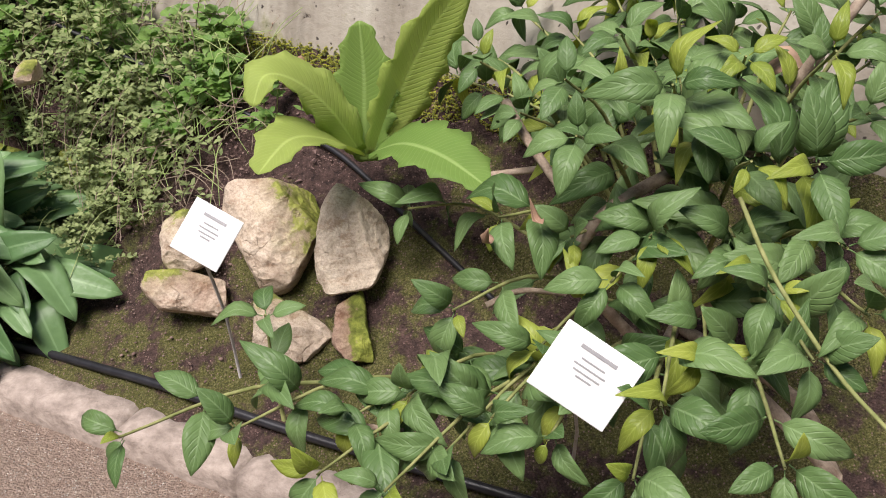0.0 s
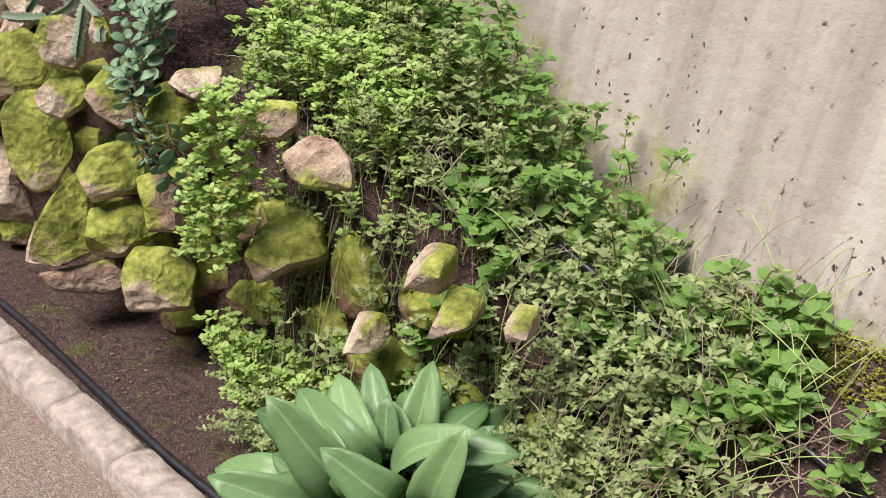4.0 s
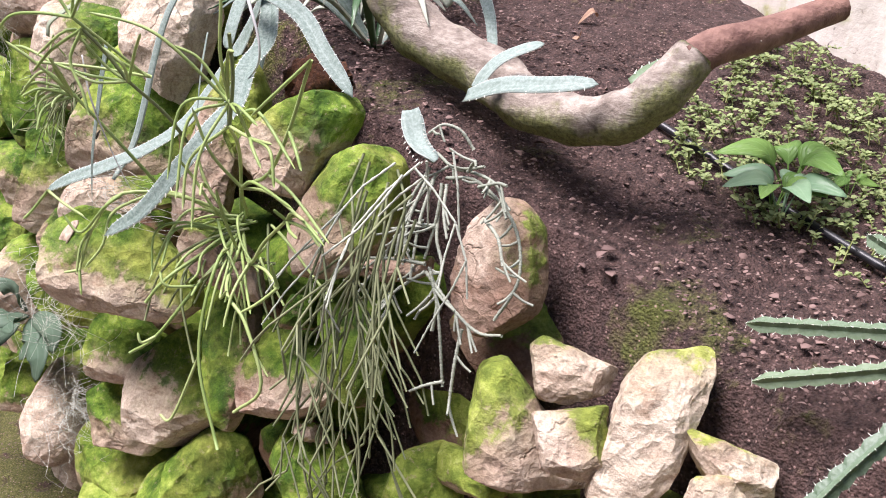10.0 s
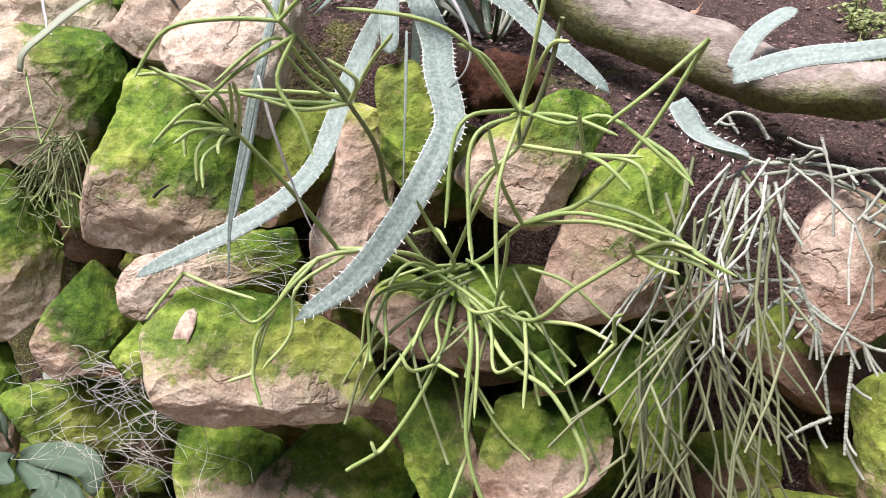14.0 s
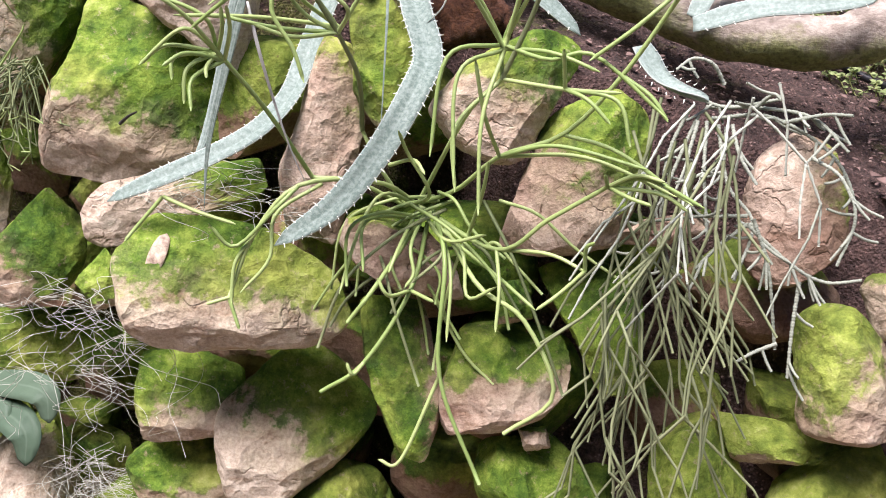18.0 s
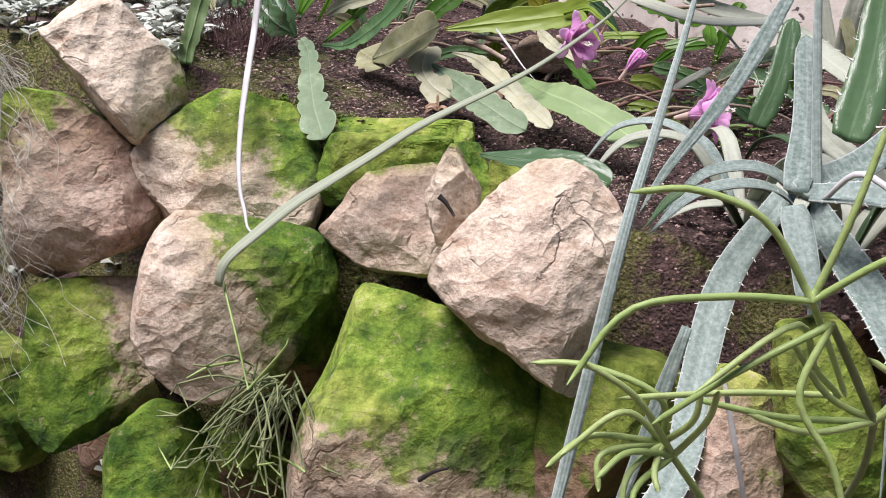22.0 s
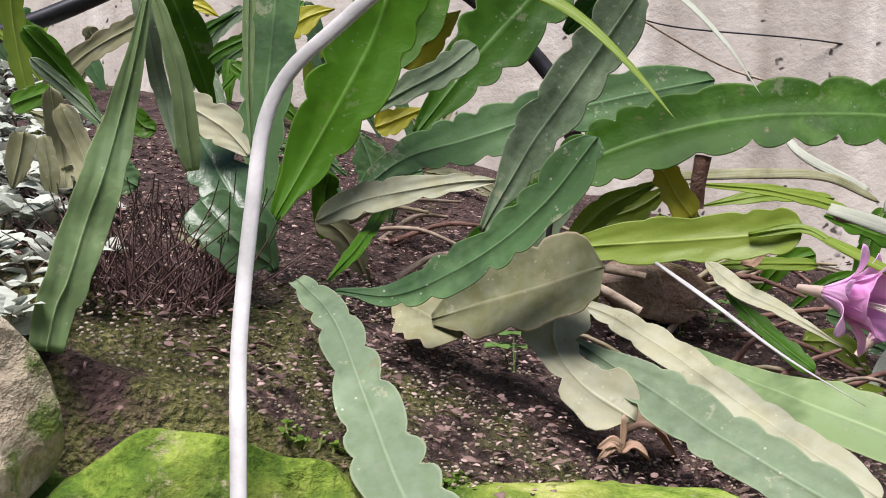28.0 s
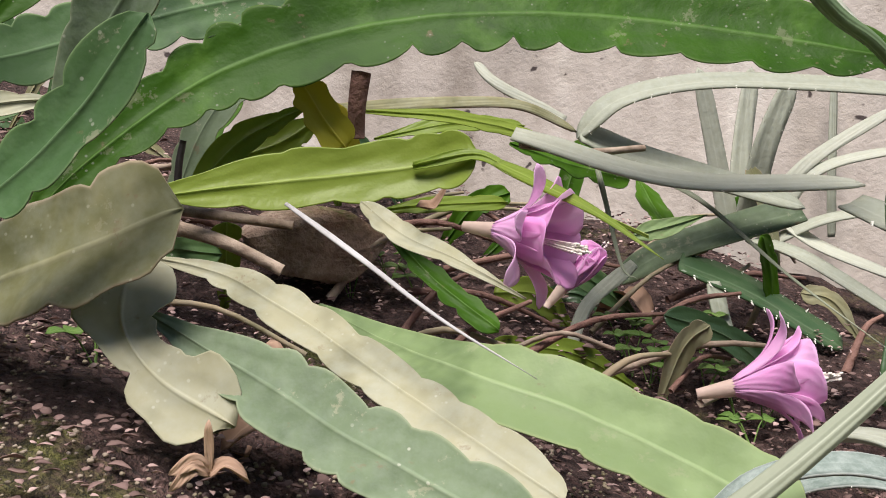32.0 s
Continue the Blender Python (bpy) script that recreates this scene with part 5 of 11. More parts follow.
def flat_stem(parent, pts, width, up, mat="epi", lobe=0.034, depth=0.2, fold=0.24, label="", name="stem", twist=0.0, shape=None, rib=0.0016):
    """A flat, notched cactus stem with a raised midrib; lobe is the length of one scallop."""
    path = spline(pts, 60)
    length = sum((a - b).length for a, b in zip(path, path[1:]))
    pitch = lobe / max(length, lobe)
    n = max(24, min(170, int(9 / pitch)))
    bm = bmesh.new()
    strap_into(bm, pts, width, up, shape or FLATSTEM, fold, n, 4, 0.0011, crenate(pitch, depth), twist, RIMMED)
    mid = spline(pts, n)
    half = len(RIMMED)
    bm.verts.ensure_lookup_table()
    for i in range(n + 1):
        t = (mid[min(i + 1, n)] - mid[max(i - 1, 0)]).normalized()
        nor = t.cross(Vector(up)).normalized().cross(t)
        for k, c in enumerate(RIMMED):
            lift = rib * max(0.0, 1 - abs(c) / 0.1) + 0.0012 * noise.noise(mid[i] * 35 + Vector((0, 0, c * 1.5)))
            for o in (0, half):
                bm.verts[i * 2 * half + 2 * k + (1 if o else 0)].co += nor * lift
    return local(part(name, bm, mat, parent, label), parent)


_bm = tube([(0, 0, 0), (0, 0.5, 0.0), (0, 1, 0.12)], 0.2, 0.03, 5, 2)
TOOTH = bpy.data.meshes.new("tooth")
_bm.to_mesh(TOOTH)
_bm.free()
TOOTH.materials.append(MAT["spine"])


def strap_leaf(parent, pts, width, up, mat, teeth=0, shape=None, fold=0.3, label="", name="leaf", n=30, thick=0.003, twist=0.0, seed=1, rib=0.0):
    shape = shape or STRAP
    leaf = local(part(name, strap(pts, width, up, shape, fold, n, 4, thick, None, twist), mat, parent, label), parent)
    if rib:
        keel = part("midrib", tube(pts, rib, rib * 0.5, 5, n), mat, leaf)
        keel.matrix_parent_inverse = Matrix.Translation(-parent.location)
    if teeth:
        rnd = random.Random(seed)
        path = spline(pts, teeth)
        upv = Vector(up).normalized()
        for i in range(1, teeth):
            s = i / teeth
            t = (path[i + 1] - path[i - 1]).normalized()
            side = t.cross(upv).normalized()
            nor = side.cross(t)
            h = 0.5 * width * shape(s)
            for sg in (-1, 1):
                c = path[i] + side * (sg * h) + nor * (h * fold)
                e = (side * sg + t * rnd.uniform(0.1, 0.9)).normalized()
                leaf_at("tooth", TOOTH, parent, aim(c - e * 0.002, e, nor, width * rnd.uniform(0.10, 0.19)))
    return leaf


def flower(at, way, size, open_=1.0):
    """A trumpet-shaped pink cactus flower with a cream brush of stamens."""
    way = Vector(way).normalized()
    f = thing("flower", at, "open pink trumpet cactus flower with cream stamens" if open_ > 0.5 else "pink cactus flower bud half open", "flower", "pink cactus flowers")
    a = way.cross(Vector((0.1, 0.3, 1))).normalized()
    b = way.cross(a)
    at = Vector(at)
    broad = lambda s: (0.25 + 0.95 * math.sin(math.pi * min(1, s ** 1.15 * 0.93)) ** 0.8) if s < 0.99 else 0.12
    local(part("flower_tube", tube([at - way * size * 0.62, at - way * size * 0.3, at], size * 0.06, size * 0.13, 8, 6), "tubegreen", f, "pale green-pink flower tube"), f)
    rnd = random.Random(int(size * 1000))
    for k in range(14):
        inner = k >= 7
        w = 2 * math.pi * (k % 7) / 7 + (0.45 if inner else 0) + rnd.uniform(-0.12, 0.12)
        o = a * math.cos(w) + b * math.sin(w)
        out = (0.34 if inner else 0.60) * open_ + 0.04 + rnd.uniform(-0.04, 0.05)
        reach = (0.66 if inner else 0.44) + rnd.uniform(-0.06, 0.06)
        curl = -0.02 if inner else -0.10 * open_
        pts = [at - way * size * 0.25 + o * size * 0.08, at + way * size * 0.15 + o * size * (0.12 + 0.3 * out), at + way * size * reach * 0.75 + o * size * (0.08 + 0.75 * out), at + way * size * (reach + curl) + o * size * (0.1 + out * 1.1)]
        local(part("petal", strap(pts, size * (0.42 if inner else 0.27), -o + way * 0.35, broad, 0.16, 12, 6, 0.0004), "petal", f), f)
    sb = bmesh.new()
    for _ in range(30 if open_ > 0.5 else 6):
        j = Vector((rnd.uniform(-1, 1), rnd.uniform(-1, 1), rnd.uniform(-1, 1))) * size * 0.05
        e = at + way * size * rnd.uniform(0.68, 0.86) + j - Vector((0, 0, size * 0.07))
        tube_into(sb, [at, at + way * size * 0.4 + j * 0.5 - Vector((0, 0, size * 0.04)), e], size * 0.009, size * 0.007, 4, 3)
        tube_into(sb, [e, e + way * size * 0.035], size * 0.017, size * 0.012, 5, 1)
    local(part("stamen_brush", sb, "stamen", f, "cream brush of stamens"), f)
    return f


def leafy_mat(name, label, category, mat, stemmat, spots, leaf, width, seed, lift=0.03, leaves=7, reach=0.09, shape=OVATE, spread=1.0):
    """Uncountable small-leaved growth: little sprigs at spots (x, y), each a thin stem with leaves, on the soil."""
    rnd = random.Random(seed)
    lb, sb = bmesh.new(), bmesh.new()
    V, F, UVS = [], [], []
    S_V, S_F = [], []
    for x, y, dz in spots:
        base = Vector((x, y, ground_z(x, y) + dz - 0.004))
        w = rnd.uniform(0, 6.28)
        tip = base + Vector((math.cos(w) * reach * spread, math.sin(w) * reach * spread, 0)) * rnd.uniform(0.3, 1) + Vector((0, 0, lift * rnd.uniform(0.5, 1.6)))
        mid = base.lerp(tip, 0.5) + Vector((0, 0, lift * 0.6))
        path = spline([base, mid, tip], leaves)
        k0 = len(S_V)
        for p in path:
            S_V += [(p.x - 0.0012, p.y, p.z), (p.x + 0.0012, p.y + 0.0008, p.z), (p.x, p.y - 0.001, p.z + 0.0012)]
        for i in range(leaves):
            for q in range(3):
                S_F.append((k0 + 3 * i + q, k0 + 3 * i + (q + 1) % 3, k0 + 3 * i + 3 + (q + 1) % 3, k0 + 3 * i + 3 + q))
        for i in range(1, leaves + 1):
            for sd in (0, 1):
                wa = w + i * 1.7 + sd * math.pi + rnd.uniform(-0.4, 0.4)
                out = Vector((math.cos(wa), math.sin(wa), rnd.uniform(0.1, 0.75))).normalized()
                L = leaf * rnd.uniform(0.65, 1.2)
                side = out.cross(Vector((rnd.uniform(-.4, .4), rnd.uniform(-.8, 0), 1))).normalized() * (width / leaf * L * 0.5)
                nor = side.cross(out).normalized()
                p = path[i]
                m1, m2, e = p + out * L * 0.35 + nor * L * 0.10, p + out * L * 0.7 + nor * L * 0.08, p + out * L - nor * L * 0.05
                k = len(V)
                V += [p[:], (m1 - side * 0.95)[:], (m1 - nor * L * 0.06)[:], (m1 + side * 0.95)[:], (m2 - side * 0.75)[:], (m2 - nor * L * 0.05)[:], (m2 + side * 0.75)[:], e[:]]
                F += [(k, k + 2, k + 1), (k, k + 3, k + 2), (k + 1, k + 2, k + 5, k + 4), (k + 2, k + 3, k + 6, k + 5), (k + 4, k + 5, k + 7), (k + 5, k + 6, k + 7)]
                UVS += [(.5, 0), (.5, .35), (0, .35), (.5, 0), (1, .35), (.5, .35), (0, .35), (.5, .35), (.5, .7), (0, .7), (.5, .35), (1, .35), (1, .7), (.5, .7), (0, .7), (.5, .7), (.5, 1), (.5, .7), (1, .7), (.5, 1)]
    lb.free()
    sb.free()
    root = tagged(new(name), label, category, kind="stuff")
    me = bpy.data.meshes.new("foliage")
    me.from_pydata(V, [], F)
    me.uv_layers.new().data.foreach_set("uv", [c for q in UVS for c in q])
    shared("foliage", me, mat, root)
    me = bpy.data.meshes.new("stems")
    me.from_pydata(S_V, [], S_F)
    shared("stems", me, stemmat, root)
    return root


def scatter(n, x0, x1, y0, y1, seed, keep=lambda x, y: True, dz=(0.0, 0.0)):
    rnd, out = random.Random(seed), []
    while len(out) < n:
        x, y = rnd.uniform(x0, x1), rnd.uniform(y0, y1)
        if keep(x, y):
            out.append((x, y, rnd.uniform(*dz)))
    return out


def hanging_hair(name, label, at, span, fall, n, seed, r=0.00042, mat="lichen", curl=0.045, depth=0.03):
    """A beard of fine curling strands."""
    rnd = random.Random(seed)
    bm = bmesh.new()
    for _ in range(n):
        p = Vector(at) + Vector((rnd.uniform(-span, span), rnd.uniform(-depth, depth), rnd.uniform(-0.03, 0.03)))
        pts, L = [p.copy()], fall * rnd.uniform(0.3, 1.0)
        for _k in range(6):
            p = p + Vector((rnd.uniform(-curl, curl), rnd.uniform(-curl, curl) * 0.7, -L / 6 * rnd.uniform(0.5, 1.4)))
            pts.append(p.copy())
        tube_into(bm, pts, r, r * 0.7, 3, 18)
    return tagged(part(name, bm, mat), label, "hanging moss", kind="stuff")


def plant_label(at, yaw, lean, w, h, rows, foot):
    """A white label plate on a thin stake, its print in bars."""
    s = thing("plant_label", foot, "white plastic plant name label on a thin grey stake", "plant label", "plant labels")
    m = Matrix.Translation(at) @ Matrix.Rotation(radians(yaw), 4, "Z") @ Matrix.Rotation(radians(lean), 4, "X") @ Matrix.Rotation(radians(rows), 4, "Y")
    bm = bmesh.new()
    bmesh.ops.create_cube(bm, size=1)
    for v in bm.verts:
        v.co = Vector((v.co.x * w, v.co.y * 0.003, v.co.z * h))
    bmesh.ops.bevel(bm, geom=bm.edges[:], offset=0.001, segments=1, affect="EDGES")
    bm.transform(m)
    local(part("plate", bm, "sign", s, smooth=False), s)
    for z, ww in ((0.31, 0.46), (0.17, 0.30), (0.08, 0.40), (0.0, 0.34), (-0.07, 0.2)):
        bm = bmesh.new()
        bmesh.ops.create_cube(bm, size=1)
        for v in bm.verts:
            v.co = Vector((v.co.x * w * ww, v.co.y * 0.001 - 0.0021, v.co.z * h * (0.05 if z > 0.3 else 0.022) + z * h))
        bm.transform(m)
        local(part("text_line", bm, "ink", s, "line of small grey print", False), s)
    bm = tube([foot, Vector(foot).lerp(m.translation, 0.5), m @ Vector((0, 0.004, -h * 0.3))], 0.0032, 0.0028, 6, 4)
    local(part("stake", bm, "stake", s), s)
    return s


def kerb_stone(x0, x1, seed):
    rnd = random.Random(seed)
    a, b = Vector((x0, float(kerb_y(x0)), 0)), Vector((x1, float(kerb_y(x1)), 0))
    t = (b - a).normalized()
    o = Vector((-t.y, t.x, 0))
    bm = bmesh.new()
    n = 12
    sect = [(0.0, -0.03), (0.0, 0.045), (0.012, 0.058), (0.05, 0.062), (0.085, 0.057), (0.095, 0.04), (0.095, -0.03)]
    rings = []
    for i in range(n + 1):
        p = a.lerp(b, 0.004 + 0.992 * i / n)
        end = 0.006 if i in (0, n) else 0
        ring = []
        for u, z in sect:
            q = p + o * (u * (1 - end * 3) + 0.006 * noise.noise((p.x * 22, p.y * 22, u * 40))) + Vector((0, 0, z - end + (0.008 * noise.noise((p.x * 30, p.y * 30, u * 50 + 9)) if z > 0 else 0)))
            ring.append(bm.verts.new(q))
        rings.append(ring)
    for u, v in zip(rings, rings[1:]):
        for k in range(len(sect) - 1):
            bm.faces.new((u[k], v[k], v[k + 1], u[k + 1]))
    bm.faces.new(rings[0])
    bm.faces.new(rings[-1][::-1])
    bmesh.ops.recalc_face_normals(bm, faces=bm.faces)
    return part("kerb_stone", bm, "kerb")


STRAP = lambda s: min(1, 0.7 + 2 * s) * (math.sqrt(max(0.0, 1 - max(0.0, (s - 0.8) / 0.2) ** 2)) * (1 - 0.25 * s)) + 0.03


def stem_tangle(name, label, mat, spots, length, r, seed):
    """Loose dry stems arching over the ground, too many to count."""
    rnd = random.Random(seed)
    bm = bmesh.new()
    for x, y, dz in spots:
        a = Vector((x, y, ground_z(x, y) + dz))
        w = rnd.uniform(0, 6.28)
        L1 = length * rnd.uniform(0.4, 1.3)
        b = a + Vector((math.cos(w), math.sin(w), 0)) * L1
        b.z = ground_z(b.x, b.y) + dz + rnd.uniform(-0.02, 0.06)
        tube_into(bm, [a, (a + b) / 2 + Vector((rnd.uniform(-.02, .02), rnd.uniform(-.02, .02), rnd.uniform(0.01, 0.06))), b], r, r * 0.6, 4, 7)
    return tagged(part(name, bm, mat), label, "dry stems", kind="stuff")


# ---- kerb, hoses, lamp ----
kerb = tagged(new('kerb'), 'weathered grey stone kerb along the bed', 'kerb', kind='structure')
x = -5.4
for i in range(26):
    w = 0.24 + 0.05 * ((i * 7) % 5) / 4
    kerb_stone(x, x + w, i).parent = kerb
    x += w

hose = tagged(part('irrigation_hose', tube([(q, float(kerb_y(q)) + 0.135 + 0.012 * math.sin(q * 5), ground_z(q, float(kerb_y(q)) + 0.135) + 0.012) for q in np.arange(-5.2, 1.4, 0.15).tolist()], 0.0095, 0.0095, 8, 90), 'hose'), 'black plastic irrigation hose laid inside the kerb', 'hose')
bed_hose = tagged(part('irrigation_hose', tube([(-2.855, 3.059, 1.039), (-2.678, 3.010, 0.978), (-2.533, 2.960, 0.928)] + [(-2.299, 2.862, 0.874), (-1.997, 2.780, 0.831), (-1.829, 2.688, 0.792), (-1.657, 2.628, 0.763)] + [(-0.398, 2.000, 0.436), (-0.312, 1.949, 0.433), (-0.204, 1.862, 0.413), (-0.034, 1.669, 0.343), (0.110, 1.507, 0.284)], 0.006, 0.006, 8, 70), 'hose'), 'black drip hose lying across the planted soil', 'hose')
lamp = thing('ground_lamp', (-1.065, 1.417, 0.0), 'round recessed path lamp with a steel ring', 'path lamp')
def ring_mesh(r0, r1, z0, z1):
    bm = bmesh.new()
    n = 40
    prof = [(r0, z0), (r0, z1), (r1, z1 - 0.002), (r1 + 0.002, z0)]
    rows = [[bm.verts.new((r * math.cos(2 * math.pi * k / n), r * math.sin(2 * math.pi * k / n), z)) for k in range(n)] for r, z in prof]
    for a, b in zip(rows, rows[1:]):
        for k in range(n):
            bm.faces.new((a[k], a[(k + 1) % n], b[(k + 1) % n], b[k]))
    bmesh.ops.recalc_face_normals(bm, faces=bm.faces)
    return bm
part('ring', ring_mesh(0.036, 0.055, -0.01, 0.008), 'steel', lamp, 'brushed steel ring')
bm = bmesh.new()
bmesh.ops.create_uvsphere(bm, u_segments=32, v_segments=12, radius=0.036)
for v in bm.verts:
    v.co.z *= 0.18
part('lens', bm, 'glass', lamp, 'domed frosted lens')


# ---- stones and labels of the first bed ----
boulder(-0.524, 1.727, 0.296, 15, -36, 0.081, ((-173, 0.051), (-113, 0.062), (-76, 0.061), (3, 0.056), (66, 0.062), (111, 0.060), (169, 0.049),), 0.05, 90, 0.65, 300, label='bare pale sandstone edging stone standing in the bed')
boulder(-0.520, 1.645, 0.224, 16, -39, 0.081, ((-150, 0.059), (-106, 0.040), (-10, 0.082), (66, 0.043), (81, 0.044), (153, 0.080),), 0.1, 90, 0.3, 301, label='squat edging stone lying half sunk in the soil')
boulder(-0.337, 1.712, 0.321, 8, -36, 0.153, ((-156, 0.074), (-79, 0.113), (-34, 0.083), (16, 0.102), (67, 0.105), (88, 0.106), (162, 0.113),), 0.2, 20, 0.5, 302, label='bare pale sandstone edging stone standing in the bed')
boulder(-0.175, 1.626, 0.366, 1, -37, 0.107, ((-180, 0.065), (-149, 0.094), (-82, 0.100), (-27, 0.079), (-4, 0.076), (44, 0.071), (59, 0.077), (131, 0.094), (170, 0.065),), -0.4, 90, 0.9, 303, label='bare pale sandstone edging stone standing in the bed')
boulder(-0.299, 1.561, 0.195, 7, -42, 0.100, ((-98, 0.061), (-53, 0.068), (31, 0.062), (54, 0.042), (104, 0.080), (174, 0.070),), 0.08, 90, 0.6, 304, label='bare pale sandstone edging stone standing in the bed')
boulder(-0.176, 1.522, 0.219, 2, -43, 0.070, ((-140, 0.041), (-92, 0.056), (9, 0.035), (120, 0.054), (172, 0.032),), 0.5, 0, -0.15, 305, label='squat edging stone with moss, half sunk in the soil')
plant_label((-0.387, 1.395, 0.511), 0, -28, 0.088, 0.094, 30, (-0.395, 1.514, 0.109))
plant_label((0.175, 0.952, 0.577), 0, -28, 0.113, 0.094, 34, (0.219, 1.245, 0.127))

# ---- yellow-green nest fern ----
fern = thing('birds_nest_fern', (-0.150, 1.715, 0.400), 'yellow-green nest fern with broad wavy fronds', 'fern')
def frond(parent, pts, width, up, wave=0.13, label='', mat='nest'):
    bm = strap(pts, width, up, lambda s: (0.12 + 1.1 * math.sin(math.pi * min(1, 0.04 + s * 0.93)) ** 0.75) if s < 0.99 else 0.1, 0.22, 30, 6, 0.0012, lambda s, side: 1 + wave * math.sin(s * 31 + 3 * side) + wave * 0.6 * math.sin(s * 67 + side))
    return local(part('frond', bm, mat, parent, label), parent)

frond(fern, [(-0.142, 1.710, 0.486), (-0.148, 1.720, 0.566), (-0.146, 1.730, 0.652), (-0.151, 1.740, 0.753)], 0.095, (0, -1, 0.1), mat='nest')
frond(fern, [(-0.134, 1.710, 0.499), (-0.086, 1.720, 0.606), (-0.028, 1.730, 0.726), (0.052, 1.740, 0.843)], 0.092, (0.4, -0.9, 0.2), mat='nestpale')
frond(fern, [(-0.158, 1.700, 0.512), (-0.201, 1.665, 0.608), (-0.256, 1.630, 0.681), (-0.303, 1.595, 0.706), (-0.323, 1.560, 0.665)], 0.078, (-0.3, -0.5, 0.8), mat='nestpale')
frond(fern, [(-0.162, 1.700, 0.506), (-0.205, 1.610, 0.578), (-0.257, 1.520, 0.622), (-0.300, 1.430, 0.604)], 0.09, (-0.2, -0.6, 0.8), mat='nestpale')
frond(fern, [(-0.130, 1.700, 0.511), (-0.068, 1.610, 0.570), (0.002, 1.520, 0.589), (0.076, 1.430, 0.577)], 0.1, (0.2, -0.6, 0.8), mat='nest')

# ---- broad-leaved rosette by the kerb ----
hosta = thing('broad_leaf_plant', (-1.040, 1.875, 0.040), 'bushy deep green broad-leaved plant beside the kerb', 'plant')
rnd = random.Random(11)
HOSTA = [leaf_mesh('blade', 0.215, 0.088, BROAD, 0.35, 0.2, 10, 6, 'hosta', 0.0, 0.0008, 0.03), leaf_mesh('blade', 0.16, 0.092, BROAD, 0.55, 0.12, 10, 6, 'hosta', 0.0, 0.0008, 0.03), leaf_mesh('blade', 0.21, 0.076, BROAD, 0.25, 0.3, 10, 6, 'hosta', 0.0, 0.0008, 0.03)]
hc = hosta.location
for i in range(100):
    ring = i / 100
    w = i * 2.39996
    low = ring ** 0.8
    out = Vector((math.cos(w), math.sin(w), 0))
    h = 0.265 - 0.185 * low + rnd.uniform(-0.02, 0.02)
    p = hc + out * (0.03 + 0.17 * low) + Vector((0, 0, h))
    way = out * (0.35 + 0.9 * low) + Vector((0, -0.12, 0.75 - 0.95 * low + rnd.uniform(-0.1, 0.1)))
    local(part('stalk', tube([hc + out * 0.015, hc + out * (0.03 + 0.08 * low) + Vector((0, 0, h * 0.6)), p], 0.004, 0.003, 5, 5), 'hosta', hosta), hosta)
    leaf_at('leaf', HOSTA[i % 3], hosta, aim(p, way + Vector((rnd.uniform(-.5, .5), rnd.uniform(-.5, .5), rnd.uniform(-.3, .3))), Vector((0, -0.7, 0.8)), rnd.uniform(0.55, 1.1), rnd.uniform(-0.6, 0.6)))


# ---- the leafy shrub ----
shrub_bush = thing('leafy_shrub', (0.415, 1.428, 0.327), 'spreading leafy shrub with glossy oval leaves', 'shrub')
SHRUB = [leaf_mesh('blade', 0.105, 0.054, OVATE, 0.3, 0.16, 8, 4, 'shrub', 0.012), leaf_mesh('blade', 0.11, 0.05, OVATE, 0.42, 0.22, 8, 4, 'shrub', 0.012), leaf_mesh('blade', 0.095, 0.05, OVATE, 0.15, 0.1, 8, 4, 'shrub', 0.012)]
YOUNG = [leaf_mesh('blade', 0.085, 0.036, LANCE, 0.3, 0.25, 8, 4, 'shrubnew', 0.01), leaf_mesh('blade', 0.095, 0.04, LANCE, 0.45, 0.2, 8, 4, 'shrubnew', 0.01), leaf_mesh('blade', 0.07, 0.034, OVATE, 0.2, 0.2, 8, 4, 'shrubnew', 0.01)]
shrub_twig(shrub_bush, [(-0.100, 1.201, 0.358), (-0.272, 1.109, 0.427), (-0.443, 1.017, 0.416)], 2, 0.86, SHRUB, YOUNG, 1)
shrub_twig(shrub_bush, [(-0.005, 1.205, 0.364), (-0.145, 1.114, 0.435), (-0.285, 1.023, 0.425)], 2, 0.86, SHRUB, YOUNG, 2)
shrub_twig(shrub_bush, [(0.090, 1.210, 0.372), (-0.018, 1.120, 0.445), (-0.127, 1.031, 0.438)], 3, 0.86, SHRUB, YOUNG, 3)
shrub_twig(shrub_bush, [(0.067, 1.159, 0.359), (-0.049, 1.053, 0.428), (-0.165, 0.946, 0.416)], 2, 1.0, SHRUB, YOUNG, 4)
shrub_twig(shrub_bush, [(0.204, 1.182, 0.396), (0.134, 1.084, 0.478), (0.063, 0.985, 0.479)], 2, 0.86, SHRUB, YOUNG, 5)
shrub_twig(shrub_bush, [(0.136, 1.219, 0.388), (0.044, 1.133, 0.466), (-0.049, 1.047, 0.465)], 3, 0.86, SHRUB, YOUNG, 6)
shrub_twig(shrub_bush, [(0.234, 1.299, 0.470), (0.123, 1.220, 0.545), (0.013, 1.141, 0.540)], 2, 0.86, SHRUB, YOUNG, 7)
shrub_twig(shrub_bush, [(0.264, 1.346, 0.511), (0.171, 1.296, 0.611), (0.079, 1.245, 0.631)], 2, 1.0, SHRUB, YOUNG, 8)
shrub_twig(shrub_bush, [(0.255, 1.446, 0.579), (0.156, 1.458, 0.720), (0.058, 1.469, 0.781)], 3, 0.86, SHRUB, YOUNG, 9)
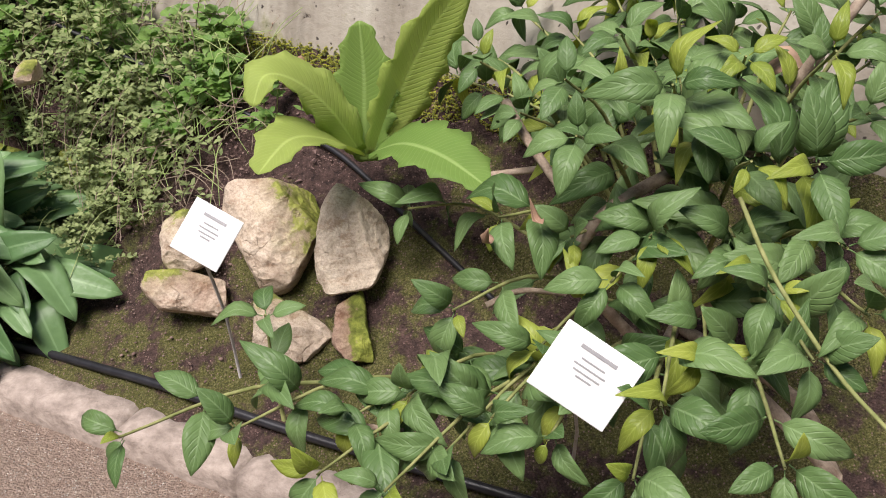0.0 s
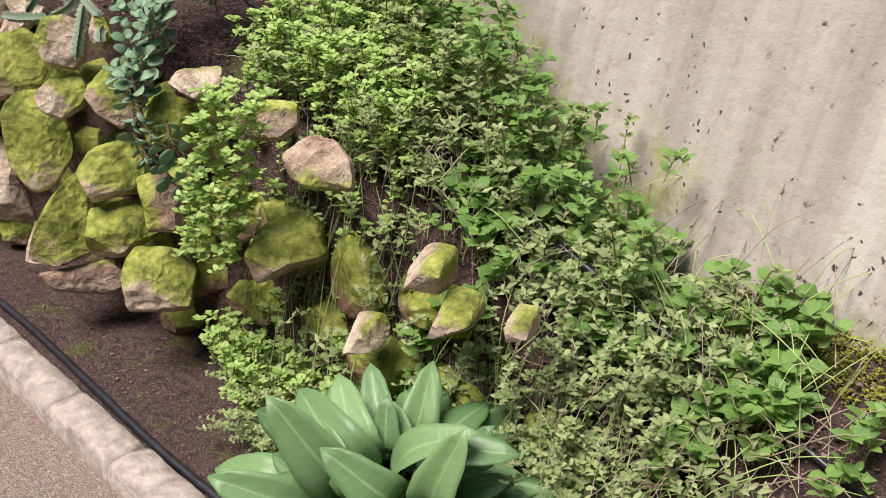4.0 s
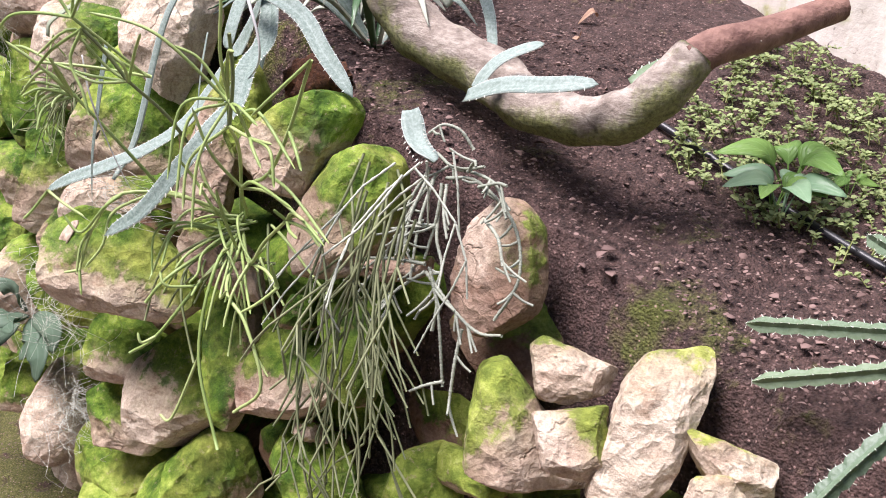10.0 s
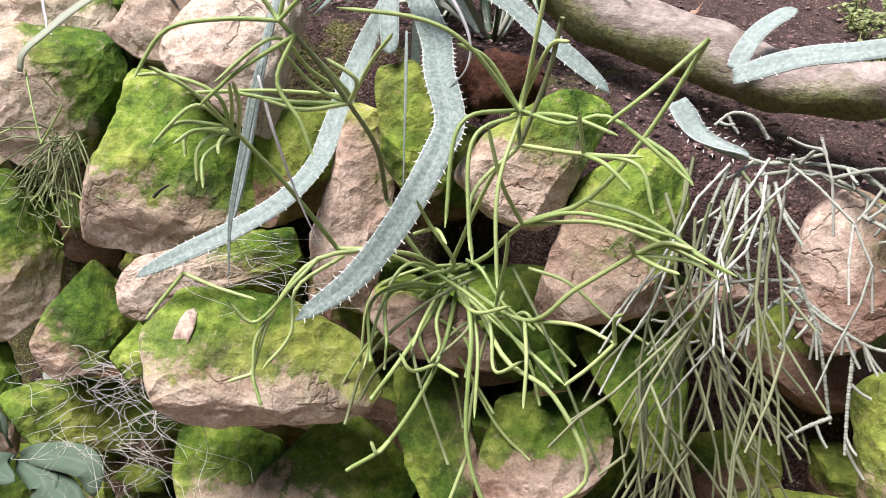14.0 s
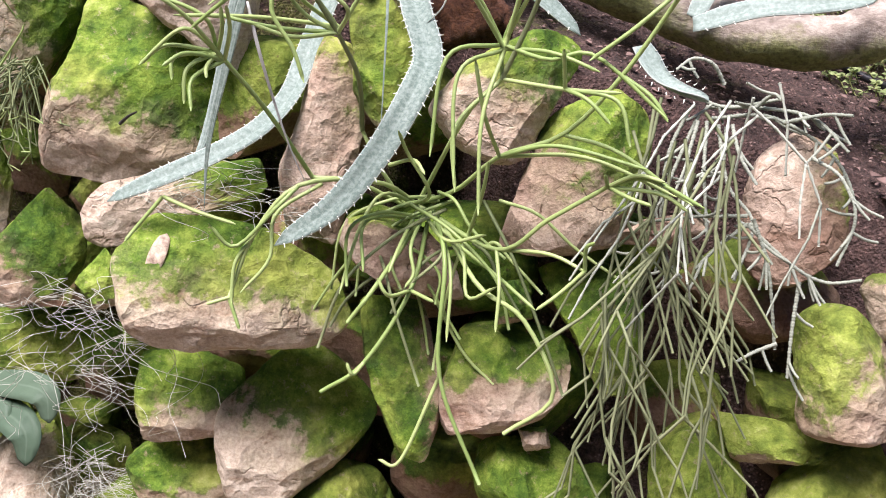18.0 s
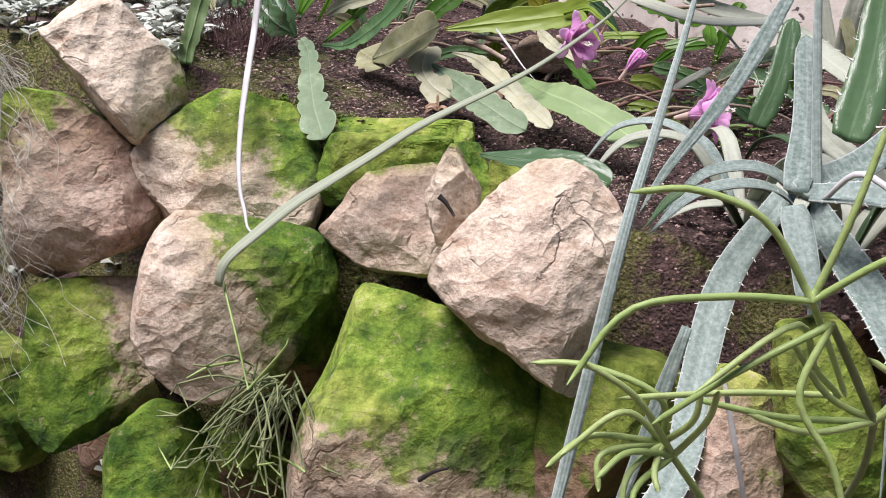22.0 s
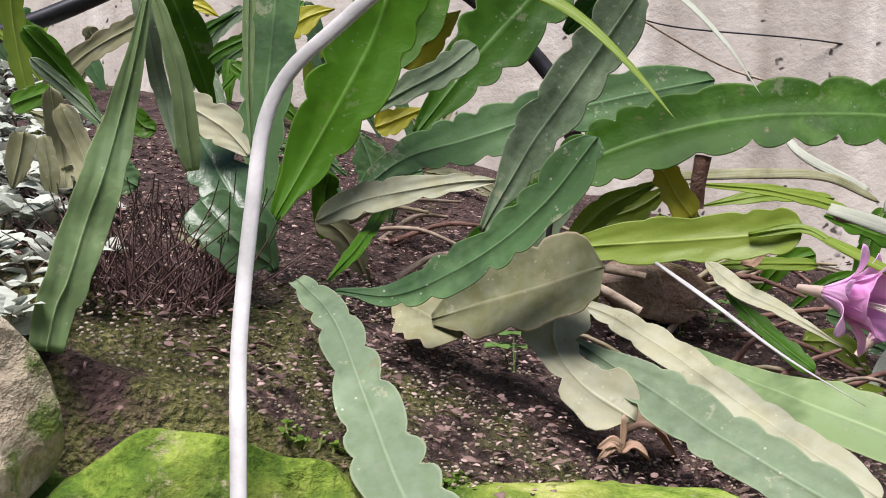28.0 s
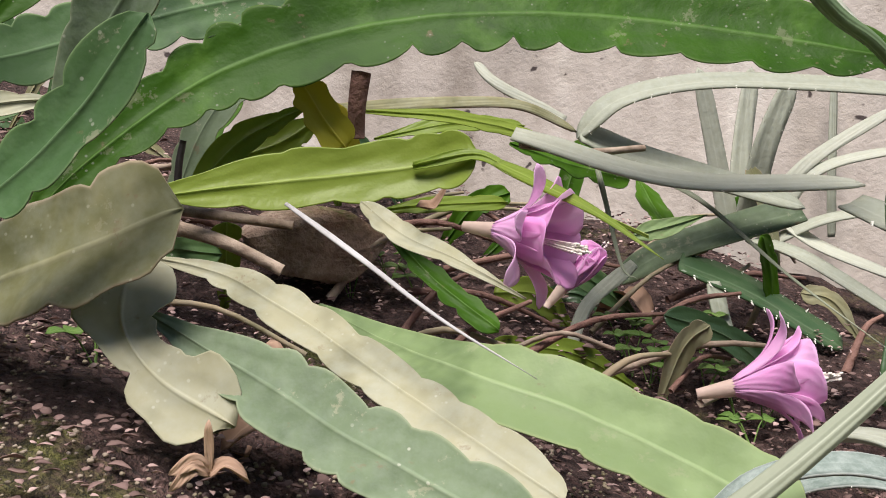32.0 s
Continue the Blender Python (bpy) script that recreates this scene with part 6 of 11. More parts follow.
shrub_twig(shrub_bush, [(0.307, 1.385, 0.591), (0.240, 1.359, 0.740), (0.174, 1.333, 0.808)], 2, 0.86, SHRUB, YOUNG, 10)
shrub_twig(shrub_bush, [(0.308, 1.325, 0.580), (0.242, 1.262, 0.722), (0.177, 1.199, 0.783)], 2, 0.86, SHRUB, YOUNG, 11)
shrub_twig(shrub_bush, [(0.359, 1.316, 0.616), (0.325, 1.247, 0.780), (0.291, 1.179, 0.864)], 3, 1.0, SHRUB, YOUNG, 12)
shrub_twig(shrub_bush, [(0.350, 1.285, 0.533), (0.310, 1.198, 0.646), (0.270, 1.111, 0.679)], 2, 0.86, SHRUB, YOUNG, 13)
shrub_twig(shrub_bush, [(0.396, 1.269, 0.592), (0.384, 1.171, 0.740), (0.372, 1.074, 0.809)], 2, 0.86, SHRUB, YOUNG, 14)
shrub_twig(shrub_bush, [(0.404, 1.219, 0.538), (0.396, 1.092, 0.654), (0.389, 0.964, 0.690)], 3, 0.86, SHRUB, YOUNG, 15)
shrub_twig(shrub_bush, [(0.343, 1.184, 0.491), (0.299, 1.035, 0.577), (0.254, 0.886, 0.584)], 2, 1.0, SHRUB, YOUNG, 16)
shrub_twig(shrub_bush, [(0.413, 1.175, 0.528), (0.411, 1.021, 0.637), (0.410, 0.867, 0.667)], 2, 0.86, SHRUB, YOUNG, 17)
shrub_twig(shrub_bush, [(0.391, 1.131, 0.498), (0.376, 0.949, 0.590), (0.361, 0.768, 0.602)], 3, 0.86, SHRUB, YOUNG, 18)
shrub_twig(shrub_bush, [(0.327, 1.271, 0.511), (0.273, 1.175, 0.610), (0.219, 1.079, 0.629)], 2, 0.86, SHRUB, YOUNG, 19)
shrub_twig(shrub_bush, [(0.331, 1.177, 0.445), (0.280, 1.023, 0.504), (0.229, 0.870, 0.483)], 2, 1.0, SHRUB, YOUNG, 20)
shrub_twig(shrub_bush, [(0.445, 1.309, 0.639), (0.464, 1.236, 0.817), (0.482, 1.163, 0.915)], 3, 0.86, SHRUB, YOUNG, 21)
shrub_twig(shrub_bush, [(0.406, 1.341, 0.623), (0.401, 1.289, 0.791), (0.396, 1.236, 0.880)], 2, 0.86, SHRUB, YOUNG, 22)
shrub_twig(shrub_bush, [(0.380, 1.320, 0.590), (0.358, 1.255, 0.737), (0.337, 1.189, 0.804)], 2, 0.86, SHRUB, YOUNG, 23)
shrub_twig(shrub_bush, [(0.433, 1.268, 0.590), (0.443, 1.170, 0.738), (0.454, 1.072, 0.806)], 3, 1.0, SHRUB, YOUNG, 24)
shrub_twig(shrub_bush, [(0.441, 1.228, 0.561), (0.456, 1.106, 0.691), (0.472, 0.984, 0.741)], 2, 0.86, SHRUB, YOUNG, 25)
shrub_twig(shrub_bush, [(0.441, 1.187, 0.547), (0.457, 1.040, 0.668), (0.472, 0.893, 0.709)], 2, 0.86, SHRUB, YOUNG, 26)
shrub_twig(shrub_bush, [(0.288, 1.205, 0.447), (0.210, 1.069, 0.508), (0.132, 0.933, 0.489)], 3, 0.86, SHRUB, YOUNG, 27)
shrub_twig(shrub_bush, [(0.230, 1.218, 0.426), (0.117, 1.090, 0.474), (0.004, 0.962, 0.441)], 2, 1.0, SHRUB, YOUNG, 28)
shrub_twig(shrub_bush, [(0.310, 1.331, 0.505), (0.246, 1.272, 0.601), (0.182, 1.213, 0.617)], 2, 0.86, SHRUB, YOUNG, 29)
shrub_twig(shrub_bush, [(0.195, 1.190, 0.423), (0.061, 1.044, 0.469), (-0.074, 0.899, 0.434)], 3, 0.86, SHRUB, YOUNG, 30)
shrub_twig(shrub_bush, [(0.374, 1.218, 0.494), (0.348, 1.090, 0.583), (0.323, 0.962, 0.592)], 2, 0.86, SHRUB, YOUNG, 31)
shrub_twig(shrub_bush, [(0.400, 1.285, 0.533), (0.390, 1.198, 0.646), (0.381, 1.111, 0.679)], 2, 1.0, SHRUB, YOUNG, 32)
shrub_twig(shrub_bush, [(0.286, 1.271, 0.460), (0.207, 1.176, 0.529), (0.128, 1.080, 0.517)], 3, 0.86, SHRUB, YOUNG, 33)
shrub_twig(shrub_bush, [(0.350, 1.435, 0.603), (0.309, 1.440, 0.759), (0.269, 1.444, 0.835)], 2, 0.86, SHRUB, YOUNG, 34)
shrub_twig(shrub_bush, [(0.281, 1.407, 0.558), (0.198, 1.394, 0.686), (0.116, 1.381, 0.734)], 2, 0.86, SHRUB, YOUNG, 35)
shrub_twig(shrub_bush, [(0.441, 1.308, 0.527), (0.457, 1.235, 0.637), (0.472, 1.162, 0.666)], 3, 1.0, SHRUB, YOUNG, 36)
shrub_twig(shrub_bush, [(0.480, 1.324, 0.595), (0.519, 1.260, 0.746), (0.558, 1.197, 0.817)], 2, 0.86, SHRUB, YOUNG, 37)
shrub_twig(shrub_bush, [(0.384, 1.341, 0.537), (0.366, 1.287, 0.653), (0.347, 1.234, 0.688)], 2, 0.86, SHRUB, YOUNG, 38)
shrub_twig(shrub_bush, [(0.240, 1.633, 0.535), (0.152, 1.736, 0.641), (0.064, 1.839, 0.667)], 2, 0.80, SHRUB, YOUNG, 60)
shrub_twig(shrub_bush, [(0.283, 1.633, 0.570), (0.217, 1.736, 0.694), (0.151, 1.839, 0.738)], 2, 0.90, SHRUB, YOUNG, 61)
shrub_twig(shrub_bush, [(0.327, 1.578, 0.566), (0.282, 1.653, 0.688), (0.238, 1.728, 0.730)], 2, 1.00, SHRUB, YOUNG, 62)
shrub_twig(shrub_bush, [(0.362, 1.604, 0.598), (0.336, 1.693, 0.735), (0.310, 1.781, 0.793)], 2, 1.10, SHRUB, YOUNG, 63)
shrub_twig(shrub_bush, [(0.384, 1.533, 0.576), (0.368, 1.586, 0.703), (0.352, 1.639, 0.750)], 2, 0.80, SHRUB, YOUNG, 64)
shrub_twig(shrub_bush, [(0.408, 1.559, 0.609), (0.405, 1.625, 0.752), (0.401, 1.690, 0.816)], 2, 0.90, SHRUB, YOUNG, 65)
shrub_twig(shrub_bush, [(0.267, 1.565, 0.516), (0.192, 1.633, 0.612), (0.118, 1.702, 0.628)], 2, 1.00, SHRUB, YOUNG, 66)
shrub_twig(shrub_bush, [(0.311, 1.524, 0.535), (0.259, 1.573, 0.641), (0.207, 1.621, 0.667)], 2, 1.10, SHRUB, YOUNG, 67)
shrub_twig(shrub_bush, [(0.399, 1.471, 0.570), (0.391, 1.493, 0.693), (0.383, 1.515, 0.737)], 2, 0.80, SHRUB, YOUNG, 68)
shrub_twig(shrub_bush, [(0.175, 1.518, 0.421), (0.055, 1.563, 0.470), (-0.065, 1.608, 0.439)], 2, 0.90, SHRUB, YOUNG, 69)
shrub_twig(shrub_bush, [(0.354, 1.509, 0.547), (0.323, 1.550, 0.659), (0.293, 1.590, 0.691)], 2, 0.80, SHRUB, YOUNG, 72)
shrub_twig(shrub_bush, [(0.300, 1.636, 0.524), (0.243, 1.740, 0.625), (0.185, 1.845, 0.645)], 2, 0.90, SHRUB, YOUNG, 73)
shrub_twig(shrub_bush, [(0.219, 1.639, 0.503), (0.120, 1.745, 0.594), (0.022, 1.851, 0.604)], 2, 1.00, SHRUB, YOUNG, 74)
shrub_twig(shrub_bush, [(-0.285, 1.350, 0.150), (-0.290, 1.335, 0.280), (-0.292, 1.328, 0.398)], 1, 0.8, SHRUB, YOUNG, 75)
shrub_twig(shrub_bush, [(0.513, 1.443, 0.630), (0.561, 1.450, 0.783), (0.610, 1.458, 0.857)], 2, 0.80, SHRUB, YOUNG, 90)
shrub_twig(shrub_bush, [(0.487, 1.494, 0.617), (0.524, 1.527, 0.764), (0.560, 1.560, 0.832)], 2, 0.90, SHRUB, YOUNG, 91)
shrub_twig(shrub_bush, [(0.457, 1.537, 0.593), (0.477, 1.592, 0.728), (0.498, 1.647, 0.782)], 2, 1.00, SHRUB, YOUNG, 92)
shrub_twig(shrub_bush, [(0.530, 1.425, 0.601), (0.587, 1.423, 0.740), (0.644, 1.421, 0.799)], 2, 1.10, SHRUB, YOUNG, 93)
shrub_twig(shrub_bush, [(0.510, 1.474, 0.586), (0.558, 1.498, 0.718), (0.605, 1.521, 0.770)], 2, 0.80, SHRUB, YOUNG, 94)
shrub_twig(shrub_bush, [(0.420, 1.588, 0.580), (0.423, 1.669, 0.709), (0.425, 1.749, 0.757)], 2, 0.90, SHRUB, YOUNG, 95)
shrub_twig(shrub_bush, [(0.481, 1.524, 0.572), (0.514, 1.573, 0.697), (0.546, 1.621, 0.742)], 2, 1.00, SHRUB, YOUNG, 96)
shrub_twig(shrub_bush, [(0.516, 1.396, 0.650), (0.567, 1.380, 0.813), (0.617, 1.365, 0.897)], 2, 1.10, SHRUB, YOUNG, 97)
shrub_twig(shrub_bush, [(0.446, 1.569, 0.550), (0.461, 1.640, 0.663), (0.476, 1.711, 0.697)], 2, 0.80, SHRUB, YOUNG, 98)
shrub_twig(shrub_bush, [(0.504, 1.404, 0.569), (0.548, 1.393, 0.691), (0.593, 1.381, 0.734)], 2, 0.90, SHRUB, YOUNG, 99)
shrub_twig(shrub_bush, [(0.379, 1.615, 0.576), (0.361, 1.709, 0.703), (0.342, 1.803, 0.750)], 2, 1.00, SHRUB, YOUNG, 100)
local(part('branch', tube([(0.184, 1.259, 0.539), (0.239, 1.235, 0.651), (0.355, 1.251, 0.715), (0.448, 1.277, 0.719)], 0.011, 0.008, 7, 14), 'twig', shrub_bush), shrub_bush)
local(part('branch', tube([(0.098, 1.436, 0.728), (0.129, 1.358, 0.698), (0.178, 1.272, 0.654)], 0.008, 0.007, 7, 14), 'twig', shrub_bush), shrub_bush)
local(part('branch', tube([(0.349, 1.024, 0.786), (0.376, 0.942, 0.730), (0.427, 0.845, 0.669), (0.470, 0.779, 0.639)], 0.003, 0.0025, 7, 14), 'shrubstem', shrub_bush), shrub_bush)
local(part('branch', tube([(0.472, 1.259, 0.822), (0.506, 1.248, 0.898), (0.550, 1.263, 0.961)], 0.009, 0.007, 7, 14), 'twig', shrub_bush), shrub_bush)
local(part('branch', tube([(0.381, 1.017, 0.529), (0.448, 0.963, 0.480), (0.506, 0.928, 0.425)], 0.01, 0.01, 7, 14), 'twig', shrub_bush), shrub_bush)
local(part('branch', tube([(0.063, 1.186, 0.517), (0.112, 1.197, 0.535), (0.184, 1.236, 0.503)], 0.005, 0.004, 7, 14), 'twig', shrub_bush), shrub_bush)
local(part('branch', tube([(-0.113, 1.040, 0.415), (-0.044, 1.066, 0.381)], 0.005, 0.004, 7, 14), 'twig', shrub_bush), shrub_bush)
local(part('branch', tube([(0.078, 1.420, 0.608), (0.185, 1.409, 0.629)], 0.006, 0.006, 7, 14), 'twig', shrub_bush), shrub_bush)
local(part('branch', tube([(0.448, 1.277, 0.719), (0.440, 1.254, 0.532), (0.415, 1.428, 0.303)], 0.009, 0.012, 7, 12), 'twig', shrub_bush), shrub_bush)
local(part('branch', tube([(0.184, 1.259, 0.539), (0.337, 1.287, 0.357), (0.415, 1.428, 0.303)], 0.009, 0.012, 7, 12), 'twig', shrub_bush), shrub_bush)
local(part('branch', tube([(0.506, 0.928, 0.425), (0.507, 1.117, 0.406), (0.415, 1.428, 0.303)], 0.009, 0.012, 7, 12), 'twig', shrub_bush), shrub_bush)

# ---- creeping ground cover ----
def behind_face(x, y):
    return y > float(face_y(x)) + 0.02 and y < float(wall_y(x)) - 0.02
def slope_keep(x, y):
    return y > float(kerb_y(x)) + 0.33 and y < float(wall_y(x)) - 0.03 and (x < -0.42 or y > 1.95)
leafy_mat('creeping_groundcover', 'tangled grey-green creeping ground cover with small leaves', 'ground cover', 'creeper', 'twig', scatter(520, -1.60, -0.55, 1.75, 2.75, 21, lambda x, y: slope_keep(x, y) and behind_face(x, y) and noise.noise((x * 6, y * 6, 1)) > -0.08, (0.0, 0.08)), 0.021, 0.009, 22, 0.07, 8, 0.13)
leafy_mat('creeping_groundcover', 'feathery grey-green trailing sprigs over the stones', 'ground cover', 'creeper', 'shrubstem', scatter(150, -1.45, -0.62, 1.72, 2.15, 23, lambda x, y: y > float(kerb_y(x)) + 0.42, (0.02, 0.10)), 0.013, 0.009, 24, 0.05, 16, 0.13)
leafy_mat('creeping_groundcover', 'fine yellow-green trailing sprigs hanging over the first stones', 'ground cover', 'creeper', 'rhips', scatter(520, -1.5, -0.75, 1.72, 2.2, 29, lambda x, y: float(face_y(x)) - 0.10 < y < float(face_y(x)) + 0.16, (0.02, 0.12)), 0.012, 0.007, 30, 0.03, 18, 0.15)
leafy_mat('wall_foot_growth', 'taller leafy weeds crowding the foot of the concrete wall', 'weeds', 'clover', 'shrubstem', scatter(150, -1.45, -0.75, 2.05, 2.75, 71, lambda x, y: wall_y(x) - 0.20 < y < wall_y(x) - 0.03, (0.02, 0.24)), 0.028, 0.015, 72, 0.05, 6, 0.06)
leafy_mat('wall_foot_growth', 'grey-green feathery growth at the foot of the wall', 'weeds', 'creeper', 'shrubstem', scatter(200, -1.6, -0.7, 2.0, 2.9, 73, lambda x, y: wall_y(x) - 0.26 < y < wall_y(x) - 0.03, (0.02, 0.20)), 0.019, 0.010, 74, 0.06, 8, 0.08)
leafy_mat('clover_patch', 'patch of fresh round-leaved green weeds', 'weeds', 'clover', 'shrubstem', scatter(190, -1.15, -0.45, 1.95, 2.4, 25, lambda x, y: behind_face(x, y) and noise.noise((x * 6, y * 6, 1)) < 0.15, (0.02, 0.07)), 0.032, 0.026, 26, 0.05, 3, 0.05, ROUND)
leafy_mat('creeping_groundcover', 'low weeds along the foot of the wall', 'ground cover', 'clover', 'shrubstem', scatter(60, -1.0, 0.3, 1.95, 2.5, 27, lambda x, y: wall_y(x) - 0.26 < y < wall_y(x) - 0.10 and noise.noise((x * 8, y * 8, 5)) > -0.1, (0.0, 0.03)), 0.030, 0.017, 28, 0.07, 5, 0.06)

leafy_mat('bright_groundcover', 'dense cushion of bright green small-leaved plants', 'ground cover', 'clump', 'shrubstem', scatter(640, -1.75, -1.12, 2.12, 2.62, 31, lambda x, y: ((x + 1.47) / 0.25) ** 2 + ((y - 2.36) / 0.22) ** 2 < 1.0 + 0.4 * noise.noise((x * 9, y * 9, 4)), (0.02, 0.13)), 0.0165, 0.011, 32, 0.055, 8, 0.045, OVATE)
trail_a, trail_b = Vector((-1.516, 2.156, 0.791)), Vector((-1.630, 2.191, 0.400))
trail = []
for k in range(150):
    q = trail_a.lerp(trail_b, (k % 50) / 50) + Vector((0.06 * math.sin(k * 1.7), -0.02 + 0.02 * math.cos(k * 2.3), 0))
    trail.append((q.x, q.y, q.z - ground_z(q.x, q.y)))
leafy_mat('bright_groundcover', 'bright green small-leaved plant trailing down the stones', 'ground cover', 'clump', 'shrubstem', trail, 0.018, 0.012, 34, 0.01, 5, 0.035, OVATE)
stem_tangle('dry_stems', 'loose straw-coloured stems tangled in the ground cover', 'twig', scatter(400, -1.60, -0.4, 1.75, 2.7, 61, lambda x, y: slope_keep(x, y) and behind_face(x, y), (0.02, 0.10)), 0.16, 0.0011, 62)
stem_tangle('green_stems', 'thin yellow-green stems tangled in the ground cover', 'rhips', scatter(300, -1.5, -0.4, 1.75, 2.7, 63, lambda x, y: slope_keep(x, y) and behind_face(x, y), (0.02, 0.11)), 0.17, 0.0012, 64)


leafy_mat('wall_foot_moss', 'cushions of yellow-green moss along the foot of the concrete wall', 'moss', 'yellowmoss', 'shrubstem', scatter(4200, -0.95, 0.35, 1.7, 2.6, 75, lambda x, y: wall_y(x) - 0.075 - 0.05 * noise.noise((x * 9, 1, 1)) < y < wall_y(x) + 0.02, (0.0, 0.014)), 0.0034, 0.0024, 76, 0.006, 5, 0.010)

# ---- upright round-leaved stems ----
JADE = [leaf_mesh('blade', 0.036, 0.028, ROUND, 0.1, 0.12, 6, 4, 'jade', 0.006, 0.0012), leaf_mesh('blade', 0.03, 0.026, ROUND, -0.15, 0.1, 6, 4, 'jade', 0.006, 0.0012)]
jade = thing('round_leaved_stem', (-2.072, 2.420, 0.912), 'upright stem of blue-green round fleshy leaves', 'succulent', 'round-leaved stems')
upright_stem(jade, [(-2.072, 2.420, 0.912), (-2.085, 2.413, 0.974), (-2.106, 2.407, 1.054), (-2.116, 2.400, 1.083)], JADE, 1.06, 0.0195, 0)
jade = thing('round_leaved_stem', (-1.977, 2.460, 0.901), 'upright stem of blue-green round fleshy leaves', 'succulent', 'round-leaved stems')
upright_stem(jade, [(-1.977, 2.460, 0.901), (-1.986, 2.453, 1.004), (-1.997, 2.447, 1.069), (-2.004, 2.440, 1.108)], JADE, 1.06, 0.0195, 1)
jade = thing('round_leaved_stem', (-1.991, 2.420, 0.824), 'upright stem of blue-green round fleshy leaves', 'succulent', 'round-leaved stems')
upright_stem(jade, [(-1.991, 2.420, 0.824), (-2.007, 2.410, 0.895), (-2.026, 2.400, 0.949)], JADE, 1.06, 0.0195, 2)
jade = thing('round_leaved_stem', (-1.894, 2.405, 0.808), 'upright stem of blue-green round fleshy leaves', 'succulent', 'round-leaved stems')
upright_stem(jade, [(-1.894, 2.405, 0.808), (-1.900, 2.395, 0.865), (-1.913, 2.385, 0.912)], JADE, 1.06, 0.0195, 3)
jade = thing('round_leaved_stem', (-1.954, 2.420, 0.841), 'upright stem of blue-green round fleshy leaves', 'succulent', 'round-leaved stems')
upright_stem(jade, [(-1.954, 2.420, 0.841), (-1.964, 2.410, 0.905), (-1.969, 2.400, 0.961)], JADE, 1.06, 0.0195, 4)
jade = thing('round_leaved_stem', (-1.872, 2.320, 0.684), 'upright stem of blue-green round fleshy leaves', 'succulent', 'round-leaved stems')
upright_stem(jade, [(-1.872, 2.320, 0.684), (-1.891, 2.310, 0.739), (-1.888, 2.300, 0.799)], JADE, 1.06, 0.0195, 5)
jade = thing('round_leaved_stem', (-1.855, 2.350, 0.760), 'upright stem of blue-green round fleshy leaves', 'succulent', 'round-leaved stems')
upright_stem(jade, [(-1.855, 2.350, 0.760), (-1.865, 2.340, 0.816), (-1.873, 2.330, 0.864)], JADE, 1.06, 0.0195, 6)
jade = thing('round_leaved_stem', (-1.909, 2.320, 0.661), 'upright stem of blue-green round fleshy leaves', 'succulent', 'round-leaved stems')
upright_stem(jade, [(-1.909, 2.320, 0.661), (-1.913, 2.310, 0.702), (-1.929, 2.300, 0.736)], JADE, 1.06, 0.0195, 7)
jade = thing('round_leaved_stem', (-2.012, 2.420, 0.825), 'upright stem of blue-green round fleshy leaves', 'succulent', 'round-leaved stems')
upright_stem(jade, [(-2.012, 2.420, 0.825), (-2.028, 2.410, 0.882), (-2.047, 2.400, 0.909)], JADE, 1.06, 0.0195, 8)
jade = thing('round_leaved_stem', (-1.865, 2.390, 0.823), 'upright stem of blue-green round fleshy leaves', 'succulent', 'round-leaved stems')
upright_stem(jade, [(-1.865, 2.390, 0.823), (-1.863, 2.380, 0.881), (-1.849, 2.370, 0.914)], JADE, 1.06, 0.0195, 9)
jade = thing('round_leaved_stem', (-1.826, 2.350, 0.771), 'upright stem of blue-green round fleshy leaves', 'succulent', 'round-leaved stems')
upright_stem(jade, [(-1.826, 2.350, 0.771), (-1.837, 2.340, 0.812), (-1.851, 2.330, 0.851)], JADE, 1.06, 0.0195, 10)
jade = thing('round_leaved_stem', (-2.035, 2.470, 0.971), 'upright stem of blue-green round fleshy leaves', 'succulent', 'round-leaved stems')
upright_stem(jade, [(-2.035, 2.470, 0.971), (-2.050, 2.460, 1.019), (-2.039, 2.450, 1.069)], JADE, 1.06, 0.0195, 11)
jade = thing('round_leaved_stem', (-1.939, 2.450, 0.933), 'upright stem of blue-green round fleshy leaves', 'succulent', 'round-leaved stems')
upright_stem(jade, [(-1.939, 2.450, 0.933), (-1.948, 2.440, 0.981), (-1.942, 2.430, 1.024)], JADE, 1.06, 0.0195, 12)
jade = thing('round_leaved_stem', (-1.925, 2.380, 0.765), 'upright stem of blue-green round fleshy leaves', 'succulent', 'round-leaved stems')
upright_stem(jade, [(-1.925, 2.380, 0.765), (-1.940, 2.370, 0.808), (-1.946, 2.360, 0.844)], JADE, 1.06, 0.0195, 13)
jade = thing('round_leaved_stem', (-1.848, 2.280, 0.660), 'upright stem of blue-green round fleshy leaves', 'succulent', 'round-leaved stems')
upright_stem(jade, [(-1.848, 2.280, 0.660), (-1.855, 2.270, 0.704), (-1.862, 2.260, 0.741)], JADE, 1.06, 0.0195, 14)
jade = thing('round_leaved_stem', (-1.844, 2.310, 0.687), 'upright stem of blue-green round fleshy leaves', 'succulent', 'round-leaved stems')
upright_stem(jade, [(-1.844, 2.310, 0.687), (-1.855, 2.300, 0.730), (-1.853, 2.290, 0.770)], JADE, 1.06, 0.0195, 15)
jade = thing('round_leaved_stem', (-1.802, 2.490, 0.830), 'upright stem of blue-green round fleshy leaves', 'succulent', 'round-leaved stems')
upright_stem(jade, [(-1.802, 2.490, 0.830), (-1.809, 2.480, 0.914), (-1.811, 2.470, 0.982)], JADE, 1.06, 0.0195, 16)
jade = thing('round_leaved_stem', (-1.809, 2.490, 0.951), 'upright stem of blue-green round fleshy leaves', 'succulent', 'round-leaved stems')
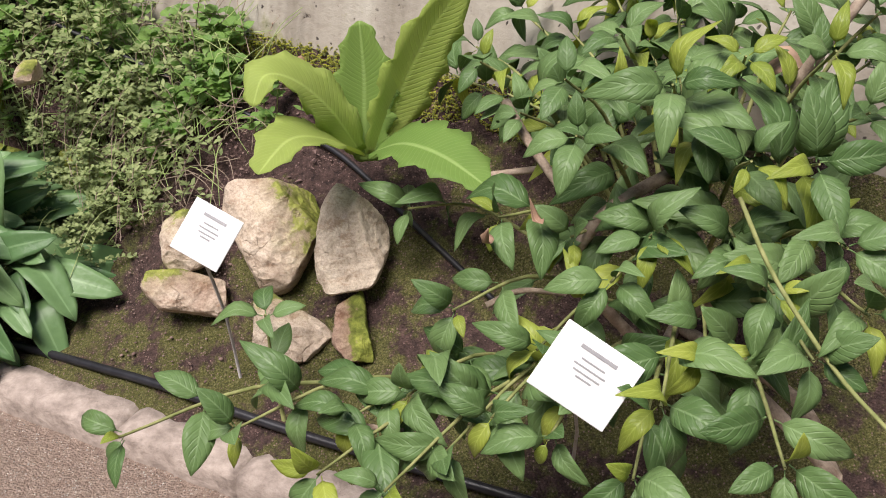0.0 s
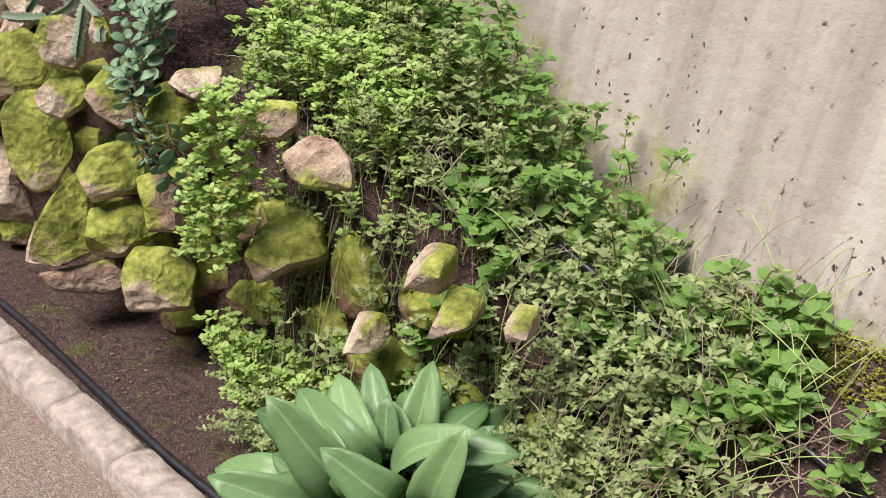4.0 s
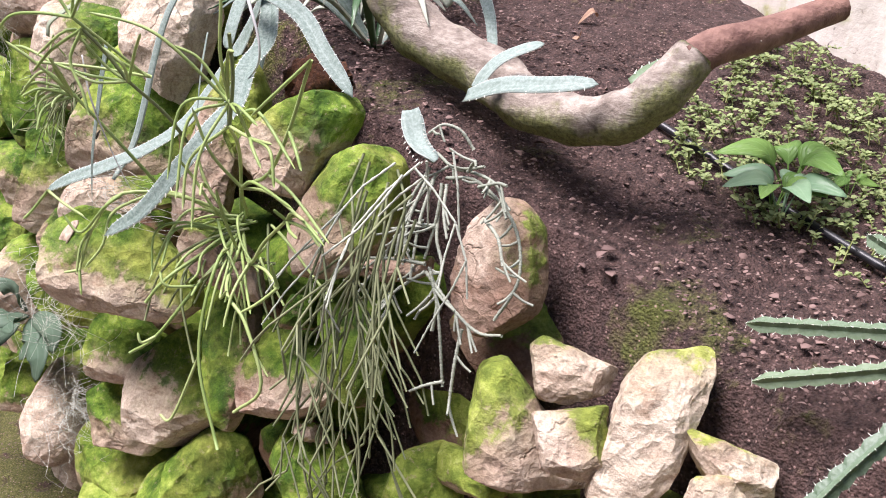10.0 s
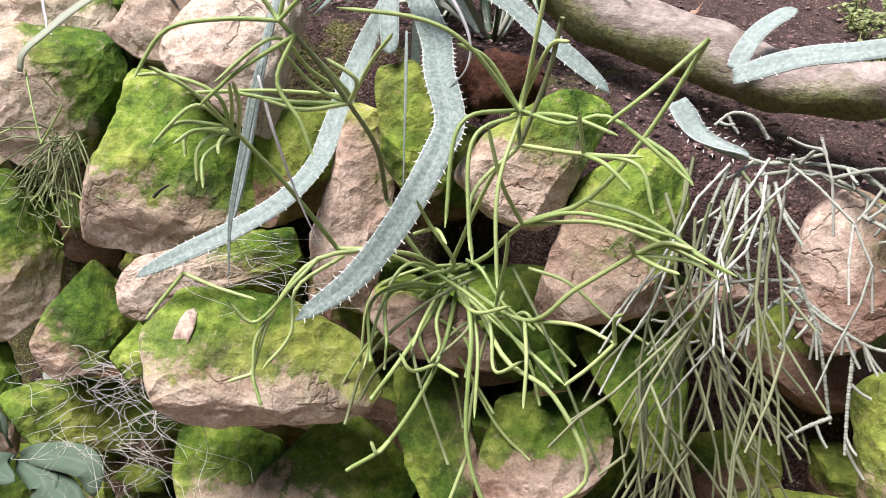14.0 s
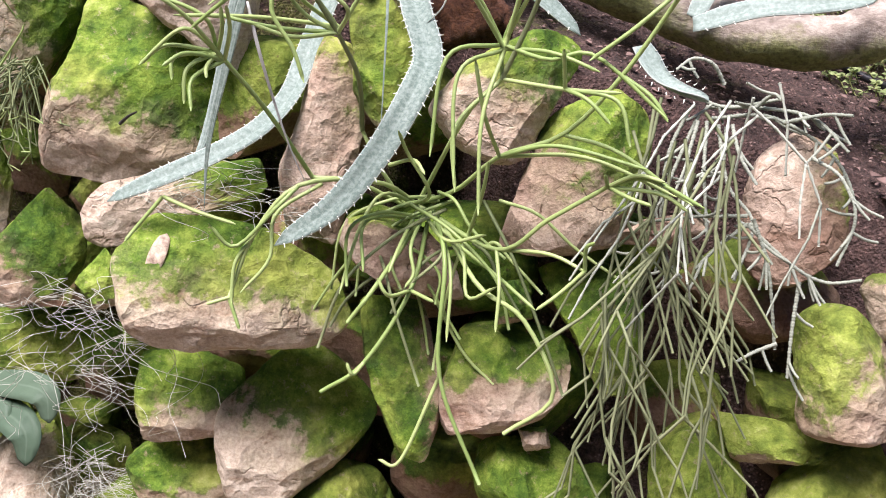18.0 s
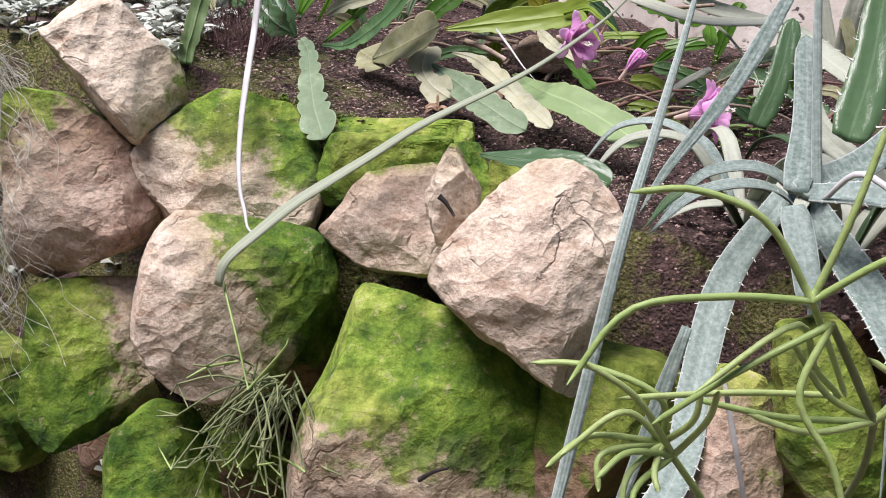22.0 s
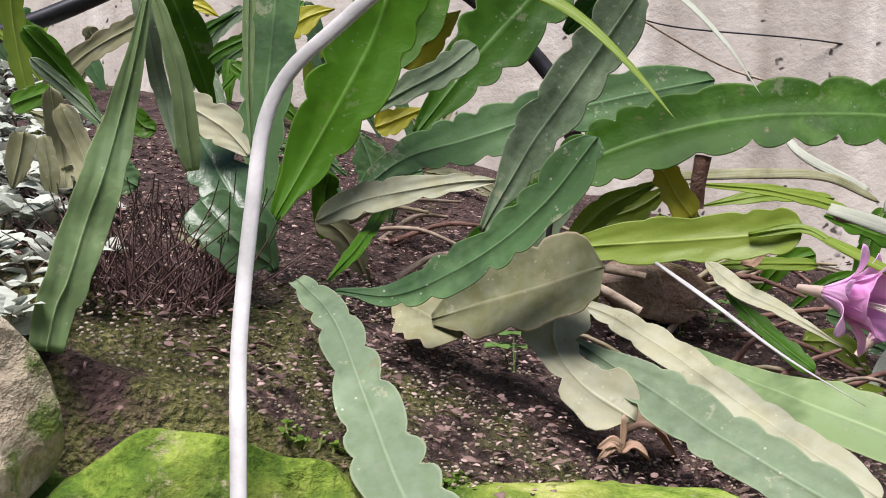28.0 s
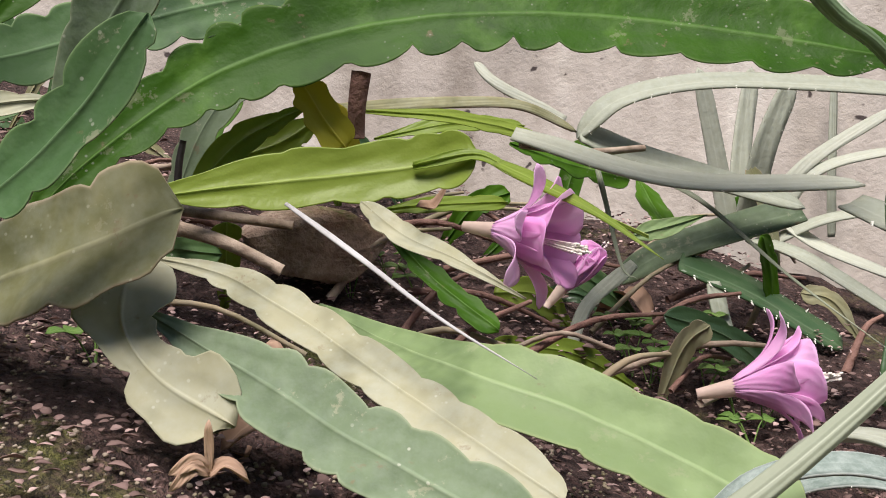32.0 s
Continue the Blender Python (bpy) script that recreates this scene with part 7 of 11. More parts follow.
upright_stem(jade, [(-1.809, 2.490, 0.951), (-1.818, 2.480, 1.029), (-1.813, 2.470, 1.098)], JADE, 1.06, 0.0195, 17)
jade = thing('round_leaved_stem', (-1.838, 2.500, 0.928), 'upright stem of blue-green round fleshy leaves', 'succulent', 'round-leaved stems')
upright_stem(jade, [(-1.838, 2.500, 0.928), (-1.857, 2.490, 0.987), (-1.868, 2.480, 1.039)], JADE, 1.06, 0.0195, 18)
jade = thing('round_leaved_stem', (-1.791, 2.520, 0.947), 'upright stem of blue-green round fleshy leaves', 'succulent', 'round-leaved stems')
upright_stem(jade, [(-1.791, 2.520, 0.947), (-1.796, 2.510, 1.007), (-1.797, 2.500, 1.059)], JADE, 1.06, 0.0195, 19)
jade = thing('round_leaved_stem', (-1.755, 2.520, 0.942), 'upright stem of blue-green round fleshy leaves', 'succulent', 'round-leaved stems')
upright_stem(jade, [(-1.755, 2.520, 0.942), (-1.755, 2.510, 1.015), (-1.761, 2.500, 1.095)], JADE, 1.06, 0.0195, 20)
jade = thing('round_leaved_stem', (-1.828, 2.480, 0.855), 'upright stem of blue-green round fleshy leaves', 'succulent', 'round-leaved stems')
upright_stem(jade, [(-1.828, 2.480, 0.855), (-1.829, 2.470, 0.899), (-1.845, 2.460, 0.945)], JADE, 1.06, 0.0195, 21)

for k, pts in enumerate(([(-1.837, 2.252, 0.679), (-1.852, 2.248, 0.623), (-1.824, 2.242, 0.570)], [(-1.750, 2.225, 0.670), (-1.732, 2.218, 0.627), (-1.685, 2.212, 0.602)], [(-1.795, 2.230, 0.640), (-1.801, 2.220, 0.578)], [(-1.881, 2.285, 0.770), (-1.883, 2.280, 0.702), (-1.872, 2.272, 0.636)], [(-1.790, 2.225, 0.600), (-1.740, 2.205, 0.560), (-1.700, 2.195, 0.540)])):
    jade = thing('round_leaved_stem', pts[0], 'trailing stem of blue-green round leaves hanging over the stones', 'succulent', 'round-leaved stems')
    upright_stem(jade, pts, JADE, 0.95, 0.019, 30 + k)

# ---- large nest fern above the slope ----
bigfern = thing('birds_nest_fern', (-1.850, 2.540, 0.900), 'large pale green nest fern with broad upright fronds', 'fern')
frond(bigfern, [(-1.875, 2.500, 0.961), (-1.932, 2.513, 1.041), (-2.005, 2.527, 1.122), (-2.091, 2.540, 1.211)], 0.125, (-0.3, -0.9, 0.4), 0.03, mat='bigfern')
frond(bigfern, [(-1.868, 2.540, 0.966), (-1.887, 2.547, 1.081), (-1.918, 2.553, 1.191), (-1.951, 2.560, 1.280)], 0.19, (0, -1, 0.3), 0.03, mat='bigfern')
frond(bigfern, [(-1.850, 2.540, 0.976), (-1.824, 2.527, 1.100), (-1.810, 2.513, 1.203), (-1.800, 2.500, 1.286)], 0.17, (0.3, -0.9, 0.3), 0.03, mat='bigfern')
frond(bigfern, [(-1.863, 2.500, 0.970), (-1.837, 2.467, 1.059), (-1.793, 2.433, 1.146), (-1.740, 2.400, 1.218)], 0.13, (0.4, -0.9, 0.4), 0.03, mat='bigfern')

# ---- spiny creeping cactus ----
cactus = thing('creeping_cactus', (-2.262, 2.618, 0.890), 'sprawling ribbed green cactus with pale spines', 'cactus')
cactus_stem(cactus, [(-2.279, 2.618, 0.929), (-2.379, 2.629, 0.907), (-2.499, 2.640, 0.880)], 0.0092, 26, 0)
cactus_stem(cactus, [(-2.276, 2.618, 0.907), (-2.362, 2.614, 0.871), (-2.476, 2.609, 0.828)], 0.0092, 26, 1)
cactus_stem(cactus, [(-2.258, 2.610, 0.894), (-2.313, 2.570, 0.852), (-2.354, 2.530, 0.801), (-2.384, 2.500, 0.753)], 0.0105, 26, 2)
cactus_stem(cactus, [(-2.268, 2.630, 0.928), (-2.343, 2.685, 0.963), (-2.408, 2.740, 0.977)], 0.0095, 26, 3)
cactus_stem(cactus, [(-2.262, 2.630, 0.936), (-2.244, 2.675, 0.981), (-2.207, 2.720, 1.045)], 0.0095, 26, 4)
cactus_stem(cactus, [(-2.335, 2.740, 0.976), (-2.319, 2.770, 1.029), (-2.333, 2.800, 1.078)], 0.0090, 26, 5)
cactus_stem(cactus, [(-2.247, 2.600, 0.888), (-2.216, 2.550, 0.866), (-2.183, 2.500, 0.848)], 0.0095, 26, 6)
cactus_stem(cactus, [(-2.229, 2.600, 0.914), (-2.178, 2.560, 0.886), (-2.138, 2.520, 0.877)], 0.0105, 26, 7)
cactus_stem(cactus, [(-2.229, 2.580, 0.959), (-2.183, 2.555, 0.963), (-2.142, 2.530, 0.938)], 0.0140, 26, 8)
cactus_stem(cactus, [(-2.172, 2.470, 0.824), (-2.213, 2.460, 0.791), (-2.255, 2.450, 0.769)], 0.0110, 26, 9)
cactus_stem(cactus, [(-2.416, 2.460, 0.752), (-2.346, 2.450, 0.757), (-2.251, 2.440, 0.772)], 0.0125, 26, 10)
cactus_stem(cactus, [(-2.166, 2.470, 0.808), (-2.154, 2.435, 0.756), (-2.143, 2.400, 0.699)], 0.0125, 26, 11)
cactus_stem(cactus, [(-2.176, 2.470, 0.833), (-2.207, 2.470, 0.821), (-2.239, 2.470, 0.845)], 0.0165, 26, 12)
cactus_stem(cactus, [(-2.153, 2.460, 0.823), (-2.117, 2.440, 0.814), (-2.077, 2.420, 0.801)], 0.0105, 26, 13)
cactus_stem(cactus, [(-2.164, 2.480, 0.843), (-2.149, 2.500, 0.857), (-2.126, 2.520, 0.900)], 0.0105, 26, 14)
cactus_stem(cactus, [(-2.176, 2.490, 0.840), (-2.200, 2.520, 0.865), (-2.226, 2.550, 0.893)], 0.0100, 26, 15)
cactus_stem(cactus, [(-2.290, 2.930, 1.069), (-2.295, 2.950, 1.121), (-2.302, 2.970, 1.209)], 0.0165, 26, 16)
cactus_stem(cactus, [(-2.072, 2.420, 0.776), (-2.054, 2.390, 0.770), (-2.026, 2.360, 0.764)], 0.0105, 26, 17)
cactus_stem(cactus, [(-2.173, 2.660, 0.996), (-2.189, 2.680, 1.033), (-2.157, 2.700, 1.055)], 0.0095, 26, 18)

# ---- the bent trunk ----
trunk = thing('bent_trunk', (-2.813, 2.800, 0.929), 'pale wrinkled bent trunk lying on the soil, reddish at one end', 'tree trunk')
local(part('trunk', tube([(-3.182, 2.905, 1.225), (-3.168, 2.89, 1.18), (-3.12, 2.88, 1.13), (-3.045, 2.87, 1.10), (-2.965, 2.860, 1.076), (-2.890, 2.830, 1.047), (-2.800, 2.800, 1.042), (-2.727, 2.790, 1.061), (-2.676, 2.800, 1.107), (-2.654, 2.820, 1.144)], 0.047, 0.028, 20, 80, lambda s: (1 + 0.04 * math.sin(s * 60) + 0.05 * math.sin(s * 17)) * math.sqrt(max(0.05, 1 - max(0, (0.05 - s) / 0.05) ** 2)), 0.14), 'bark', trunk), trunk)
local(part('branch', tube([(-2.661, 2.815, 1.134), (-2.635, 2.840, 1.154), (-2.592, 2.900, 1.171), (-2.531, 3.000, 1.204)], 0.027, 0.019, 12, 24, None, 0.12), 'redbark', trunk, 'reddish brown bare branch'), trunk)

# ---- arching blue-green rosette ----
agave = thing('spiny_rosette', (-3.349, 2.740, 1.170), 'arching powdery blue-green rosette with toothed strap leaves', 'rosette plant')
strap_leaf(agave, [(-3.352, 2.800, 1.165), (-3.398, 2.800, 1.085), (-3.421, 2.740, 1.000), (-3.430, 2.690, 0.955), (-3.454, 2.635, 0.922), (-3.500, 2.593, 0.895), (-3.554, 2.568, 0.871), (-3.619, 2.565, 0.841)], 0.031, (-0.1, -0.75, 0.65), 'agave', 44, fold=0.45, seed=0)
strap_leaf(agave, [(-3.340, 2.800, 1.170), (-3.294, 2.740, 1.101), (-3.276, 2.680, 1.067), (-3.253, 2.630, 1.022), (-3.260, 2.590, 0.990), (-3.290, 2.545, 0.928), (-3.336, 2.520, 0.868), (-3.397, 2.500, 0.827)], 0.037, (0.1, -0.75, 0.65), 'agave', 50, fold=0.45, seed=1)
strap_leaf(agave, [(-3.339, 2.740, 1.174), (-3.275, 2.720, 1.173), (-3.208, 2.720, 1.144), (-3.151, 2.700, 1.100), (-3.083, 2.680, 1.050)], 0.030, (0.2, -0.6, 0.75), 'agave', 24, fold=0.5, seed=2)
strap_leaf(agave, [(-3.352, 2.750, 1.164), (-3.344, 2.720, 1.125), (-3.339, 2.700, 1.088)], 0.026, (0, -0.9, 0.4), 'agave', 0, seed=3)
strap_leaf(agave, [(-3.342, 2.780, 1.173), (-3.280, 2.840, 1.196), (-3.215, 2.900, 1.243), (-3.146, 2.940, 1.272)], 0.032, (0.2, -0.6, 0.75), 'agave', 0, seed=4)
strap_leaf(agave, [(-3.347, 2.780, 1.173), (-3.334, 2.840, 1.233), (-3.332, 2.900, 1.315)], 0.028, (0, -1, 0.2), 'agave', 0, seed=5)
strap_leaf(agave, [(-3.332, 2.730, 1.172), (-3.307, 2.700, 1.198), (-3.264, 2.670, 1.161), (-3.238, 2.660, 1.115), (-3.240, 2.660, 1.080), (-3.264, 2.660, 1.052)], 0.006, (0, -0.8, 0.5), 'straw', 0, GRASS, label='curled dry tan leaf')
rosette = thing('spiny_rosette', (-3.000, 2.740, 1.032), 'grey-green toothed rosette resting on the trunk', 'rosette plant')
strap_leaf(rosette, [(-2.947, 2.760, 1.059), (-2.878, 2.740, 1.083), (-2.816, 2.730, 1.092), (-2.746, 2.740, 1.103)], 0.03, (0, -0.7, 0.7), 'agave', 14, fold=0.35, seed=20)
strap_leaf(rosette, [(-2.946, 2.780, 1.067), (-2.920, 2.800, 1.107), (-2.876, 2.840, 1.133)], 0.026, (-0.3, -0.7, 0.5), 'agave', 14, fold=0.35, seed=21)
strap_leaf(rosette, [(-3.012, 2.720, 1.036), (-2.990, 2.700, 1.004), (-2.964, 2.680, 0.992), (-2.932, 2.660, 0.987)], 0.032, (0.3, -0.8, 0.5), 'agave', 10, fold=0.45, seed=22, twist=0.9)
strap_leaf(rosette, [(-2.722, 2.800, 1.092), (-2.664, 2.840, 1.131), (-2.584, 2.900, 1.179)], 0.05, (-0.3, -0.7, 0.6), 'cactus', 14, fold=0.35, seed=23)

# ---- bright pencil-stemmed hanging cactus ----
rhips = thing('pencil_cactus', (-3.258, 2.640, 0.850), 'bright green branching pencil-stemmed cactus growing from the stones', 'cactus')
def pencil_stems(paths):
    for q in paths:
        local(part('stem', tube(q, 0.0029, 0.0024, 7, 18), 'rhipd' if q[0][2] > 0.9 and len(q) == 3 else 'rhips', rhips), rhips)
pencil_stems((
    [(-3.380, 2.600, 0.879), (-3.415, 2.540, 0.967), (-3.454, 2.500, 1.034)],
    [(-3.326, 2.620, 0.935), (-3.318, 2.560, 1.005), (-3.327, 2.500, 1.061)],
    [(-3.276, 2.640, 0.841), (-3.306, 2.620, 0.895), (-3.326, 2.620, 0.935)],
    [(-3.327, 2.500, 1.061), (-3.349, 2.480, 1.102), (-3.365, 2.460, 1.130)],
    [(-3.258, 2.640, 0.850), (-3.201, 2.580, 0.969), (-3.160, 2.520, 1.021)],
    [(-3.160, 2.520, 1.021), (-3.132, 2.500, 1.090), (-3.117, 2.480, 1.146)],
))
pencil_stems((
    [(-3.258, 2.640, 0.846), (-3.209, 2.600, 0.878), (-3.159, 2.540, 0.935), (-3.093, 2.520, 0.968), (-3.040, 2.500, 1.035), (-2.988, 2.480, 1.128)],
    [(-3.258, 2.640, 0.842), (-3.157, 2.550, 0.826), (-3.101, 2.520, 0.875), (-3.044, 2.500, 0.921)],
    [(-3.380, 2.600, 0.879), (-3.329, 2.600, 0.878), (-3.276, 2.640, 0.841)],
    [(-3.258, 2.640, 0.842), (-3.298, 2.580, 0.885), (-3.374, 2.520, 0.892), (-3.421, 2.500, 0.836), (-3.447, 2.490, 0.765)],
    [(-3.238, 2.620, 0.843), (-3.213, 2.540, 0.809), (-3.209, 2.500, 0.688), (-3.156, 2.480, 0.567)],
    [(-3.221, 2.600, 0.829), (-3.172, 2.520, 0.792), (-3.119, 2.500, 0.764), (-3.081, 2.490, 0.683), (-3.133, 2.490, 0.629)],
))
pencil_stems((
    [(-3.245, 2.620, 0.828), (-3.251, 2.540, 0.772), (-3.296, 2.500, 0.695), (-3.343, 2.490, 0.659)],
    [(-3.252, 2.620, 0.835), (-3.286, 2.520, 0.784), (-3.315, 2.500, 0.743)],
))
def pencil_tips(paths):
    for q in paths:
        bm = tube(q, 0.0024, 0.0020, 7, 14, lambda s: math.sqrt(max(0.05, 1 - max(0, (s - 0.94) / 0.06) ** 2)))
        local(part('branchlet', bm, 'rhips', rhips), rhips)
pencil_tips((
    [(-3.454, 2.500, 1.034), (-3.481, 2.480, 1.059), (-3.518, 2.470, 1.030)],
    [(-3.454, 2.500, 1.034), (-3.500, 2.480, 1.041), (-3.527, 2.470, 1.021)],
    [(-3.454, 2.500, 1.034), (-3.459, 2.480, 1.071), (-3.504, 2.470, 1.090), (-3.540, 2.470, 1.089)],
    [(-3.454, 2.500, 1.034), (-3.476, 2.470, 1.020), (-3.477, 2.460, 0.986)],
    [(-3.454, 2.500, 1.034), (-3.492, 2.480, 1.030), (-3.493, 2.470, 1.008)],
    [(-3.454, 2.500, 1.034), (-3.459, 2.480, 1.022), (-3.456, 2.470, 1.012)],
    [(-3.454, 2.500, 1.034), (-3.438, 2.470, 1.061), (-3.435, 2.460, 1.085)],
    [(-3.327, 2.500, 1.061), (-3.386, 2.480, 1.065), (-3.440, 2.470, 1.075)],
))
pencil_tips((
    [(-3.327, 2.500, 1.061), (-3.359, 2.490, 1.079), (-3.386, 2.470, 1.118)],
    [(-3.327, 2.500, 1.061), (-3.313, 2.480, 1.087), (-3.341, 2.470, 1.109)],
    [(-3.327, 2.500, 1.061), (-3.368, 2.480, 1.057), (-3.406, 2.470, 1.068)],
    [(-3.327, 2.500, 1.061), (-3.300, 2.490, 1.103), (-3.275, 2.480, 1.131)],
    [(-3.365, 2.460, 1.130), (-3.381, 2.450, 1.088), (-3.360, 2.450, 1.050), (-3.349, 2.450, 1.017)],
    [(-3.365, 2.460, 1.130), (-3.420, 2.450, 1.097), (-3.463, 2.450, 1.063)],
    [(-3.161, 2.520, 1.056), (-3.214, 2.490, 1.044), (-3.225, 2.470, 0.947)],
    [(-3.161, 2.520, 1.056), (-3.188, 2.500, 1.105), (-3.214, 2.480, 1.122)],
))
pencil_tips((
    [(-3.161, 2.520, 1.056), (-3.113, 2.490, 1.048), (-3.069, 2.480, 1.056), (-2.995, 2.460, 1.002)],
    [(-3.160, 2.520, 1.021), (-3.161, 2.520, 1.056), (-3.144, 2.500, 1.106)],
    [(-3.161, 2.520, 1.056), (-3.130, 2.490, 1.118), (-3.110, 2.480, 1.125)],
    [(-3.160, 2.520, 1.021), (-3.202, 2.490, 0.975), (-3.198, 2.470, 0.912)],
    [(-3.160, 2.520, 1.021), (-3.095, 2.490, 1.020), (-3.040, 2.470, 1.023)],
    [(-3.095, 2.490, 1.020), (-3.044, 2.470, 1.015), (-3.028, 2.460, 0.973)],
    [(-3.095, 2.490, 1.020), (-3.099, 2.470, 1.062)],
    [(-3.095, 2.490, 1.020), (-3.072, 2.470, 1.014), (-3.049, 2.460, 0.994)],
))
pencil_tips((
    [(-3.159, 2.540, 0.935), (-3.174, 2.500, 0.986), (-3.185, 2.480, 1.047)],
    [(-3.159, 2.540, 0.935), (-3.069, 2.500, 0.950), (-2.976, 2.480, 0.921)],
    [(-3.159, 2.540, 0.935), (-3.098, 2.500, 0.960), (-3.007, 2.470, 0.949)],
    [(-3.093, 2.520, 0.968), (-3.035, 2.500, 0.957), (-2.959, 2.480, 0.913)],
    [(-3.044, 2.500, 0.921), (-3.006, 2.480, 0.937), (-2.950, 2.460, 0.917)],
    [(-3.044, 2.500, 0.921), (-3.017, 2.480, 0.940), (-2.990, 2.470, 0.938)],
    [(-3.044, 2.500, 0.921), (-3.021, 2.480, 0.916), (-3.001, 2.470, 0.913)],
    [(-3.044, 2.500, 0.921), (-3.048, 2.480, 0.938)],
))
pencil_tips((
    [(-3.044, 2.500, 0.921), (-2.993, 2.480, 0.923), (-2.965, 2.470, 0.910)],
    [(-3.157, 2.550, 0.826), (-3.099, 2.520, 0.836), (-3.059, 2.500, 0.827)],
    [(-3.059, 2.500, 0.827), (-3.084, 2.490, 0.803), (-3.107, 2.480, 0.786)],
    [(-3.059, 2.500, 0.827), (-3.060, 2.490, 0.856), (-3.052, 2.480, 0.866)],
    [(-3.157, 2.550, 0.826), (-3.149, 2.510, 0.797), (-3.149, 2.490, 0.752)],
    [(-3.190, 2.560, 0.837), (-3.174, 2.520, 0.896), (-3.167, 2.500, 0.939)],
    [(-3.258, 2.640, 0.842), (-3.216, 2.560, 0.829), (-3.167, 2.520, 0.852)],
    [(-3.258, 2.640, 0.842), (-3.266, 2.550, 0.822), (-3.273, 2.520, 0.799)],
))
pencil_tips((
    [(-3.252, 2.620, 0.835), (-3.307, 2.560, 0.844), (-3.302, 2.520, 0.797)],
    [(-3.258, 2.640, 0.842), (-3.291, 2.580, 0.872), (-3.312, 2.550, 0.840), (-3.329, 2.520, 0.768)],
    [(-3.228, 2.600, 0.835), (-3.206, 2.540, 0.796), (-3.204, 2.510, 0.726)],
    [(-3.221, 2.600, 0.822), (-3.155, 2.540, 0.799), (-3.108, 2.500, 0.778)],
    [(-3.251, 2.540, 0.772), (-3.269, 2.500, 0.780), (-3.282, 2.500, 0.799)],
    [(-3.251, 2.540, 0.772), (-3.219, 2.500, 0.777)],
    [(-3.296, 2.500, 0.695), (-3.304, 2.480, 0.690), (-3.311, 2.480, 0.704)],
    [(-3.209, 2.500, 0.688), (-3.247, 2.480, 0.588), (-3.273, 2.480, 0.585)],
))
pencil_tips((
    [(-3.235, 2.600, 0.835), (-3.195, 2.550, 0.820), (-3.184, 2.520, 0.778), (-3.151, 2.500, 0.801)],
    [(-3.276, 2.640, 0.841), (-3.237, 2.570, 0.878), (-3.260, 2.550, 0.928), (-3.268, 2.530, 0.958)],
    [(-3.289, 2.600, 0.901), (-3.255, 2.560, 0.919), (-3.239, 2.540, 0.909)],
    [(-3.374, 2.520, 0.892), (-3.394, 2.500, 0.871), (-3.438, 2.490, 0.826), (-3.464, 2.480, 0.853)],
    [(-3.421, 2.500, 0.836), (-3.439, 2.490, 0.806), (-3.441, 2.480, 0.763)],
    [(-3.447, 2.490, 0.765), (-3.470, 2.480, 0.759)],
    [(-3.447, 2.490, 0.765), (-3.433, 2.480, 0.732)],
    [(-3.356, 2.550, 0.887), (-3.401, 2.520, 0.857), (-3.403, 2.500, 0.811), (-3.434, 2.490, 0.772)],
))
pencil_tips((
    [(-3.522, 2.500, 0.873), (-3.484, 2.500, 0.859), (-3.440, 2.500, 0.848)],
    [(-3.522, 2.500, 0.873), (-3.550, 2.490, 0.839), (-3.560, 2.480, 0.825)],
    [(-2.988, 2.480, 1.128), (-3.033, 2.470, 1.086), (-3.074, 2.470, 1.052)],
    [(-3.040, 2.500, 1.035), (-3.012, 2.480, 1.020), (-2.994, 2.470, 0.998)],
    [(-3.248, 2.620, 0.842), (-3.255, 2.560, 0.819), (-3.248, 2.540, 0.793), (-3.256, 2.530, 0.779)],
))
pencil_tips((
    [(-3.378, 2.455, 1.144), (-3.408, 2.440, 1.190), (-3.448, 2.430, 1.207), (-3.484, 2.420, 1.205)],
    [(-3.378, 2.455, 1.144), (-3.361, 2.450, 1.196), (-3.347, 2.450, 1.248)],
    [(-3.378, 2.455, 1.144), (-3.329, 2.440, 1.179), (-3.264, 2.430, 1.185)],
    [(-3.378, 2.455, 1.144), (-3.428, 2.440, 1.146), (-3.481, 2.430, 1.136), (-3.513, 2.420, 1.092)],
    [(-3.378, 2.455, 1.144), (-3.356, 2.500, 1.102), (-3.337, 2.540, 1.063)],
    [(-3.339, 2.550, 1.061), (-3.410, 2.500, 1.072), (-3.484, 2.460, 1.074)],
    [(-3.339, 2.550, 1.061), (-3.365, 2.500, 1.092), (-3.385, 2.460, 1.128), (-3.440, 2.440, 1.088)],
    [(-3.447, 2.500, 1.026), (-3.473, 2.460, 1.075), (-3.507, 2.440, 1.102)],
))
pencil_tips((
    [(-3.447, 2.500, 1.026), (-3.476, 2.470, 1.036), (-3.494, 2.450, 1.025)],
    [(-3.447, 2.500, 1.026), (-3.471, 2.470, 1.010), (-3.466, 2.450, 0.981)],
    [(-3.447, 2.500, 1.026), (-3.430, 2.470, 1.061), (-3.426, 2.450, 1.087)],
    [(-3.159, 2.520, 1.052), (-3.199, 2.470, 1.119), (-3.241, 2.450, 1.146), (-3.313, 2.430, 1.157)],
    [(-3.159, 2.520, 1.052), (-3.143, 2.490, 1.120), (-3.130, 2.480, 1.195), (-3.137, 2.470, 1.256)],
    [(-3.159, 2.520, 1.052), (-3.202, 2.490, 1.028), (-3.199, 2.460, 0.928)],
    [(-3.159, 2.520, 1.052), (-3.175, 2.480, 0.985), (-3.172, 2.460, 0.892)],
    [(-3.159, 2.520, 1.052), (-3.111, 2.490, 1.055), (-3.063, 2.470, 1.042)],
))
rnd = random.Random(77)
bush = Vector(rhips.location)
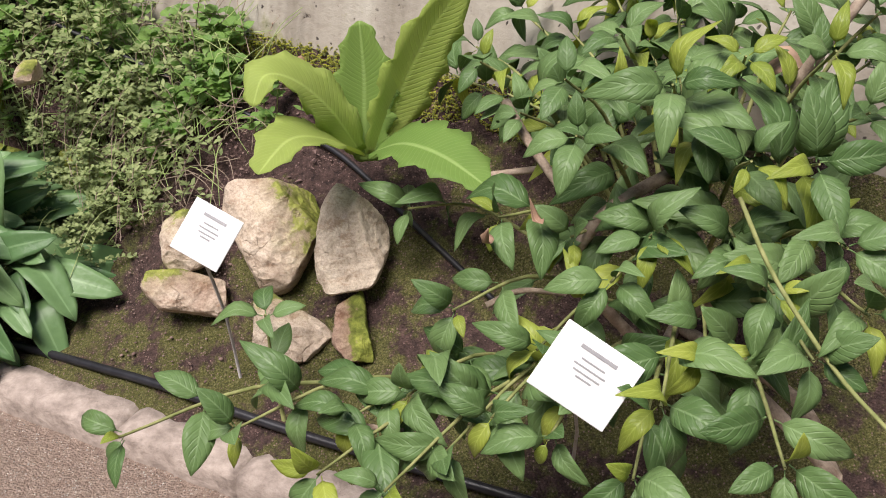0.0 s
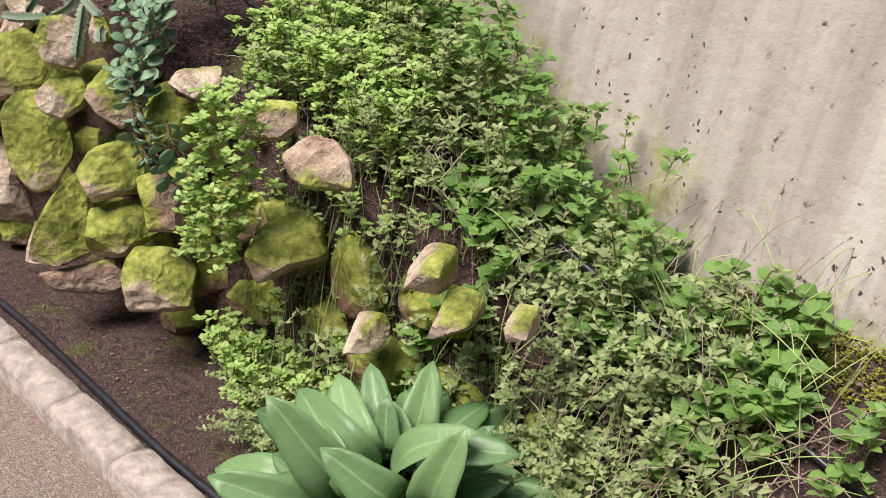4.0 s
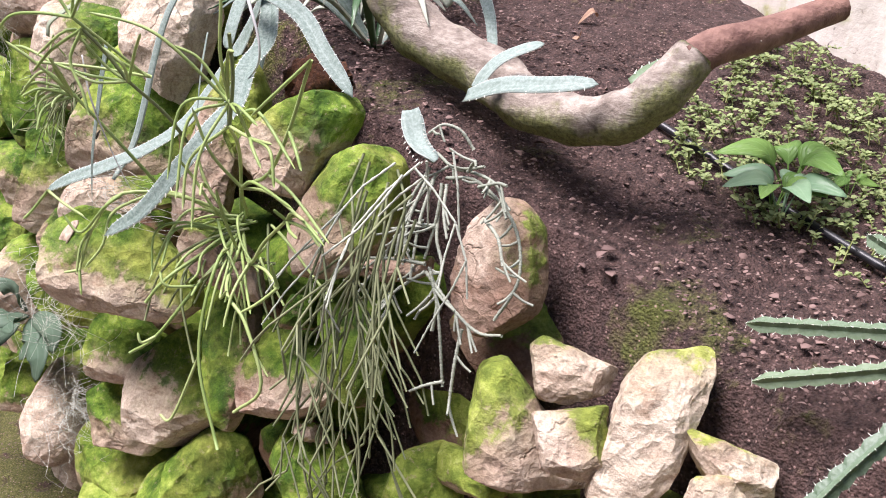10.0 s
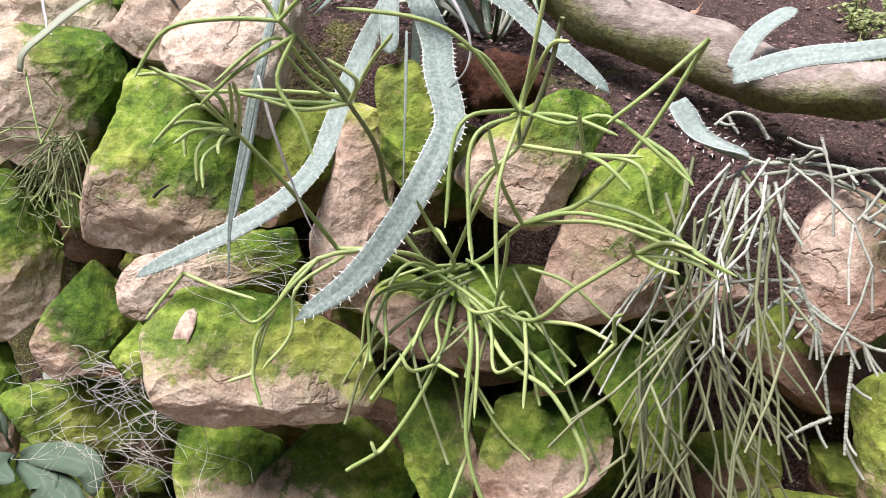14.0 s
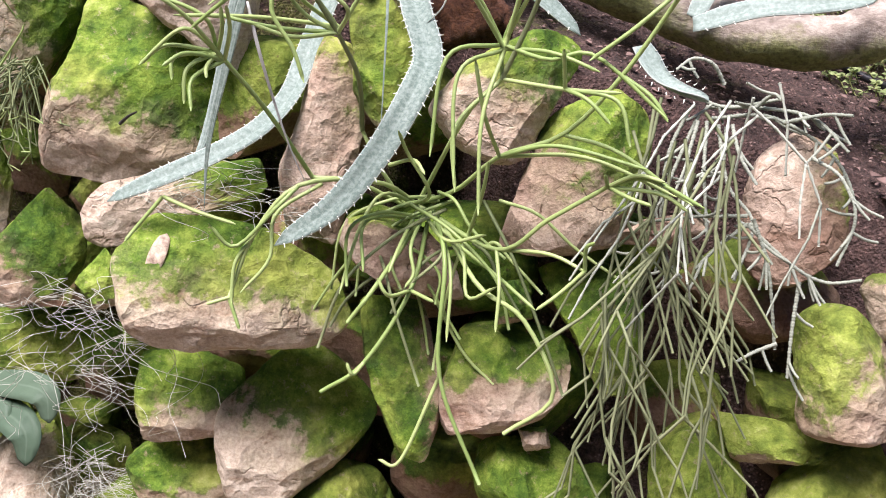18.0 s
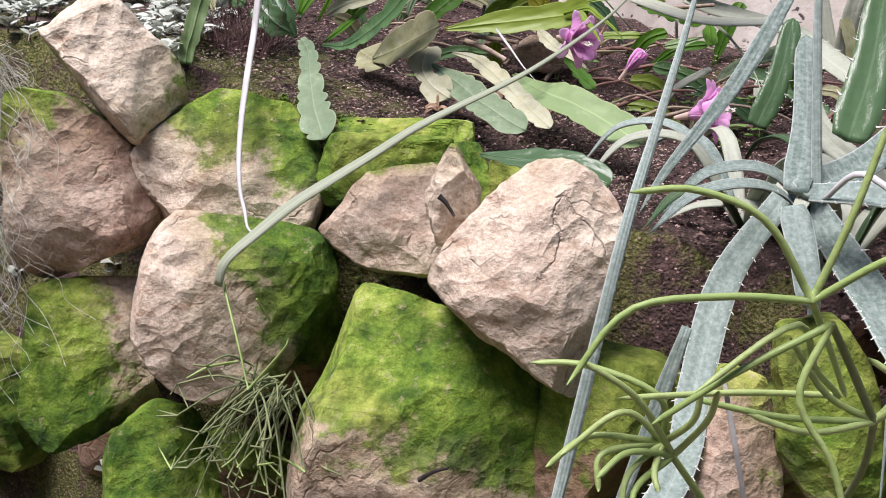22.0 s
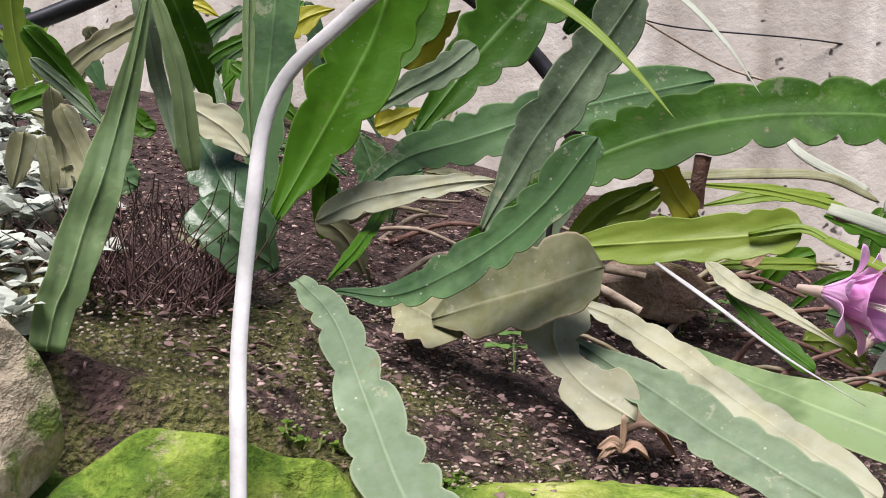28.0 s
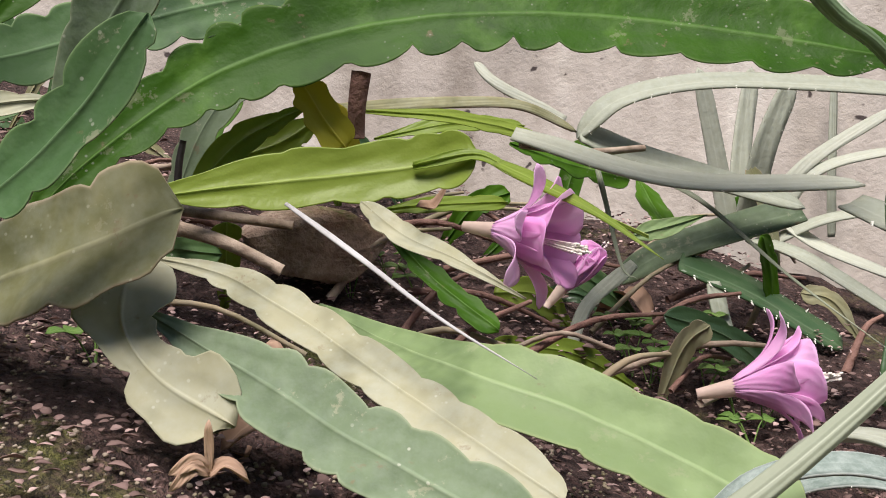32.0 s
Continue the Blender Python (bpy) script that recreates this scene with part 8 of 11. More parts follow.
for i in range(22):
    a = bush + Vector((rnd.uniform(-0.05, 0.10), rnd.uniform(-0.05, 0.02), rnd.uniform(-0.06, 0.02)))
    w = rnd.uniform(-0.9, 0.9)
    L1 = rnd.uniform(0.06, 0.17)
    b = a + Vector((math.sin(w) * L1, -rnd.uniform(0.02, 0.08), -math.cos(w) * L1 * rnd.uniform(0.0, 0.9)))
    c = b + Vector((math.sin(w) * L1 * 0.4 + rnd.uniform(-0.03, 0.03), -0.01, -rnd.uniform(0.02, 0.09)))
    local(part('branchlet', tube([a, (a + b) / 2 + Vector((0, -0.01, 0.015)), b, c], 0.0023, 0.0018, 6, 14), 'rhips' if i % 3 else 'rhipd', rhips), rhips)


# ---- frosted hanging cactus over the boulder ----
greyc = thing('hanging_cactus', (-2.918, 2.620, 1.005), 'curtain of frosted grey-green pencil cactus stems hanging over the stones', 'cactus')
rnd = random.Random(5)
top = Vector(greyc.location)
def jointed_stem(a, way, joints, r, mat, forks):
    """A hanging stem of straight joints that forks at its nodes."""
    pts, at, d = [a], Vector(a), Vector(way).normalized()
    for k in range(joints):
        d = (d + Vector((rnd.uniform(-0.32, 0.32), rnd.uniform(-0.16, 0.12), -0.30))).normalized()
        if at.y < 2.49:
            d.y = abs(d.y)
        at = at + d * rnd.uniform(0.035, 0.062)
        pts.append(at)
        if forks and k and rnd.random() < 0.75:
            side = (d + Vector((rnd.choice((-1, 1)) * rnd.uniform(0.45, 0.9), rnd.uniform(-0.25, 0.1), rnd.uniform(-0.1, 0.35)))).normalized()
            jointed_stem(at, side, rnd.randint(1, 3), r * 0.9, mat, forks - 1)
    knots = [q for u, v in zip(pts, pts[1:]) for q in (u, u.lerp(v, 0.12), u.lerp(v, 0.88))] + [pts[-1]]
    knob = (lambda s: 1 + 0.3 * math.sin(s * 60 * joints)) if mat == 'rhipg' else None
    local(part('stem' if joints > 3 else 'branchlet', tube(knots, r, r * 0.8, 5, (16 if knob else 5) * joints, knob), mat, greyc), greyc)
for i in range(16):
    jointed_stem(top + Vector((rnd.uniform(-0.10, 0.02), rnd.uniform(-0.07, -0.01), rnd.uniform(-0.09, 0.0))), (rnd.uniform(-0.6, 0.3), rnd.uniform(-0.7, -0.1), rnd.uniform(-1.2, -0.2)), rnd.randint(4, 8), 0.0021, 'curtain', 2 if i % 3 == 0 else 1)
for i in range(7):
    jointed_stem(top + Vector((rnd.uniform(-0.05, 0.05), rnd.uniform(-0.06, 0.0), rnd.uniform(-0.02, 0.02))), (rnd.uniform(-0.9, 0.3), rnd.uniform(-0.6, 0.1), rnd.uniform(-0.6, 0.0)), rnd.randint(2, 4), 0.0018, 'rhipg', 1)
def frosted_stem(pts):
    """A stout pale knobby stem with short side joints."""
    path = spline([Vector(p) for p in pts], 12)
    length = sum((a - b).length for a, b in zip(path, path[1:]))
    knob = lambda s: 1 + 0.14 * math.sin(s * length * 1700) + 0.10 * math.sin(s * length * 620 + 1)
    local(part('stem', tube(pts, 0.0025, 0.0019, 6, max(20, int(length * 900)), knob), 'frost', greyc, 'frosted knobby stem'), greyc)
    for k in range(max(1, int(length / 0.028))):
        p = path[rnd.randint(3, 11)]
        d = Vector((rnd.uniform(-0.8, 0.8), rnd.uniform(-0.5, 0.0), rnd.uniform(-1, 0.2))).normalized() * rnd.uniform(0.018, 0.04)
        local(part('branchlet', tube([p, p + d * 0.5 + Vector((0, 0, -0.002)), p + d], 0.0020, 0.0016, 5, 20, lambda s: 1 + 0.15 * math.sin(s * 50)), 'frost', greyc, 'frosted knobby stem'), greyc)
frosted_stem([(-2.908, 2.720, 0.998), (-2.925, 2.713, 1.022), (-2.949, 2.707, 1.028), (-2.968, 2.700, 1.015)])
frosted_stem([(-2.928, 2.700, 0.973), (-2.878, 2.667, 0.982), (-2.822, 2.633, 0.981), (-2.786, 2.600, 0.952)])
frosted_stem([(-2.923, 2.680, 0.964), (-2.860, 2.655, 0.974), (-2.792, 2.630, 0.938), (-2.766, 2.605, 0.881), (-2.783, 2.580, 0.828)])
frosted_stem([(-2.931, 2.660, 0.964), (-2.931, 2.630, 0.911), (-2.922, 2.600, 0.840)])
frosted_stem([(-2.918, 2.660, 0.961), (-2.903, 2.630, 0.899), (-2.875, 2.600, 0.863), (-2.892, 2.570, 0.805)])
frosted_stem([(-2.879, 2.580, 0.875), (-2.857, 2.570, 0.821), (-2.839, 2.560, 0.731)])
frosted_stem([(-2.886, 2.580, 0.878), (-2.940, 2.580, 0.873), (-2.995, 2.580, 0.862)])
frosted_stem([(-2.885, 2.580, 0.868), (-2.914, 2.570, 0.844), (-2.937, 2.560, 0.819)])
frosted_stem([(-2.838, 2.560, 0.738), (-2.861, 2.555, 0.728), (-2.882, 2.550, 0.715)])
frosted_stem([(-2.822, 2.570, 0.810), (-2.824, 2.560, 0.759), (-2.823, 2.550, 0.702)])
frosted_stem([(-2.885, 2.580, 0.868), (-2.833, 2.573, 0.828), (-2.796, 2.567, 0.813), (-2.760, 2.560, 0.821)])
frosted_stem([(-2.953, 2.700, 0.989), (-2.908, 2.680, 0.978), (-2.855, 2.660, 0.994)])
frosted_stem([(-2.939, 2.680, 0.966), (-2.957, 2.653, 0.924), (-2.980, 2.627, 0.862), (-3.009, 2.600, 0.800)])
frosted_stem([(-2.950, 2.680, 0.973), (-2.970, 2.660, 0.922), (-2.973, 2.640, 0.859), (-2.963, 2.620, 0.810), (-2.965, 2.600, 0.775)])
frosted_stem([(-2.850, 2.640, 0.972), (-2.813, 2.620, 0.987), (-2.788, 2.600, 0.992)])
frosted_stem([(-2.910, 2.650, 0.961), (-2.910, 2.635, 0.911), (-2.914, 2.620, 0.868)])
frosted_stem([(-2.904, 2.650, 0.964), (-2.894, 2.630, 0.933), (-2.875, 2.610, 0.906)])
frosted_stem([(-2.941, 2.660, 0.964), (-2.951, 2.635, 0.909), (-2.942, 2.610, 0.849)])
frosted_stem([(-2.821, 2.610, 0.941), (-2.793, 2.595, 0.927), (-2.776, 2.580, 0.900)])
frosted_stem([(-2.879, 2.660, 0.983), (-2.864, 2.650, 1.001), (-2.856, 2.640, 0.997)])

# ---- thin green tuft and grey beards on the stones ----
tuft = thing('thin_cactus_tuft', (-3.833, 2.780, 0.953), 'tuft of thin dark green hanging cactus stems between stones', 'cactus')
rnd = random.Random(9)
for i in range(44):
    a = Vector(tuft.location) + Vector((rnd.uniform(-0.03, 0.03), rnd.uniform(-0.01, 0.01), rnd.uniform(-0.01, 0.02)))
    v = Vector((rnd.uniform(-1.3, 0.7), rnd.uniform(-0.7, -0.1), rnd.uniform(-1.6, 0.25))).normalized() * rnd.uniform(0.05, 0.12)
    tip = a + v + Vector((0, 0, -0.02))
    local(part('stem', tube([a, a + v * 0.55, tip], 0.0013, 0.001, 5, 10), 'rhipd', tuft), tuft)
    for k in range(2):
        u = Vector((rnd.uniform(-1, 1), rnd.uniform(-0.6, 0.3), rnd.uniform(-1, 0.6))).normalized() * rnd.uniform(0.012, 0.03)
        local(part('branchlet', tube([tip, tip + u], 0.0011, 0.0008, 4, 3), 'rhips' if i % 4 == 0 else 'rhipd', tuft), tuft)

local(part('stem', tube([(-3.875, 2.790, 0.971), (-3.883, 2.740, 0.979), (-3.897, 2.720, 0.972)], 0.0016, 0.0011, 5, 10), 'rhips', tuft), tuft)
local(part('stem', tube([(-3.894, 2.800, 1.051), (-3.862, 2.760, 1.004), (-3.842, 2.740, 0.960)], 0.0016, 0.0011, 5, 10), 'rhips', tuft), tuft)
local(part('stem', tube([(-3.842, 2.740, 0.960), (-3.803, 2.730, 1.005), (-3.797, 2.730, 1.017)], 0.0016, 0.0011, 5, 10), 'rhips', tuft), tuft)
local(part('stem', tube([(-3.834, 2.780, 1.019), (-3.841, 2.760, 1.046)], 0.0016, 0.0011, 5, 10), 'rhips', tuft), tuft)
hanging_hair('hanging_lichen', 'wispy grey hanging lichen draped on the stones', (-4.243, 2.920, 1.267), 0.03, 0.26, 130, 145, curl=0.035)
hanging_hair('hanging_lichen', 'wispy grey hanging lichen draped on the stones', (-4.245, 2.880, 1.126), 0.025, 0.26, 110, 140, curl=0.035)
hanging_hair('hanging_lichen', 'wispy grey hanging lichen draped on the stones', (-3.772, 2.660, 0.681), 0.05, 0.13, 20, 70)
hanging_hair('hanging_lichen', 'wispy grey hanging lichen draped on the stones', (-3.604, 2.560, 0.710), 0.04, 0.16, 18, 218)
hanging_hair('hanging_lichen', 'wispy grey hanging lichen draped on the stones', (-3.720, 2.620, 0.604), 0.05, 0.15, 22, 122)
hanging_hair('hanging_lichen', 'wispy grey hanging lichen draped on the stones', (-3.719, 2.660, 0.410), 0.04, 0.16, 60, 150)
hanging_hair('hanging_lichen', 'wispy grey hanging lichen draped on the stones', (-3.500, 2.600, 0.868), 0.05, 0.08, 22, 702)
pep = thing('dark_leaf_rosette', (-3.972, 2.740, 0.470), 'small dark green fleshy-leaved plant rooted between stones', 'succulent')
strap_leaf(pep, [(-3.959, 2.740, 0.483), (-3.971, 2.680, 0.490), (-4.058, 2.640, 0.472)], 0.05, (0, -0.7, 0.7), 'pep', 0, BROAD, 0.12, n=12, thick=0.002)
strap_leaf(pep, [(-3.958, 2.740, 0.493), (-3.948, 2.700, 0.552), (-3.975, 2.680, 0.574)], 0.035, (0, -0.7, 0.7), 'pep', 0, BROAD, 0.12, n=12, thick=0.002)
strap_leaf(pep, [(-3.945, 2.730, 0.480), (-3.865, 2.680, 0.474), (-3.884, 2.660, 0.433)], 0.045, (0, -0.7, 0.7), 'pep', 0, BROAD, 0.12, n=12, thick=0.002)
strap_leaf(pep, [(-3.947, 2.740, 0.485), (-3.798, 2.680, 0.516), (-3.776, 2.660, 0.476)], 0.045, (0, -0.7, 0.7), 'pep', 0, BROAD, 0.12, n=12, thick=0.002)
strap_leaf(pep, [(-3.972, 2.740, 0.470), (-3.938, 2.680, 0.487), (-3.899, 2.660, 0.486)], 0.035, (0, -0.7, 0.7), 'pep', 0, BROAD, 0.12, n=12, thick=0.002)
strap_leaf(pep, [(-3.975, 2.730, 0.464), (-4.028, 2.680, 0.408), (-4.062, 2.660, 0.361)], 0.05, (0, -0.7, 0.7), 'pep', 0, BROAD, 0.12, n=12, thick=0.002)
strap_leaf(pep, [(-3.940, 2.730, 0.471), (-3.818, 2.660, 0.467), (-3.807, 2.640, 0.415)], 0.05, (0, -0.7, 0.7), 'pep', 0, BROAD, 0.12, n=12, thick=0.002)

# ---- the flat-stemmed cactus with pink flowers ----
epi = thing('flat_stemmed_cactus', (-3.954, 3.200, 1.272), 'large clump of notched flat green cactus stems on the soil', 'cactus')
flat_stem(epi, [(-3.841, 3.340, 1.311), (-3.804, 3.350, 1.354), (-3.745, 3.360, 1.402), (-3.692, 3.360, 1.429), (-3.613, 3.350, 1.452), (-3.536, 3.330, 1.459), (-3.459, 3.310, 1.456), (-3.388, 3.280, 1.445), (-3.307, 3.240, 1.428)], 0.0584, (0, -0.9, 0.42), 'epi', 0.036, 0.213, label='')
flat_stem(epi, [(-3.920, 3.190, 1.303), (-3.880, 3.175, 1.303), (-3.845, 3.160, 1.320), (-3.817, 3.150, 1.341), (-3.791, 3.140, 1.368), (-3.764, 3.130, 1.408)], 0.0292, (0, -0.8, 0.6), 'epiblue', 0.03, 0.250, label='')
flat_stem(epi, [(-3.821, 3.270, 1.348), (-3.789, 3.250, 1.413), (-3.760, 3.220, 1.461), (-3.732, 3.180, 1.511)], 0.0392, (-0.2, -0.9, 0.4), 'epigrey', 0.036, 0.200, label='frosted grey-green flat stem')
flat_stem(epi, [(-3.925, 3.300, 1.361), (-3.885, 3.330, 1.400), (-3.831, 3.360, 1.423), (-3.783, 3.370, 1.442), (-3.715, 3.380, 1.465), (-3.620, 3.390, 1.491)], 0.0433, (0, -0.92, 0.35), 'epiblue', 0.034, 0.200, label='')
flat_stem(epi, [(-3.970, 3.240, 1.347), (-3.951, 3.260, 1.392), (-3.926, 3.270, 1.446), (-3.908, 3.280, 1.491), (-3.894, 3.280, 1.546), (-3.887, 3.280, 1.585)], 0.0537, (0.1, -1, 0.1), 'epibacklit', 0.04, 0.200, label='flat stem in a lighter, backlit green')
flat_stem(epi, [(-3.977, 3.260, 1.341), (-3.986, 3.280, 1.413), (-3.985, 3.290, 1.478), (-3.985, 3.300, 1.581)], 0.0375, (-0.2, -1, 0), 'epiblue', 0.04, 0.175, label='')
flat_stem(epi, [(-3.988, 3.240, 1.397), (-3.993, 3.240, 1.449), (-3.995, 3.240, 1.493), (-3.997, 3.240, 1.554)], 0.0080, (0, -1, 0), 'epipale', 0.04, 0.250, label='')
flat_stem(epi, [(-3.874, 3.380, 1.428), (-3.833, 3.400, 1.489), (-3.789, 3.420, 1.546), (-3.738, 3.440, 1.608), (-3.707, 3.450, 1.650)], 0.0635, (0, -1, 0.1), 'epi', 0.04, 0.200, label='')
flat_stem(epi, [(-3.912, 3.420, 1.466), (-3.881, 3.440, 1.532), (-3.858, 3.450, 1.594), (-3.844, 3.460, 1.640)], 0.0468, (0, -1, 0.1), 'epi', 0.036, 0.200, label='')
flat_stem(epi, [(-3.745, 3.440, 1.534), (-3.702, 3.460, 1.578), (-3.657, 3.480, 1.619), (-3.614, 3.500, 1.654)], 0.0567, (0, -1, 0.1), 'epi', 0.036, 0.200, label='')
flat_stem(epi, [(-3.915, 3.320, 1.434), (-3.882, 3.320, 1.456), (-3.854, 3.320, 1.473), (-3.830, 3.320, 1.494)], 0.0234, (0, -1, 0.3), 'epigrey', 0.03, 0.188, label='frosted grey-green flat stem')
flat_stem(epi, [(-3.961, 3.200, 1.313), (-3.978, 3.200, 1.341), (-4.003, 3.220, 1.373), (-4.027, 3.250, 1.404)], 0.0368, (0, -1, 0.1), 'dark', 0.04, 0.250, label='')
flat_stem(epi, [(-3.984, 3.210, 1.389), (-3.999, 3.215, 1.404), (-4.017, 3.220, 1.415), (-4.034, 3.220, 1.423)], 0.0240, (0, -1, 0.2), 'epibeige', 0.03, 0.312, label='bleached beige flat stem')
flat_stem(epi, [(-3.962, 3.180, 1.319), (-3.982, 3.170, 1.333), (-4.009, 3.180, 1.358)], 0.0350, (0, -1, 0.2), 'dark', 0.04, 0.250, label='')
flat_stem(epi, [(-4.052, 3.420, 1.441), (-4.068, 3.400, 1.487), (-4.086, 3.380, 1.533), (-4.103, 3.360, 1.575)], 0.0321, (0, -1, 0.1), 'epi', 0.034, 0.250, label='')
flat_stem(epi, [(-4.054, 3.300, 1.394), (-4.068, 3.300, 1.441), (-4.077, 3.280, 1.489), (-4.089, 3.280, 1.522)], 0.0137, (0, -1, 0.1), 'epigrey', 0.04, 0.150, label='frosted grey-green flat stem')
flat_stem(epi, [(-3.777, 3.330, 1.334), (-3.716, 3.340, 1.343), (-3.647, 3.340, 1.351), (-3.598, 3.330, 1.358), (-3.566, 3.310, 1.367)], 0.0385, (0, -0.95, 0.3), 'lime', 0.04, 0.125, label='lime-green flat stem')
flat_stem(epi, [(-3.604, 3.325, 1.358), (-3.570, 3.305, 1.365), (-3.552, 3.280, 1.353), (-3.530, 3.250, 1.336), (-3.514, 3.180, 1.317)], 0.0093, (0, -0.9, 0.4), 'lime', 0.1, 0.125, label='lime-green flat stem', shape=GRASS)
flat_stem(epi, [(-3.944, 3.280, 1.348), (-3.915, 3.280, 1.364), (-3.877, 3.280, 1.375), (-3.835, 3.280, 1.384), (-3.807, 3.280, 1.387)], 0.0247, (0, -0.9, 0.4), 'epibeige', 0.03, 0.225, label='bleached beige flat stem', shape=LANCE)
flat_stem(epi, [(-3.855, 3.215, 1.286), (-3.824, 3.205, 1.298), (-3.789, 3.180, 1.312), (-3.750, 3.160, 1.330)], 0.0563, (0, -0.85, 0.5), 'epiold', 0.045, 0.175, label='withered brownish flat stem')
flat_stem(epi, [(-3.882, 3.240, 1.297), (-3.859, 3.225, 1.287), (-3.835, 3.205, 1.276)], 0.0472, (0, -0.8, 0.6), 'epiold', 0.04, 0.250, label='withered brownish flat stem')
flat_stem(epi, [(-3.773, 3.200, 1.304), (-3.776, 3.180, 1.278), (-3.761, 3.160, 1.256), (-3.729, 3.140, 1.237)], 0.0394, (-0.1, -0.95, 0.3), 'epibeige', 0.04, 0.400, label='bleached beige flat stem', shape=PADLIKE)
flat_stem(epi, [(-3.943, 3.170, 1.310), (-3.915, 3.120, 1.291), (-3.890, 3.060, 1.253), (-3.871, 3.020, 1.221), (-3.846, 2.980, 1.189)], 0.0438, (0, -0.9, 0.42), 'epigrey', 0.03, 0.250, label='frosted grey-green flat stem', shape=WIDENING)
flat_stem(epi, [(-3.675, 3.360, 1.416), (-3.667, 3.360, 1.406), (-3.656, 3.360, 1.389), (-3.641, 3.360, 1.370)], 0.0233, (0, -1, 0.1), 'epiyellow', 0.04, 0.250, label='yellowing flat stem')
flat_stem(epi, [(-3.738, 3.400, 1.340), (-3.710, 3.400, 1.372), (-3.685, 3.400, 1.388), (-3.656, 3.400, 1.404)], 0.0218, (0, -0.95, 0.3), 'lime', 0.04, 0.188, label='lime-green flat stem', shape=LANCE)
flat_stem(epi, [(-3.599, 3.450, 1.329), (-3.551, 3.450, 1.334), (-3.495, 3.450, 1.336)], 0.0140, (0, -0.8, 0.6), 'lime', 0.04, 0.150, label='lime-green flat stem')
flat_stem(epi, [(-3.618, 3.460, 1.405), (-3.546, 3.460, 1.403), (-3.506, 3.460, 1.397), (-3.463, 3.460, 1.388)], 0.0142, (0, -0.8, 0.6), 'lime', 0.05, 0.125, label='lime-green flat stem')
flat_stem(epi, [(-3.505, 3.420, 1.381), (-3.461, 3.420, 1.367), (-3.405, 3.420, 1.355)], 0.0240, (0, -0.8, 0.6), 'epi', 0.03, 0.312, label='')
flat_stem(epi, [(-3.639, 3.320, 1.335), (-3.620, 3.300, 1.316), (-3.589, 3.270, 1.299), (-3.559, 3.240, 1.280)], 0.0191, (0, -0.7, 0.7), 'epibeige', 0.03, 0.188, label='bleached beige flat stem', shape=LANCE)
flat_stem(epi, [(-3.609, 3.360, 1.310), (-3.583, 3.330, 1.280), (-3.554, 3.300, 1.254)], 0.0182, (0, -0.8, 0.6), 'epi', 0.03, 0.250, label='')
flat_stem(epi, [(-3.462, 3.300, 1.315), (-3.436, 3.300, 1.321), (-3.408, 3.300, 1.329)], 0.0135, (0, -0.9, 0.4), 'epipale', 0.03, 0.125, label='', shape=LANCE)
flat_stem(epi, [(-3.398, 3.420, 1.356), (-3.397, 3.400, 1.337), (-3.394, 3.380, 1.320)], 0.0192, (0, -1, 0.2), 'epi', 0.03, 0.125, label='')
flat_stem(epi, [(-3.890, 3.460, 1.496), (-3.865, 3.460, 1.527), (-3.840, 3.460, 1.552)], 0.0329, (0, -1, 0.1), 'epiyellow', 0.03, 0.250, label='yellowing flat stem', shape=LANCE)
flat_stem(epi, [(-4.000, 3.450, 1.518), (-3.980, 3.450, 1.534), (-3.955, 3.450, 1.544)], 0.0261, (0, -1, 0.1), 'epiyellow', 0.03, 0.250, label='yellowing flat stem', shape=LANCE)
flat_stem(epi, [(-3.912, 3.440, 1.437), (-3.892, 3.440, 1.446), (-3.867, 3.440, 1.458)], 0.0238, (0, -1, 0.1), 'epiyellow', 0.03, 0.250, label='yellowing flat stem', shape=LANCE)
flat_stem(epi, [(-3.705, 3.420, 1.366), (-3.674, 3.420, 1.378), (-3.644, 3.420, 1.400)], 0.0285, (0, -1, 0.2), 'lime', 0.03, 0.150, label='lime-green flat stem', shape=LANCE)
flat_stem(epi, [(-3.648, 3.420, 1.412), (-3.639, 3.420, 1.392), (-3.628, 3.420, 1.367)], 0.0224, (0, -1, 0.2), 'epiyellow', 0.04, 0.150, label='yellowing flat stem')
flat_stem(epi, [(-3.592, 3.500, 1.387), (-3.525, 3.500, 1.401), (-3.463, 3.500, 1.401)], 0.0167, (0, -0.8, 0.6), 'lime', 0.04, 0.150, label='lime-green flat stem')
flat_stem(epi, [(-3.922, 3.380, 1.426), (-3.911, 3.380, 1.402), (-3.906, 3.380, 1.383)], 0.0270, (0, -1, 0.1), 'epiblue', 0.03, 0.250, label='')
flat_stem(epi, [(-3.928, 3.220, 1.308), (-3.911, 3.260, 1.331), (-3.894, 3.320, 1.363)], 0.0108, (0, -0.9, 0.4), 'epi', 0.03, 0.125, label='')
flat_stem(epi, [(-4.156, 3.420, 1.433), (-4.182, 3.420, 1.464), (-4.215, 3.400, 1.501)], 0.0199, (0, -1, 0.2), 'epi', 0.03, 0.150, label='')
flat_stem(epi, [(-4.143, 3.400, 1.422), (-4.169, 3.400, 1.445), (-4.200, 3.380, 1.472)], 0.0116, (0, -1, 0.3), 'epigrey', 0.03, 0.125, label='frosted grey-green flat stem')
flat_stem(epi, [(-4.094, 3.440, 1.480), (-4.070, 3.440, 1.512), (-4.040, 3.440, 1.534)], 0.0154, (0, -1, 0.2), 'epi', 0.03, 0.125, label='', shape=LANCE)
